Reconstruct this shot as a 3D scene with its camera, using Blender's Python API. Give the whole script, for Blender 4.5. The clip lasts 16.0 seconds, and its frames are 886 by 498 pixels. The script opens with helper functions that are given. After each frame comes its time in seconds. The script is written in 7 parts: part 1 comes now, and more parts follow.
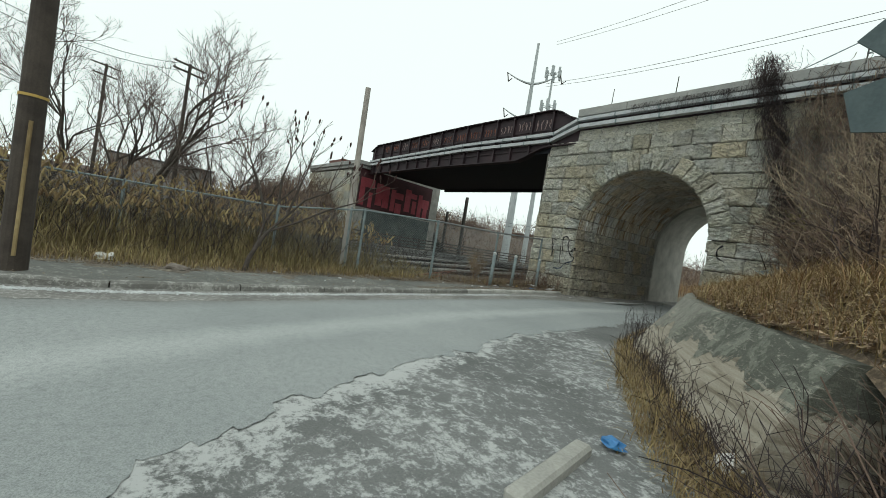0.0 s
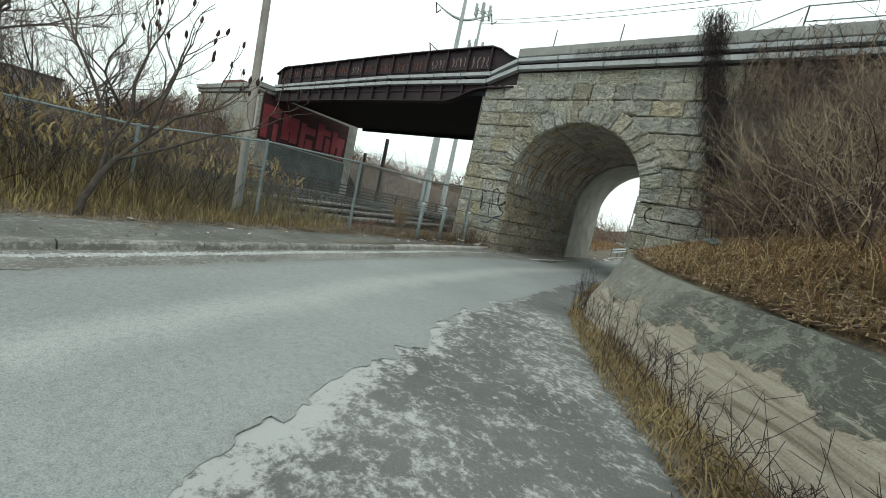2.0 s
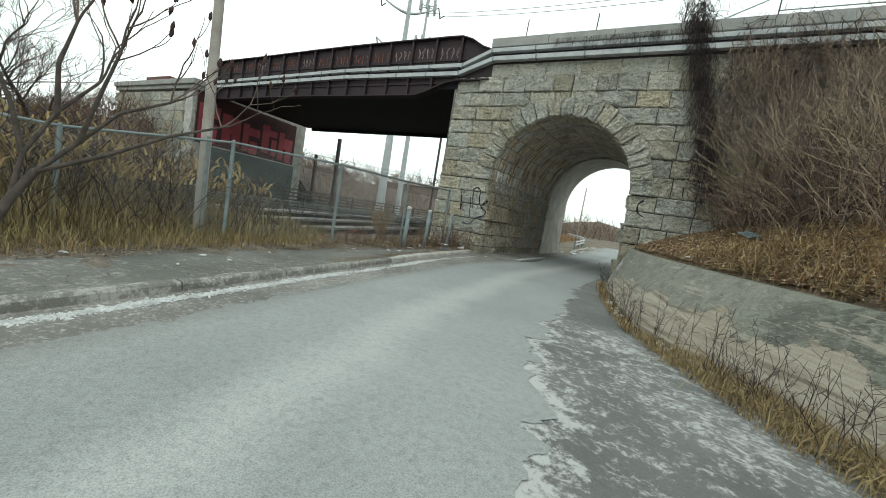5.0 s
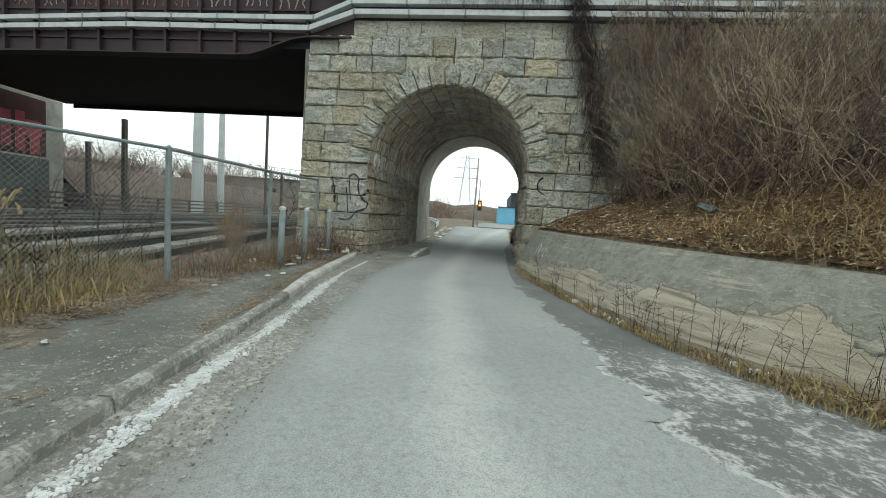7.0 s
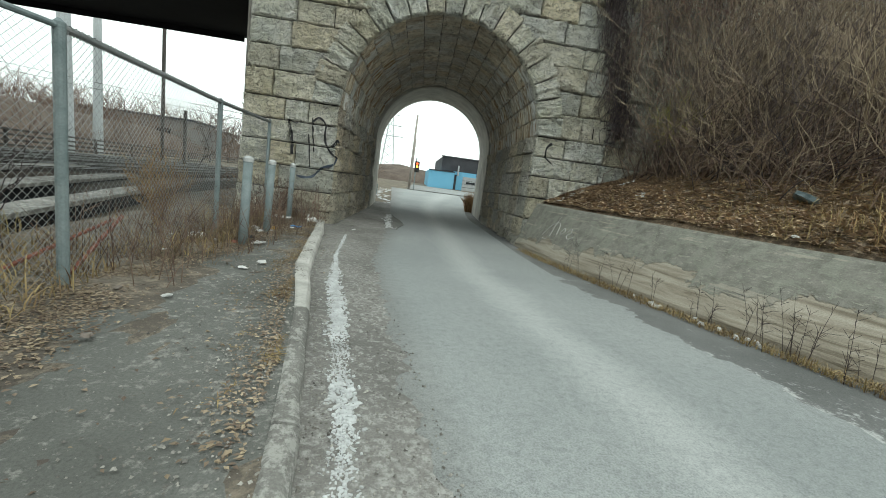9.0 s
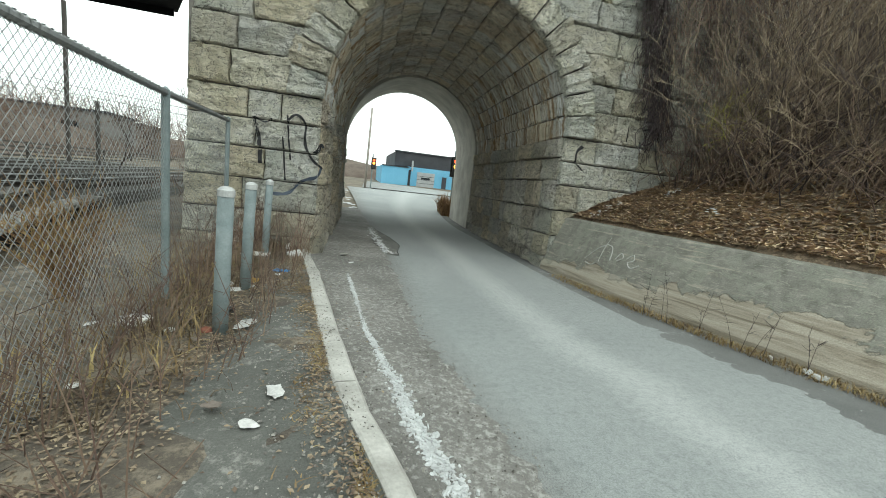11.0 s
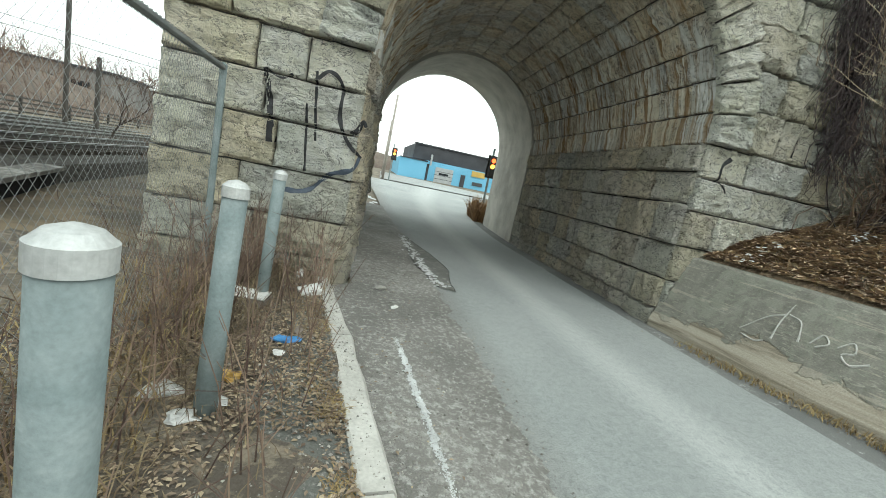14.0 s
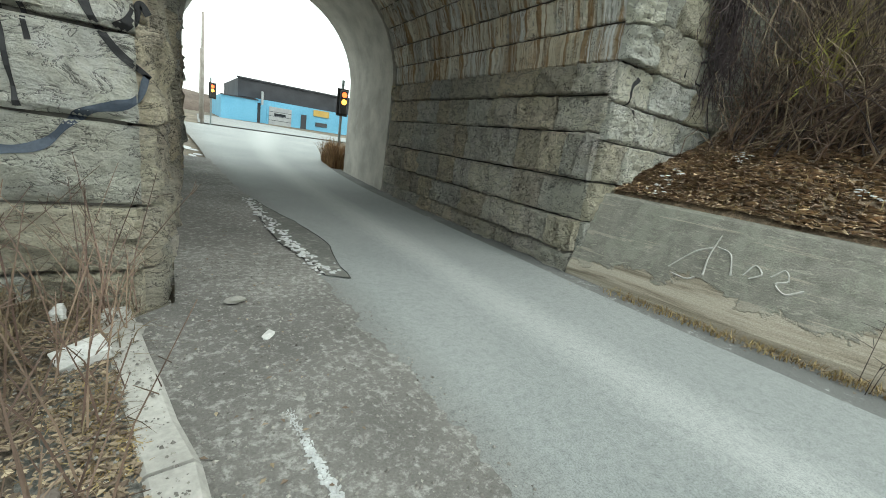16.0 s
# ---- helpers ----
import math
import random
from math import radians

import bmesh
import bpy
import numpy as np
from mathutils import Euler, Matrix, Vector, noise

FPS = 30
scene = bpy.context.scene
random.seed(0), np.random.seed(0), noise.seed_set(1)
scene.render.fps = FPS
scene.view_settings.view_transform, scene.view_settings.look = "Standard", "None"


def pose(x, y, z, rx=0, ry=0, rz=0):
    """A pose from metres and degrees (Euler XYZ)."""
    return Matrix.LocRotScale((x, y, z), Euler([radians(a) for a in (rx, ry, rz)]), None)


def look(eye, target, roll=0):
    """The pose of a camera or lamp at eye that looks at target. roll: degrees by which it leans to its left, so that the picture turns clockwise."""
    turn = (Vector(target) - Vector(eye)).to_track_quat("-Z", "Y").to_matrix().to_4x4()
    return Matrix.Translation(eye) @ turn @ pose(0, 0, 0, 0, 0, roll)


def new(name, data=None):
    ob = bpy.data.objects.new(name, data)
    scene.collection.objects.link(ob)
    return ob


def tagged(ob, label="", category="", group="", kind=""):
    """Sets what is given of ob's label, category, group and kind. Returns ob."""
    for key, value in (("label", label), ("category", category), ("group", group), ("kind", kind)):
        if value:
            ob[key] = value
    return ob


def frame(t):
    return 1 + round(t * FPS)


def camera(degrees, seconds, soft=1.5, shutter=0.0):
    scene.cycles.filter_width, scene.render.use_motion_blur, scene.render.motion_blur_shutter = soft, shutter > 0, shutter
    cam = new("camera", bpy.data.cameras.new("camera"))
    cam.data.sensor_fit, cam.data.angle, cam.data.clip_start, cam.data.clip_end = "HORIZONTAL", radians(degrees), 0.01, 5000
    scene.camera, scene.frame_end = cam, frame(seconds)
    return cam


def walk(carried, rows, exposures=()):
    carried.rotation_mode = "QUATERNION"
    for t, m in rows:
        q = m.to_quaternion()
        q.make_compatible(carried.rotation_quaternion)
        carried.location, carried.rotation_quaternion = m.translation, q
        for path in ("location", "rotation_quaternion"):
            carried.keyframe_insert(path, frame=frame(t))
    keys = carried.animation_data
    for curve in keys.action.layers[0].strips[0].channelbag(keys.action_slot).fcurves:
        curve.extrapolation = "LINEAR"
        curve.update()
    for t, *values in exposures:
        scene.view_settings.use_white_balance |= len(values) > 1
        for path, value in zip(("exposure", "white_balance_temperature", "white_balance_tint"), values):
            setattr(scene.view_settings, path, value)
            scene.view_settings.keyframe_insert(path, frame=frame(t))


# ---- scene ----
cam = camera(96.2, 16.0, soft=0.9)
PATH = [
    (0, (7.71, -16.59, 1.345), (6.161, -15.326, 1.312), 9.1),
    (0.5, (7.202, -16.349, 1.36), (5.833, -14.891, 1.378), 10.2),
    (1, (6.795, -16.052, 1.349), (5.47, -14.554, 1.335), 8.5),
    (1.5, (6.293, -15.836, 1.309), (5.064, -14.267, 1.134), 10.5),
    (2, (6.101, -15.656, 1.35), (4.9, -14.072, 1.134), 12.2),
    (2.5, (6.078, -15.632, 1.383), (4.806, -14.103, 1.176), 11.4),
    (3, (6.06, -15.632, 1.357), (4.921, -13.995, 1.207), 11.7),
    (3.2, (6.041, -15.615, 1.346), (4.901, -13.986, 1.134), 11.7),
    (5.3, (3.699, -15.338, 1.222), (2.802, -13.557, 1.075), 8.0),
    (5.5, (3.397, -15.136, 1.276), (2.677, -13.274, 1.157), 7.9),
    (6, (2.665, -14.629, 1.291), (2.227, -12.685, 1.124), 5.2),
    (6.5, (1.969, -14.064, 1.278), (1.8, -12.071, 1.243), 5.0),
    (7, (1.335, -13.482, 1.277), (1.112, -11.5, 1.12), 3.9),
    (7.5, (0.647, -12.971, 1.292), (0.647, -10.977, 1.138), 5.5),
    (8, (0.091, -12.395, 1.243), (0.083, -10.411, 0.994), 5.9),
    (8.5, (-0.428, -11.884, 1.214), (-0.388, -9.917, 0.852), 8.3),
    (8.7, (-0.65, -11.637, 1.202), (-0.525, -9.665, 0.891), 8.8),
    (10.8, (-2.238, -9.01, 1.505), (-1.818, -7.083, 1.173), 4.8),
    (11, (-2.319, -8.756, 1.51), (-1.842, -6.839, 1.199), 6.5),
    (11.5, (-2.488, -8.229, 1.548), (-2.012, -6.334, 1.122), 7.0),
    (12, (-2.641, -7.672, 1.575), (-1.912, -5.826, 1.329), 10.0),
    (12.5, (-2.631, -7.158, 1.582), (-2.042, -5.254, 1.41), 7.6),
    (13, (-2.748, -6.688, 1.496), (-2.069, -4.821, 1.264), 14.9),
    (13.5, (-2.832, -6.198, 1.483), (-2.182, -4.328, 1.201), 15.3),
    (14, (-2.865, -5.712, 1.518), (-2.41, -3.794, 1.183), 11.7),
    (14.5, (-2.958, -5.185, 1.47), (-2.381, -3.312, 1.072), 11.9),
    (15, (-2.883, -4.692, 1.454), (-2.325, -2.819, 1.027), 6.3),
    (15.5, (-2.802, -4.217, 1.458), (-1.936, -2.437, 1.167), 3.7),
    (16, (-2.776, -3.834, 1.412), (-1.656, -2.251, 0.921), 8.7),
]
walk(cam, [(t, look(eye, target, roll)) for t, eye, target, roll in PATH],
     exposures=[(0,-0.24),(0.5,-0.44),(1.0,-0.6),(1.5,-0.5),(2.0,-0.1),(2.5,0.08),(3.2,0.2),(5.5,0.06),(7,0.16),(8.6,0.2),(11,0.48),(12.5,0.66),(16,0.78)])

# ---------- light ----------
world = bpy.data.worlds.new("overcast_sky")
scene.world = world
world.use_nodes = True
wn, wl = world.node_tree.nodes, world.node_tree.links
wn.clear()
w_out = wn.new("ShaderNodeOutputWorld")
w_bg = wn.new("ShaderNodeBackground")
w_sky = wn.new("ShaderNodeTexSky")
w_sky.sky_type = 'NISHITA'
w_sky.sun_disc = False
w_sky.sun_elevation = radians(35)
w_sky.sun_rotation = radians(150)
w_mix = wn.new("ShaderNodeMixRGB")
w_mix.inputs[0].default_value = 0.94
w_mix.inputs[2].default_value = (9.35, 10.45, 10.0, 1)
wl.new(w_sky.outputs[0], w_mix.inputs[1])
wl.new(w_mix.outputs[0], w_bg.inputs[0])
w_bg.inputs[1].default_value = 0.122
wl.new(w_bg.outputs[0], w_out.inputs[0])

sun = new("sun", bpy.data.lights.new("sun", 'SUN'))
sun.data.energy = 0.5
sun.data.angle = radians(25)
sun.data.color = (0.97, 0.97, 0.9)
sun.matrix_world = look((20, -40, 50), (0, 0, 0))


# ---------- materials ----------
def ramp(nt, fac, stops):
    r = nt.nodes.new("ShaderNodeValToRGB")
    while len(r.color_ramp.elements) < len(stops):
        r.color_ramp.elements.new(0.5)
    for e, (p, c) in zip(r.color_ramp.elements, stops):
        e.position, e.color = p, (*c, 1)
    nt.links.new(fac, r.inputs[0])
    return r.outputs[0]


def nz(nt, vec, scale, detail=6.0, rough=0.6, dist=0.0):
    n = nt.nodes.new("ShaderNodeTexNoise")
    n.inputs["Scale"].default_value, n.inputs["Detail"].default_value = scale, detail
    n.inputs["Roughness"].default_value, n.inputs["Distortion"].default_value = rough, dist
    nt.links.new(vec, n.inputs["Vector"])
    return n.outputs["Fac"]


def stretch(nt, vec, s):
    m = nt.nodes.new("ShaderNodeMapping")
    m.inputs["Scale"].default_value = s
    nt.links.new(vec, m.inputs["Vector"])
    return m.outputs[0]


def mixc(nt, fac, a, b, kind='MIX'):
    m = nt.nodes.new("ShaderNodeMixRGB")
    m.blend_type = kind
    for sock, v in zip(m.inputs, (fac, a, b)):
        if isinstance(v, (int, float)):
            sock.default_value = v
        elif isinstance(v, tuple):
            sock.default_value = (*v, 1)
        else:
            nt.links.new(v, sock)
    return m.outputs[0]


def mth(nt, op, a, b=0.0):
    m = nt.nodes.new("ShaderNodeMath")
    m.operation = op
    for sock, v in zip(m.inputs, (a, b)):
        if isinstance(v, (int, float)):
            sock.default_value = v
        else:
            nt.links.new(v, sock)
    return m.outputs[0]


def start(name):
    m = bpy.data.materials.new(name)
    m.use_nodes = True
    nt = m.node_tree
    bsdf = nt.nodes["Principled BSDF"]
    pos = nt.nodes.new("ShaderNodeNewGeometry").outputs["Position"]
    return m, nt, bsdf, pos


def finish(nt, bsdf, col, rough, height, bump, metal=0.0, dist=0.02):
    nt.links.new(col, bsdf.inputs["Base Color"])
    if isinstance(rough, (int, float)):
        bsdf.inputs["Roughness"].default_value = rough
    else:
        nt.links.new(rough, bsdf.inputs["Roughness"])
    bsdf.inputs["Metallic"].default_value = metal
    if height is not None and bump:
        b = nt.nodes.new("ShaderNodeBump")
        b.inputs["Strength"].default_value, b.inputs["Distance"].default_value = bump, dist
        nt.links.new(height, b.inputs["Height"])
        nt.links.new(b.outputs[0], bsdf.inputs["Normal"])


def vary(nt, col, amount):
    info = nt.nodes.new("ShaderNodeObjectInfo")
    h = nt.nodes.new("ShaderNodeHueSaturation")
    nt.links.new(mth(nt, 'ADD', mth(nt, 'MULTIPLY', info.outputs["Random"], amount), 1 - amount / 2), h.inputs["Value"])
    nt.links.new(col, h.inputs["Color"])
    return h.outputs[0]


def island(nt, col, amount):
    g = nt.nodes.new("ShaderNodeNewGeometry")
    h = nt.nodes.new("ShaderNodeHueSaturation")
    nt.links.new(mth(nt, 'ADD', mth(nt, 'MULTIPLY', g.outputs["Random Per Island"], amount), 1 - amount / 2), h.inputs["Value"])
    nt.links.new(mth(nt, 'ADD', mth(nt, 'MULTIPLY', g.outputs["Random Per Island"], 0.03), 0.485), h.inputs["Hue"])
    nt.links.new(col, h.inputs["Color"])
    return h.outputs[0]


def plain(name, c1, c2, scale=3.0, rough=0.8, bump=0.25, fine=45.0, metal=0.0, var=0.0, isl=0.0, c3=None, dist=0.01):
    m, nt, bsdf, pos = start(name)
    big, small = nz(nt, pos, scale), nz(nt, pos, fine, 4.0)
    stops = [(0.33, c1), (0.66, c2)] + ([(0.78, c3)] if c3 else [])
    col = ramp(nt, big, stops)
    col = mixc(nt, 0.45, col, ramp(nt, small, [(0.3, (0.5, 0.5, 0.5)), (0.7, (1, 1, 1))]), 'MULTIPLY')
    if var:
        col = vary(nt, col, var)
    if isl:
        col = island(nt, col, isl)
    finish(nt, bsdf, col, rough, mth(nt, 'ADD', small, mth(nt, 'MULTIPLY', big, 2.0)), bump, metal, dist)
    return m


def stone_material(name, light, mid, dark, streaks, grain=0.42, bump=1.0):
    m, nt, bsdf, pos = start(name)
    big, med, small = nz(nt, pos, 0.7, 4), nz(nt, pos, 5.5, 8, 0.7, 0.6), nz(nt, pos, 38, 5, 0.7)
    col = ramp(nt, med, [(0.33, dark), (0.45, mid), (0.58, light)])
    patch = nz(nt, pos, 1.7, 6, 0.65, 0.8)
    col = mixc(nt, ramp(nt, patch, [(0.44, (0, 0, 0)), (0.58, (0.4, 0.4, 0.4))]), col, (0.82, 0.79, 0.60) if not streaks else (0.62, 0.47, 0.29))
    col = mixc(nt, ramp(nt, big, [(0.46, (0, 0, 0)), (0.6, (0.4, 0.4, 0.4))]), col, (0.52, 0.55, 0.48))
    col = mixc(nt, grain, col, ramp(nt, small, [(0.34, (0.35, 0.35, 0.35)), (0.52, (1, 1, 1))]), 'MULTIPLY')
    vein = nz(nt, stretch(nt, pos, (1.2, 1.2, 2.6)), 4.5, 8, 0.75, 1.8)
    col = mixc(nt, ramp(nt, vein, [(0.34, (0.7, 0.7, 0.7)), (0.39, (0, 0, 0))]), col, (0.15, 0.14, 0.12))
    crack = mth(nt, 'ABSOLUTE', mth(nt, 'SUBTRACT', nz(nt, stretch(nt, pos, (1.0, 1.0, 1.8)), 3.6, 6, 0.65, 0.8), 0.5))
    col = mixc(nt, ramp(nt, crack, [(0.004, (0.85, 0.85, 0.85)), (0.013, (0, 0, 0))]), col, (0.07, 0.066, 0.06))
    if streaks:
        sep = nt.nodes.new("ShaderNodeSeparateXYZ")
        nt.links.new(pos, sep.inputs[0])
        high = ramp(nt, mth(nt, 'MULTIPLY', mth(nt, 'ADD', sep.outputs[2], mth(nt, 'MULTIPLY', big, 1.6)), 0.1), [(0.23, (0, 0, 0)), (0.31, (1, 1, 1)), (0.56, (1, 1, 1)), (0.62, (0.3, 0.3, 0.3))])
        run2 = nz(nt, stretch(nt, pos, (0.6, 2.6, 0.16)), 2.1, 5, 0.65)
        col = mixc(nt, mth(nt, 'MULTIPLY', ramp(nt, run2, [(0.49, (0, 0, 0)), (0.58, (0.8, 0.8, 0.8))]), high), col, (0.36, 0.20, 0.06))
        run = nz(nt, stretch(nt, pos, (0.6, 4.6, 0.14)), 2.6, 5, 0.65)
        col = mixc(nt, mth(nt, 'MULTIPLY', ramp(nt, run, [(0.50, (0, 0, 0)), (0.56, (0.9, 0.9, 0.9))]), high), col, (0.93, 0.92, 0.87))
        run3 = nz(nt, stretch(nt, pos, (1.0, 1.6, 0.35)), 1.3, 6, 0.7, 0.3)
        col = mixc(nt, ramp(nt, run3, [(0.33, (0.5, 0.5, 0.5)), (0.42, (0, 0, 0))]), col, (0.16, 0.15, 0.135))
    info = nt.nodes.new("ShaderNodeObjectInfo")
    tone = ramp(nt, info.outputs["Random"], [(0.0, (0.74, 0.74, 0.74)), (0.2, (0.95, 0.97, 1.0)), (0.45, (1.0, 0.98, 0.93)), (0.6, (0.98, 0.90, 0.76)), (0.75, (0.76, 0.72, 0.66)), (1.0, (1.0, 1.0, 0.97))])
    col = mixc(nt, 1.0, col, tone, 'MULTIPLY')
    rock = nz(nt, stretch(nt, pos, (1.0, 1.0, 2.2)), 9.0, 6, 0.7, 1.0)
    finish(nt, bsdf, col, 0.9, mth(nt, 'ADD', mth(nt, 'ADD', mth(nt, 'MULTIPLY', med, 2.5), mth(nt, 'MULTIPLY', rock, 2.0)), mth(nt, 'ADD', mth(nt, 'MULTIPLY', small, 0.35), mth(nt, 'ADD', mth(nt, 'MULTIPLY', vein, 2.0), ramp(nt, crack, [(0.0, (0, 0, 0)), (0.03, (0.6, 0.6, 0.6))])))), bump, 0, 0.09)
    return m


def frost_material(name, base1, base2, frost, lo, hi, scale=2.4, band=False, mottle=0.0):
    m, nt, bsdf, pos = start(name)
    big, med, small = nz(nt, pos, scale, 9, 0.72, 0.4), nz(nt, pos, 0.6, 3), nz(nt, pos, 70, 4, 0.75)
    col = ramp(nt, med, [(0.35, base1), (0.65, base2)])
    col = mixc(nt, 0.6, col, ramp(nt, small, [(0.3, (0.4, 0.4, 0.4)), (0.62, (1, 1, 1))]), 'MULTIPLY')
    both = mth(nt, 'ADD', big, mth(nt, 'MULTIPLY', mth(nt, 'SUBTRACT', med, 0.5), 0.35))
    if band:
        uv = nt.nodes.new("ShaderNodeUVMap")
        sep = nt.nodes.new("ShaderNodeSeparateXYZ")
        nt.links.new(uv.outputs[0], sep.inputs[0])
        rim = ramp(nt, sep.outputs[0], [(0.0, (1, 1, 1)), (0.045, (1, 1, 1)), (0.1, (0.3, 0.3, 0.3)), (0.85, (0, 0, 0))])
        both = mth(nt, 'ADD', both, mth(nt, 'MULTIPLY', rim, 0.2))
        ps = nt.nodes.new("ShaderNodeSeparateXYZ")
        nt.links.new(pos, ps.inputs[0])
        less = ramp(nt, mth(nt, 'MULTIPLY', mth(nt, 'ADD', ps.outputs[1], 20.0), 0.05), [(0.45, (0, 0, 0)), (0.75, (1, 1, 1))])
        both = mth(nt, 'SUBTRACT', both, mth(nt, 'MULTIPLY', less, 0.13))
        wide = nz(nt, pos, 0.28, 2)
        both = mth(nt, 'ADD', both, mth(nt, 'MULTIPLY', mth(nt, 'SUBTRACT', wide, 0.5), 0.35))
    if mottle:
        mott = nz(nt, pos, 19, 8, 0.78)
        both = mth(nt, 'ADD', both, mth(nt, 'MULTIPLY', mth(nt, 'SUBTRACT', mott, 0.5), mottle))
    col = mixc(nt, ramp(nt, both, [(lo, (0, 0, 0)), (hi, (0.85, 0.85, 0.85))]), col, frost)
    finish(nt, bsdf, col, 0.85, mth(nt, 'ADD', small, mth(nt, 'MULTIPLY', big, 1.5)), 0.6, 0, 0.015)
    return m


M = {}
M["stone"] = stone_material("rock_faced_limestone", (0.94, 0.92, 0.84), (0.84, 0.82, 0.73), (0.50, 0.48, 0.42), False, 0.2, 0.9)
M["vault"] = stone_material("tunnel_stone", (0.94, 0.90, 0.82), (0.86, 0.81, 0.73), (0.50, 0.45, 0.39), True, 0.22, 0.7)
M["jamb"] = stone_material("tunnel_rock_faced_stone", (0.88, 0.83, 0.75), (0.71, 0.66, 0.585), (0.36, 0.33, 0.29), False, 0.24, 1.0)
M["mortar"] = plain("old_mortar", (0.13, 0.12, 0.105), (0.24, 0.23, 0.20), 4)
M["concrete"] = plain("weathered_concrete", (0.27, 0.265, 0.24), (0.44, 0.43, 0.39), 1.6, 0.9, 0.25, 40, c3=(0.42, 0.41, 0.37))
M["kerbpale"] = plain("pale_worn_kerb", (0.36, 0.35, 0.32), (0.60, 0.59, 0.55), 2.6, 0.9, 0.4, 34)
M["liner"] = plain("tunnel_concrete", (0.38, 0.36, 0.32), (0.58, 0.56, 0.50), 1.2, 0.9, 0.3, 30)
M["coping"] = plain("coping_concrete", (0.28, 0.29, 0.28), (0.42, 0.42, 0.4), 1.4, 0.9, 0.3, 30)
M["kerbdirt"] = frost_material("dirty_kerb_concrete", (0.17, 0.165, 0.15), (0.25, 0.245, 0.225), (0.42, 0.415, 0.385), 0.5, 0.62, 5.0, False, 0.9)
M["brick"] = plain("reddish_brick", (0.12, 0.05, 0.042), (0.19, 0.085, 0.07), 2.5, 0.9, 0.4, 30)
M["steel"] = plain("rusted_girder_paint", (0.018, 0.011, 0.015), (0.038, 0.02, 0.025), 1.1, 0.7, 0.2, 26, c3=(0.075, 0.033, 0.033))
# one near-black colour for the deck underside and the trough sides
M["soffit"] = plain("near_black_flat", (0.006, 0.008, 0.012), (0.010, 0.012, 0.017), 1.1, 0.9, 0.2, 26)
M["duct"] = plain("grey_duct_paint", (0.42, 0.45, 0.47), (0.56, 0.58, 0.59), 2.2, 0.6, 0.1, 30)
M["galv"] = plain("galvanised_steel", (0.17, 0.22, 0.225), (0.27, 0.32, 0.325), 5.0, 0.75, 0.15, 60, metal=0.1)
M["galvcap"] = plain("pale_steel_cap", (0.48, 0.5, 0.5), (0.6, 0.61, 0.6), 6.0, 0.5, 0.1, 60, metal=0.2)
M["darksteel"] = plain("dark_post_steel", (0.04, 0.035, 0.03), (0.08, 0.07, 0.06), 3.0, 0.7, 0.2, 40)
M["wire"] = plain("dull_fence_wire", (0.22, 0.235, 0.235), (0.34, 0.355, 0.35), 3.0, 0.7, 0, 60)
M["tanstem"] = plain("tan_dead_stems", (0.17, 0.125, 0.085), (0.40, 0.315, 0.22), 1.2, 0.9, 0, 20, isl=0.7)
M["pylon"] = plain("pylon_galvanised", (0.40, 0.44, 0.45), (0.52, 0.56, 0.57), 0.6, 0.6, 0.05, 12)
M["rail"] = plain("rail_steel", (0.34, 0.36, 0.36), (0.48, 0.5, 0.49), 2.0, 0.45, 0.1, 30, metal=0.2)
M["sleeper"] = plain("sleeper_timber", (0.06, 0.05, 0.04), (0.11, 0.095, 0.08), 4.0, 0.9, 0.4, 40)
M["ballast"] = plain("ballast_gravel", (0.06, 0.055, 0.05), (0.15, 0.14, 0.12), 9.0, 0.95, 1.0, 60, dist=0.04)
M["pole"] = plain("weathered_pole_wood", (0.30, 0.275, 0.245), (0.44, 0.41, 0.37), 2.0, 0.9, 0.3, 50)
M["darkpole"] = plain("dark_pole_wood", (0.045, 0.035, 0.028), (0.085, 0.068, 0.055), 2.5, 0.9, 0.4, 50)
M["bark"] = plain("grey_brown_bark", (0.05, 0.04, 0.034), (0.11, 0.09, 0.075), 8.0, 0.9, 0.5, 60)
M["twig"] = plain("bare_twigs", (0.075, 0.055, 0.047), (0.15, 0.115, 0.095), 2.0, 0.9, 0, 30, isl=0.6)
M["vine"] = plain("vine_stems", (0.09, 0.06, 0.047), (0.25, 0.17, 0.125), 1.4, 0.9, 0, 20, isl=0.9)
M["darkvine"] = plain("dark_vine_stems", (0.025, 0.018, 0.02), (0.06, 0.042, 0.04), 1.4, 0.9, 0, 20, isl=0.6)
M["yellowtwig"] = plain("yellow_lichen_twigs", (0.26, 0.25, 0.05), (0.38, 0.35, 0.09), 2.0, 0.9, 0, 30, isl=0.4)
M["straw"] = plain("dry_straw_grass", (0.20, 0.135, 0.06), (0.40, 0.30, 0.15), 1.1, 0.85, 0, 20, isl=0.7)
M["reed"] = plain("dry_brown_reeds", (0.15, 0.115, 0.05), (0.35, 0.275, 0.13), 0.9, 0.85, 0, 20, isl=0.8)
M["rustgrass"] = plain("rusty_dead_grass", (0.21, 0.115, 0.052), (0.38, 0.235, 0.12), 1.2, 0.85, 0, 20, isl=0.8)
M["darkgrass"] = plain("dark_dead_grass", (0.085, 0.065, 0.04), (0.23, 0.17, 0.105), 1.6, 0.9, 0, 20, isl=0.9)
M["leaf"] = plain("dead_leaves", (0.28, 0.195, 0.125), (0.60, 0.45, 0.315), 1.6, 0.8, 0.1, 30, isl=1.0)
M["vergeleaf"] = plain("trodden_leaves", (0.16, 0.115, 0.075), (0.38, 0.30, 0.215), 1.6, 0.85, 0.1, 30, isl=1.0)
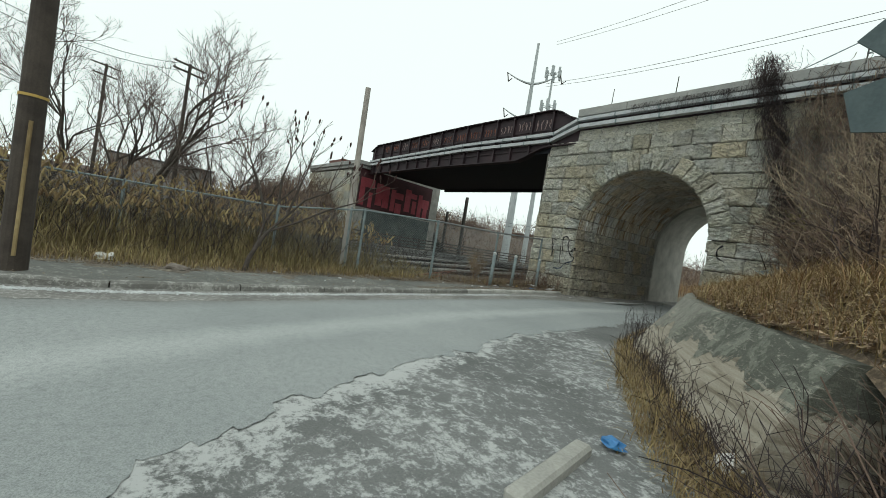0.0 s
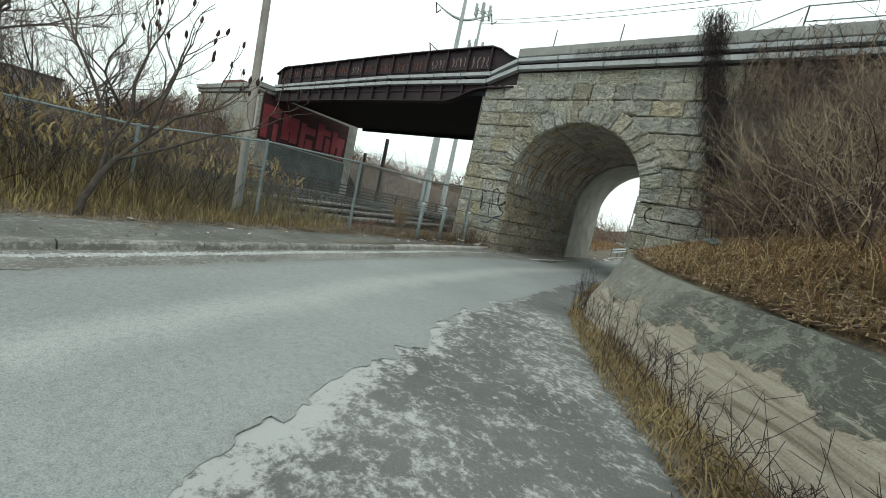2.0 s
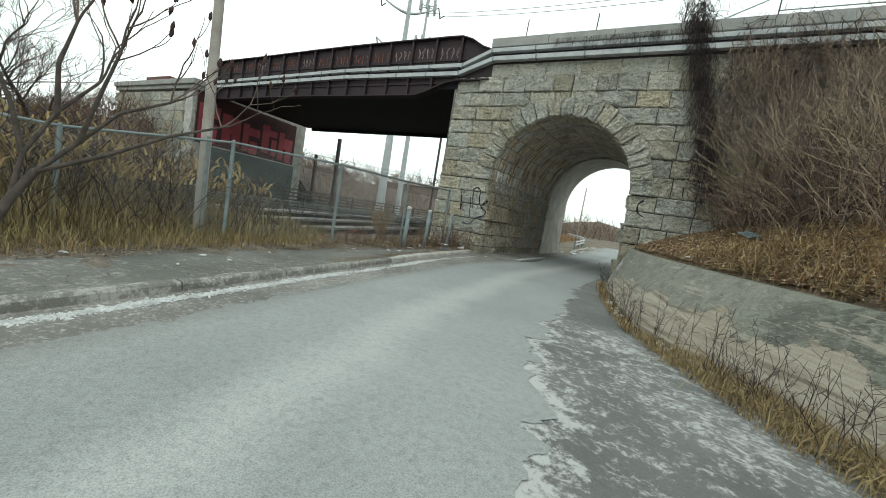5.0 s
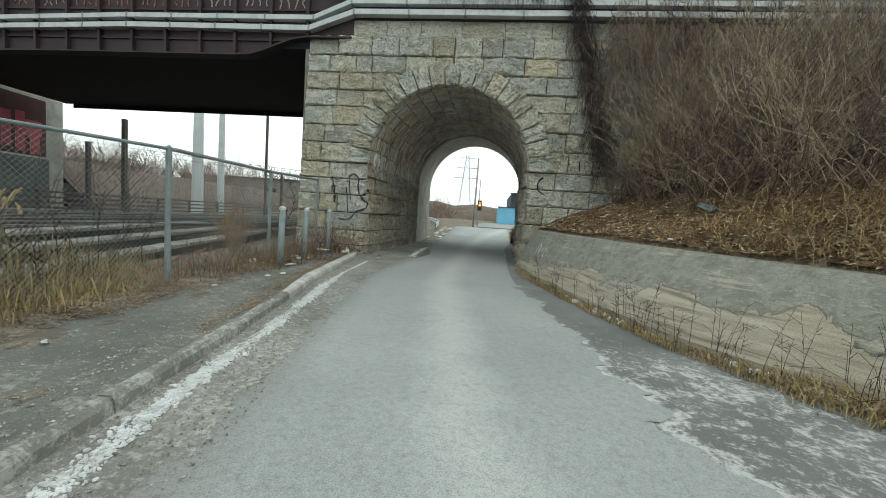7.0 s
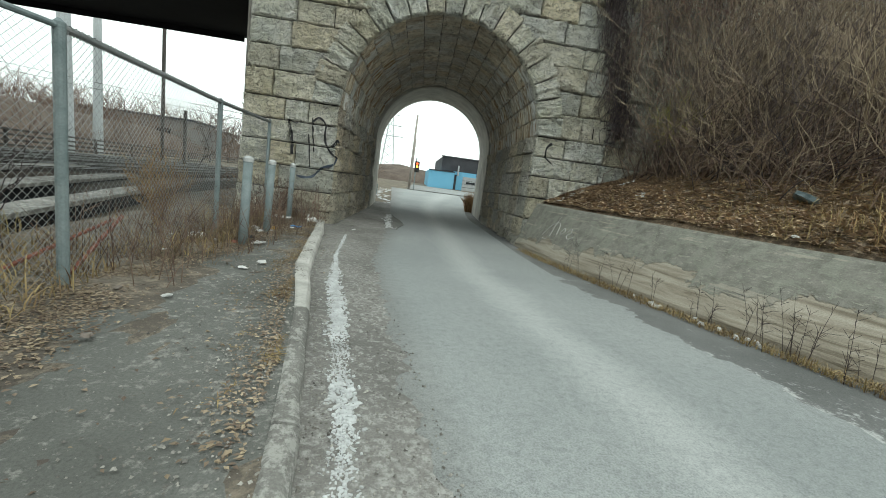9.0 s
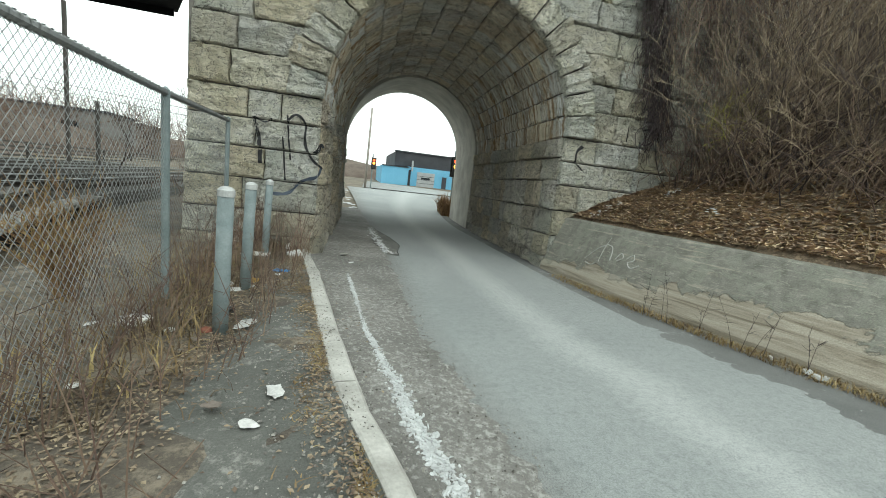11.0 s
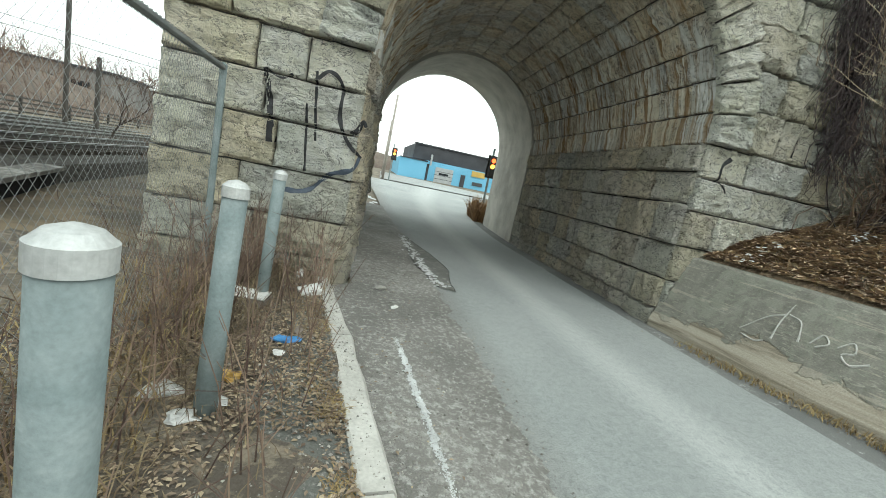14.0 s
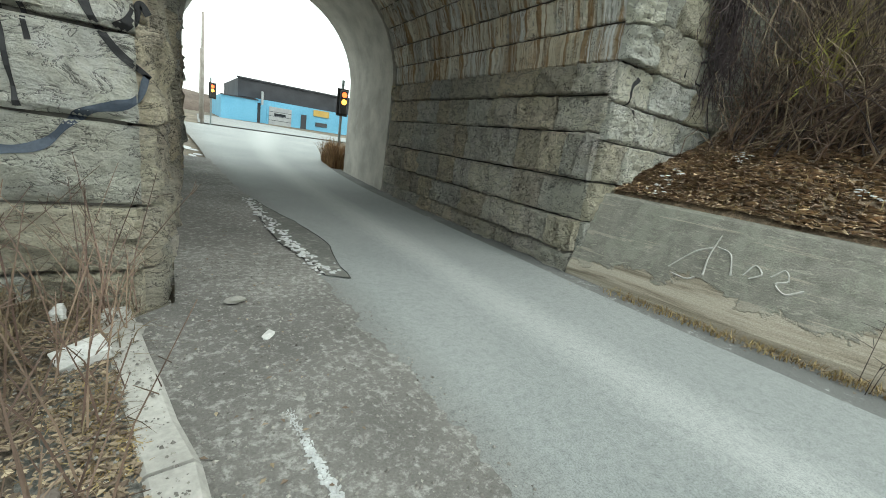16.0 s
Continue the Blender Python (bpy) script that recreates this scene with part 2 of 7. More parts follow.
M["seed"] = plain("sumac_seed_heads", (0.035, 0.016, 0.014), (0.075, 0.035, 0.03), 8.0, 0.9, 0.5, 60)
M["snow"] = plain("old_crusted_ice", (0.46, 0.47, 0.47), (0.72, 0.74, 0.74), 7.0, 0.6, 0.6, 50)
M["paper"] = plain("dirty_white_paper", (0.6, 0.6, 0.58), (0.78, 0.78, 0.76), 9.0, 0.7, 0.3, 50)
M["blueplastic"] = plain("blue_plastic", (0.03, 0.16, 0.4), (0.07, 0.27, 0.55), 9.0, 0.4, 0.2, 50)
M["cardboard"] = plain("damp_cardboard", (0.15, 0.13, 0.11), (0.25, 0.21, 0.18), 7.0, 0.9, 0.3, 50)
M["foam"] = plain("ochre_foam_lump", (0.42, 0.25, 0.06), (0.6, 0.4, 0.14), 14.0, 0.9, 0.8, 60)
M["plasticbag"] = plain("grey_plastic_film", (0.42, 0.43, 0.42), (0.62, 0.62, 0.6), 12.0, 0.35, 0.5, 50)
M["redpaint"] = plain("faded_red_paint", (0.30, 0.045, 0.06), (0.46, 0.10, 0.12), 0.8, 0.85, 0.2, 20, c3=(0.5, 0.17, 0.19))
M["darkred"] = plain("dark_red_paint", (0.05, 0.018, 0.022), (0.09, 0.03, 0.035), 0.8, 0.85, 0.2, 20)
M["bluepaint"] = plain("faded_blue_green_paint", (0.06, 0.085, 0.085), (0.12, 0.145, 0.135), 0.7, 0.85, 0.2, 20, c3=(0.10, 0.25, 0.36))
M["black"] = plain("black_spray_paint", (0.012, 0.012, 0.014), (0.03, 0.03, 0.032), 6.0, 0.8, 0.2, 40)
M["bluespray"] = plain("blue_spray_paint", (0.035, 0.05, 0.075), (0.08, 0.10, 0.13), 6.0, 0.8, 0.2, 40)
M["whitespray"] = plain("thin_white_spray", (0.46, 0.45, 0.42), (0.6, 0.59, 0.56), 6.0, 0.9, 0.2, 40)
M["graff"] = plain("faded_tag_paint", (0.23, 0.15, 0.14), (0.38, 0.30, 0.29), 6.0, 0.9, 0.2, 40)
M["orangegraff"] = plain("faded_orange_tag", (0.2, 0.07, 0.045), (0.3, 0.12, 0.08), 6.0, 0.9, 0.2, 40)
M["whitewash"] = plain("flaking_whitewash", (0.36, 0.355, 0.33), (0.6, 0.59, 0.55), 2.4, 0.9, 0.4, 30)
M["bluewall"] = plain("sky_blue_wall_paint", (0.14, 0.42, 0.62), (0.19, 0.5, 0.7), 0.35, 0.8, 0.1, 6)
M["darkclad"] = plain("charcoal_roof_cladding", (0.035, 0.037, 0.042), (0.06, 0.062, 0.07), 0.5, 0.8, 0.1, 8)
M["doorgrey"] = plain("pale_shutter_metal", (0.35, 0.37, 0.38), (0.45, 0.47, 0.47), 1.5, 0.6, 0.1, 20)
M["sign_back"] = plain("grey_green_sign_back", (0.06, 0.09, 0.095), (0.10, 0.135, 0.14), 4.0, 0.6, 0.1, 40, metal=0.2)
M["signyellow"] = plain("ochre_sign_paint", (0.5, 0.33, 0.08), (0.6, 0.42, 0.12), 1.0, 0.7, 0.1, 20)
M["signalbody"] = plain("black_signal_housing", (0.014, 0.014, 0.014), (0.03, 0.03, 0.03), 6.0, 0.5, 0.1, 40)
M["farbldg"] = plain("distant_grey_walls", (0.20, 0.19, 0.18), (0.32, 0.30, 0.28), 0.12, 0.9, 0, 2)
M["farwood"] = plain("distant_scrub", (0.10, 0.075, 0.06), (0.17, 0.135, 0.11), 0.3, 0.95, 0.5, 3, dist=0.3)


def lamp_material(name, c):
    m, nt, bsdf, pos = start(name)
    bsdf.inputs["Base Color"].default_value = (*c, 1)
    bsdf.inputs["Emission Color"].default_value = (*c, 1)
    bsdf.inputs["Emission Strength"].default_value = 3.0
    return m


M["redlamp"] = lamp_material("lit_red_lamp", (1.0, 0.09, 0.02))
M["amberlamp"] = lamp_material("lit_amber_lamp", (1.0, 0.42, 0.05))


def glass_material():
    m, nt, bsdf, pos = start("dark_window_glass")
    bsdf.inputs["Base Color"].default_value = (0.03, 0.035, 0.04, 1)
    bsdf.inputs["Roughness"].default_value = 0.08
    return m


M["glass"] = glass_material()


def road_material():
    m, nt, bsdf, pos = start("salt_dusted_asphalt")
    uv = nt.nodes.new("ShaderNodeUVMap")
    sep = nt.nodes.new("ShaderNodeSeparateXYZ")
    nt.links.new(uv.outputs[0], sep.inputs[0])
    big, med, small = nz(nt, pos, 0.35, 5), nz(nt, pos, 4, 6), nz(nt, pos, 85, 4, 0.85)
    col = ramp(nt, big, [(0.3, (0.285, 0.307, 0.305)), (0.7, (0.36, 0.38, 0.374))])
    wob = mth(nt, 'ADD', sep.outputs[0], mth(nt, 'MULTIPLY', med, 0.035))
    salt = ramp(nt, wob, [(0.40, (0, 0, 0)), (0.52, (0.8, 0.8, 0.8)), (0.56, (0.8, 0.8, 0.8)), (0.68, (0, 0, 0))])
    col = mixc(nt, salt, col, (0.45, 0.47, 0.462))
    edge = ramp(nt, wob, [(0.02, (0.5, 0.5, 0.5)), (0.16, (0, 0, 0))])
    col = mixc(nt, edge, col, (0.17, 0.16, 0.145))
    col = mixc(nt, 0.7, col, ramp(nt, small, [(0.36, (0.42, 0.42, 0.42)), (0.56, (1.06, 1.06, 1.06))]), 'MULTIPLY')
    col = mixc(nt, 0.75, col, ramp(nt, nz(nt, pos, 16, 9, 0.82, 0.3), [(0.36, (0.66, 0.67, 0.67)), (0.5, (0.98, 0.98, 0.98)), (0.66, (1.12, 1.12, 1.1))]), 'MULTIPLY')
    spots = ramp(nt, nz(nt, pos, 9, 8, 0.8), [(0.27, (0.8, 0.8, 0.8)), (0.31, (0, 0, 0))])
    col = mixc(nt, spots, col, (0.11, 0.11, 0.105))
    finish(nt, bsdf, col, 0.85, mth(nt, 'ADD', small, mth(nt, 'MULTIPLY', med, 0.6)), 0.5, 0, 0.008)
    return m


M["road"] = road_material()
M["shoulder"] = frost_material("salt_crusted_shoulder", (0.14, 0.145, 0.14), (0.215, 0.22, 0.215), (0.52, 0.53, 0.52), 0.535, 0.69, 6.0, True, 0.85)
M["pavement"] = frost_material("dirty_asphalt_path", (0.125, 0.128, 0.115), (0.185, 0.188, 0.172), (0.34, 0.335, 0.305), 0.54, 0.72, 7.0, False, 1.0)
M["gutter"] = frost_material("gritty_gutter", (0.155, 0.15, 0.138), (0.26, 0.25, 0.232), (0.43, 0.425, 0.40), 0.50, 0.70, 16.0, False, 1.1)
M["dirt"] = frost_material("leafy_dirt", (0.095, 0.08, 0.064), (0.155, 0.132, 0.105), (0.29, 0.245, 0.185), 0.48, 0.66, 5.0, False, 0.7)
M["leafbank"] = frost_material("leafy_bank_soil", (0.13, 0.10, 0.07), (0.22, 0.165, 0.115), (0.40, 0.30, 0.205), 0.46, 0.62, 9.0, False, 0.8)
M["grit"] = plain("loose_grit", (0.14, 0.13, 0.115), (0.40, 0.385, 0.35), 6.0, 0.95, 0.3, 60, isl=0.9)
M["ground"] = frost_material("winter_ground", (0.10, 0.085, 0.06), (0.16, 0.13, 0.09), (0.24, 0.19, 0.12), 0.5, 0.65, 0.8)


def retaining_material():
    m, nt, bsdf, pos = start("spalled_retaining_concrete")
    sep = nt.nodes.new("ShaderNodeSeparateXYZ")
    nt.links.new(pos, sep.inputs[0])
    big, med, small = nz(nt, pos, 1.3, 7, 0.65, 0.5), nz(nt, pos, 6, 6), nz(nt, pos, 55, 4)
    lay = nz(nt, stretch(nt, pos, (0.5, 0.5, 9.0)), 1.2, 7, 0.6, 0.6)
    skin = ramp(nt, med, [(0.3, (0.17, 0.165, 0.14)), (0.7, (0.29, 0.28, 0.245))])
    # skin turns darker and greener with distance before the bridge
    green_end = ramp(nt, mth(nt, 'ADD', mth(nt, 'MULTIPLY', sep.outputs[1], -0.05), mth(nt, 'MULTIPLY', big, 0.3)), [(0.56, (0, 0, 0)), (0.68, (0.9, 0.9, 0.9))])
    skin = mixc(nt, green_end, skin, (0.095, 0.10, 0.08))
    scr = nz(nt, stretch(nt, pos, (0.8, 0.8, 3.5)), 6.0, 9, 0.8, 1.2)
    skin = mixc(nt, ramp(nt, scr, [(0.54, (0, 0, 0)), (0.60, (0.75, 0.75, 0.75))]), skin, (0.42, 0.405, 0.34))
    blot = nz(nt, pos, 2.6, 7, 0.7, 1.0)
    skin = mixc(nt, ramp(nt, blot, [(0.5, (0, 0, 0)), (0.57, (0.55, 0.55, 0.55))]), skin, (0.30, 0.31, 0.255))
    core = ramp(nt, lay, [(0.38, (0.21, 0.18, 0.135)), (0.46, (0.34, 0.30, 0.235)), (0.6, (0.46, 0.415, 0.34))])
    level = mth(nt, 'ADD', mth(nt, 'ADD', sep.outputs[2], mth(nt, 'MULTIPLY', mth(nt, 'ADD', sep.outputs[1], 5.0), 0.033)), mth(nt, 'MULTIPLY', mth(nt, 'SUBTRACT', big, 0.5), 1.3))
    cut = ramp(nt, level, [(0.30, (1, 1, 1)), (0.335, (0, 0, 0))])
    gash = ramp(nt, mth(nt, 'ADD', mth(nt, 'MULTIPLY', lay, 0.6), mth(nt, 'MULTIPLY', big, 0.4)), [(0.575, (0, 0, 0)), (0.60, (0.6, 0.6, 0.6))])
    col = mixc(nt, cut, mixc(nt, gash, skin, core), core)
    col = mixc(nt, 0.45, col, ramp(nt, small, [(0.3, (0.5, 0.5, 0.5)), (0.65, (1, 1, 1))]), 'MULTIPLY')
    h = mth(nt, 'ADD', mth(nt, 'MULTIPLY', cut, -3.0), mth(nt, 'ADD', lay, small))
    finish(nt, bsdf, col, 0.92, h, 0.6, 0, 0.02)
    return m


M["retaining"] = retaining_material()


# ---------- building helpers ----------
def obj(name, verts, faces, material, parent=None, label="", smooth=False):
    me = bpy.data.meshes.new(name)
    me.from_pydata([tuple(v) for v in verts], [], [tuple(f) for f in faces])
    me.materials.append(material)
    if smooth:
        me.polygons.foreach_set("use_smooth", [True] * len(me.polygons))
    me.update()
    ob = new(name, me)
    if parent is not None:
        ob.parent = parent
    if label:
        ob["label"] = label
    return ob


def part(name, bm, material, parent=None, label="", smooth=False):
    me = bpy.data.meshes.new(name)
    bmesh.ops.recalc_face_normals(bm, faces=bm.faces)
    bm.to_mesh(me)
    bm.free()
    me.materials.append(material)
    if smooth:
        me.polygons.foreach_set("use_smooth", [True] * len(me.polygons))
    ob = new(name, me)
    if parent is not None:
        ob.parent = parent
    if label:
        ob["label"] = label
    return ob


def thing(name, at, label, category, group="", kind=""):
    ob = new(name)
    ob.matrix_basis = pose(*at) if not isinstance(at, Matrix) else at
    ob.empty_display_size = 0.1
    return tagged(ob, label, category, group, kind)


def box(bm, x0, x1, y0, y1, z0, z1, bevel=0.0, m=None):
    r = bmesh.ops.create_cube(bm, size=1.0)
    vs = r["verts"]
    bmesh.ops.scale(bm, verts=vs, vec=(abs(x1 - x0), abs(y1 - y0), abs(z1 - z0)))
    bmesh.ops.translate(bm, verts=vs, vec=((x0 + x1) / 2, (y0 + y1) / 2, (z0 + z1) / 2))
    if bevel:
        es = list({e for v in vs for e in v.link_edges})
        g = bmesh.ops.bevel(bm, geom=es, offset=bevel, segments=1, affect='EDGES')
        vs = list({v for f in g["faces"] for v in f.verts} | {v for v in vs if v.is_valid})
    if m is not None:
        bmesh.ops.transform(bm, matrix=m, verts=vs)
    return vs


def boxes(*specs, bevel=0.0):
    bm = bmesh.new()
    for s in specs:
        box(bm, *s, bevel=bevel)
    return bm


def rod(bm, a, b, r0, r1=None, sides=10):
    a, b = Vector(a), Vector(b)
    d = b - a
    r = bmesh.ops.create_cone(bm, cap_ends=True, segments=sides, radius1=r0, radius2=r0 if r1 is None else r1, depth=d.length)
    q = d.to_track_quat('Z', 'Y').to_matrix().to_4x4()
    bmesh.ops.transform(bm, matrix=Matrix.Translation((a + b) / 2) @ q, verts=r["verts"])
    return r["verts"]


def tubes(paths, sides=3):
    """Vertices and faces of many thin tapered tubes; a path is a list of points, a first and a last radius."""
    V, F, n = [], [], 0
    ang = [2 * math.pi * k / sides for k in range(sides)]
    ca, sa = np.cos(ang), np.sin(ang)
    for pts, r0, r1 in paths:
        P = np.asarray(pts, float)
        k = len(P)
        T = np.gradient(P, axis=0)
        T /= np.linalg.norm(T, axis=1)[:, None] + 1e-9
        up = np.array((0.31, 0.17, 0.93)) if abs(T[0, 2]) < 0.8 else np.array((0.93, 0.2, 0.31))
        A = np.cross(T, up)
        A /= np.linalg.norm(A, axis=1)[:, None] + 1e-9
        B = np.cross(T, A)
        R = np.linspace(r0, r1, k)[:, None, None]
        ring = P[:, None, :] + R * (A[:, None, :] * ca[None, :, None] + B[:, None, :] * sa[None, :, None])
        V.append(ring.reshape(-1, 3))
        for i in range(k - 1):
            for j in range(sides):
                j2 = (j + 1) % sides
                F.append((n + i * sides + j, n + i * sides + j2, n + (i + 1) * sides + j2, n + (i + 1) * sides + j))
        n += k * sides
    return np.concatenate(V), F


def loft(pts, r0, r1, sides=14):
    """One closed tapered shaft."""
    V, F = tubes([(pts, r0, r1)], sides)
    n = len(V)
    return V, F + [tuple(range(sides)), tuple(range(n - 1, n - 1 - sides, -1))]


def blades(roots, lean, heights, width, rng):
    """Vertices and faces of grass blades: bent three-segment ribbons."""
    V, F = [], []
    for (x, y, z), h in zip(roots, heights):
        a = rng.uniform(0, 6.283)
        dx, dy = math.cos(a), math.sin(a)
        l = rng.uniform(0.2, 1.0) * lean
        w = width * rng.uniform(0.6, 1.3)
        n = len(V)
        for s, ww in ((0, 1.0), (0.4, 0.9), (0.75, 0.6)):
            o = l * h * s * s
            px, py, pz = x + dx * o, y + dy * o, z + h * s * (1 - 0.48 * min(l, 1.7) * s)
            V.append((px - dy * w * ww, py + dx * w * ww, pz))
            V.append((px + dy * w * ww, py - dx * w * ww, pz))
        o = l * h
        V.append((x + dx * o, y + dy * o, z + h * (1 - 0.52 * min(l, 1.7))))
        F += [(n, n + 1, n + 3, n + 2), (n + 2, n + 3, n + 5, n + 4), (n + 4, n + 5, n + 6)]
    return V, F


def leaf_litter(points, normals_up, size, rng):
    V, F = [], []
    for x, y, z in points:
        a, s = rng.uniform(0, 6.283), size * rng.uniform(0.5, 1.3)
        t1, t2 = rng.uniform(-0.5, 0.5), rng.uniform(-0.5, 0.5)
        c, d = math.cos(a) * s, math.sin(a) * s
        n = len(V)
        z += 0.008 + 0.02 * rng.random()
        curl = s * rng.uniform(0.1, 0.5)
        V += [(x - c, y - d, z + t1 * s * 0.3), (x + d * 0.55, y - c * 0.55, z + curl), (x + c, y + d, z - t1 * s * 0.3), (x - d * 0.55, y + c * 0.55, z + curl * 0.8), (x, y, z)]
        F += [(n, n + 1, n + 4), (n + 1, n + 2, n + 4), (n + 2, n + 3, n + 4), (n + 3, n, n + 4)]
    return V, F


def smooth01(a, b, x):
    t = min(1.0, max(0.0, (x - a) / (b - a)))
    return t * t * (3 - 2 * t)


def gz(y):
    """Height of the road along the way: level before the bridge, climbing gently beyond."""
    return -0.21 * (1 - smooth01(4, 30, y)) + 0.018 * max(0.0, min(y, 75) - 12)


def wall_z(y):
    """Top of the retaining wall."""
    return 1.1 + 0.0125 * max(y, -14.0)


def at_y(line, y):
    """x on a line of (x, y) corners, given by falling or rising y."""
    ps = sorted(line, key=lambda p: p[1])
    if y <= ps[0][1]:
        return ps[0][0]
    for (xa, ya), (xb, yb) in zip(ps, ps[1:]):
        if y <= yb:
            f = (y - ya) / (yb - ya)
            return xa + (xb - xa) * f
    return ps[-1][0]


def spline(ps, n):
    """A smooth line through plan points, n steps a leg."""
    P = [np.array(p, float) for p in ps]
    P = [2 * P[0] - P[1]] + P + [2 * P[-1] - P[-2]]
    out = []
    for i in range(1, len(P) - 2):
        for k in range(n):
            t = k / n
            out.append(0.5 * (2 * P[i] + (P[i + 1] - P[i - 1]) * t + (2 * P[i - 1] - 5 * P[i] + 4 * P[i + 1] - P[i + 2]) * t * t + (3 * P[i] - P[i - 1] - 3 * P[i + 1] + P[i + 2]) * t ** 3))
    out.append(P[-2])
    return out


def strip(name, left, right, across, dz, material, uv=False, rough=0.0):
    """A sheet between two plan lines of equally many points, following the lie of the road."""
    V, F = [], []
    n = len(left)
    for i in range(n):
        for k in range(across + 1):
            f = k / across
            x, y = left[i][0] * (1 - f) + right[i][0] * f, left[i][1] * (1 - f) + right[i][1] * f
            z = gz(y) + (dz(f, x, y) if callable(dz) else dz)
            if rough:
                z += rough * noise.noise((x * 1.7, y * 1.7, 0))
            V.append((x, y, z))
    for i in range(n - 1):
        for k in range(across):
            a = i * (across + 1) + k
            F.append((a, a + 1, a + across + 2, a + across + 1))
    ob = obj(name, V, F, material)
    if uv:
        layer = ob.data.uv_layers.new(name="across")
        for p in ob.data.polygons:
            for li in p.loop_indices:
                vi = ob.data.loops[li].vertex_index
                layer.data[li].uv = ((vi % (across + 1)) / across, vi // (across + 1) / n)
    return ob


# ---------- the plan ----------
KERB = [(-3.05, -0.3), (-2.88, -1.1), (-2.65, -2.4), (-2.45, -3.8), (-2.14, -5.8), (-1.85, -7.1), (-1.48, -8.7), (-1.24, -10.3), (-1.0, -11.5), (-0.82, -12.4), (-0.62, -13.5), (-0.38, -15.0), (-0.25, -16.6), (-0.4, -19.5), (-1.2, -24), (-3.5, -31), (-7, -40)]
ROAD_L = [(-2.6, 34), (-2.2, 24), (-1.9, 16), (-1.75, 9), (-1.6, 5), (-1.5, 1), (-1.47, -1.2), (-1.5, -2.6), (-1.52, -4.4), (-1.28, -6.1), (-0.9, -8.7), (-0.6, -10.5), (-0.3, -12), (0.0, -13.5), (0.3, -15), (0.46, -16.5), (0.4, -19.5), (-0.4, -24), (-2.7, -31), (-6.2, -40)]
ROAD_R = [(9.6, 34), (5.8, 24), (3.3, 16), (2.3, 9), (2.15, 5), (2.05, 1), (2.0, -1.2), (2.02, -2.8), (2.1, -4.4), (2.4, -6.6), (2.65, -8.6), (2.85, -10.1), (3.2, -11.5), (3.6, -13), (4.12, -14.6), (4.85, -16.1), (6.8, -18.5), (10, -23), (12, -31), (13, -40)]
WALL_TOP = [(2.83, 0.0), (3.1, -2.2), (3.45, -3.7), (3.8, -5.1), (4.35, -6.6), (4.85, -7.9), (5.5, -9.2), (6.1, -10.2), (6.6, -11.0), (7.0, -11.7), (7.4, -12.4), (9, -14.2), (15, -18.5), (22, -23)]
WALL_FOOT = [(2.35, 0.0), (2.58, -2.4), (2.88, -3.8), (3.15, -5.2), (3.55, -6.8), (4.0, -8.1), (4.85, -9.4), (5.45, -10.3), (5.95, -11.2), (6.45, -11.9), (6.9, -12.65), (8.5, -14.6), (14.5, -19.4), (21.5, -24)]
FENCE = [(-4.6, -0.35, 2.27), (-4.21, -3.95, 2.13), (-3.86, -7.56, 2.08), (-4.08, -10.45, 1.98), (-5.0, -12.9, 1.64), (-5.4, -16.6, 1.62), (-5.6, -21.0, 1.6)]
ARCH_X, ARCH_Z, ARCH_R = -0.25, 2.95, 2.72


def kerb_w(y):
    """Width of the kerb's top."""
    return 0.21 - 0.085 * smooth01(-5, -8, y)


def hill_z(x, y):
    """The bank between the retaining wall and the bridge wall."""
    d = x - at_y([(p[0], p[1]) for p in WALL_TOP], y)
    s = smooth01(0, 9, d)
    base = wall_z(y) - 0.06
    base += (gz(y) - 0.1 - base) * smooth01(-12.3, -13.4, y)
    back = smooth01(-9, 0.3, y)
    return base + 0.05 + max(0.0, d) * (0.42 + 0.05 * back) * (1 - 0.35 * s) + 0.08 * noise.noise((x * 0.9, y * 0.9, 3.0))


# ---------- ground, road, paths ----------
xs = sorted(set([-900, -500, -250, -150, -100, -70, -55] + list(range(-45, 36, 3)) + [45, 60, 90, 150, 250, 500, 900]))
ys = sorted(set([-900, -500, -250, -150, -100, -70] + list(range(-54, 76, 3)) + [85, 110, 150, 250, 500, 900]))
V = [(x, y, gz(y) - 0.1 + (0.0 if abs(x) < 40 and abs(y) < 40 else 0.3 * noise.noise((x * 0.02, y * 0.02, 0)))) for y in ys for x in xs]
F = [(j * len(xs) + i, j * len(xs) + i + 1, (j + 1) * len(xs) + i + 1, (j + 1) * len(xs) + i) for j in range(len(ys) - 1) for i in range(len(xs) - 1)]
ground = tagged(obj("ground", V, F, M["ground"]), "brown winter ground with dead grass", "ground", kind="structure")

rl, rr = spline(ROAD_L, 60), spline(ROAD_R, 60)
jag = []
for i, p in enumerate(rr):
    k = 0.22 * noise.noise((0, p[1] * 1.1, 5)) + 0.13 * noise.noise((0, p[1] * 3.7, 9)) + 0.10 * noise.cell((0, p[1] * 3.3, 3)) + 0.05 * noise.cell((0, p[1] * 9.0, 3))
    jag.append((p[0] + (k if p[1] < -4 else 0.03 * k), p[1]))
road = tagged(strip("road", rl, jag, 24, 0.012, M["road"], uv=True), "pale grey salt-dusted asphalt lane, worn at its edges", "road", kind="structure")

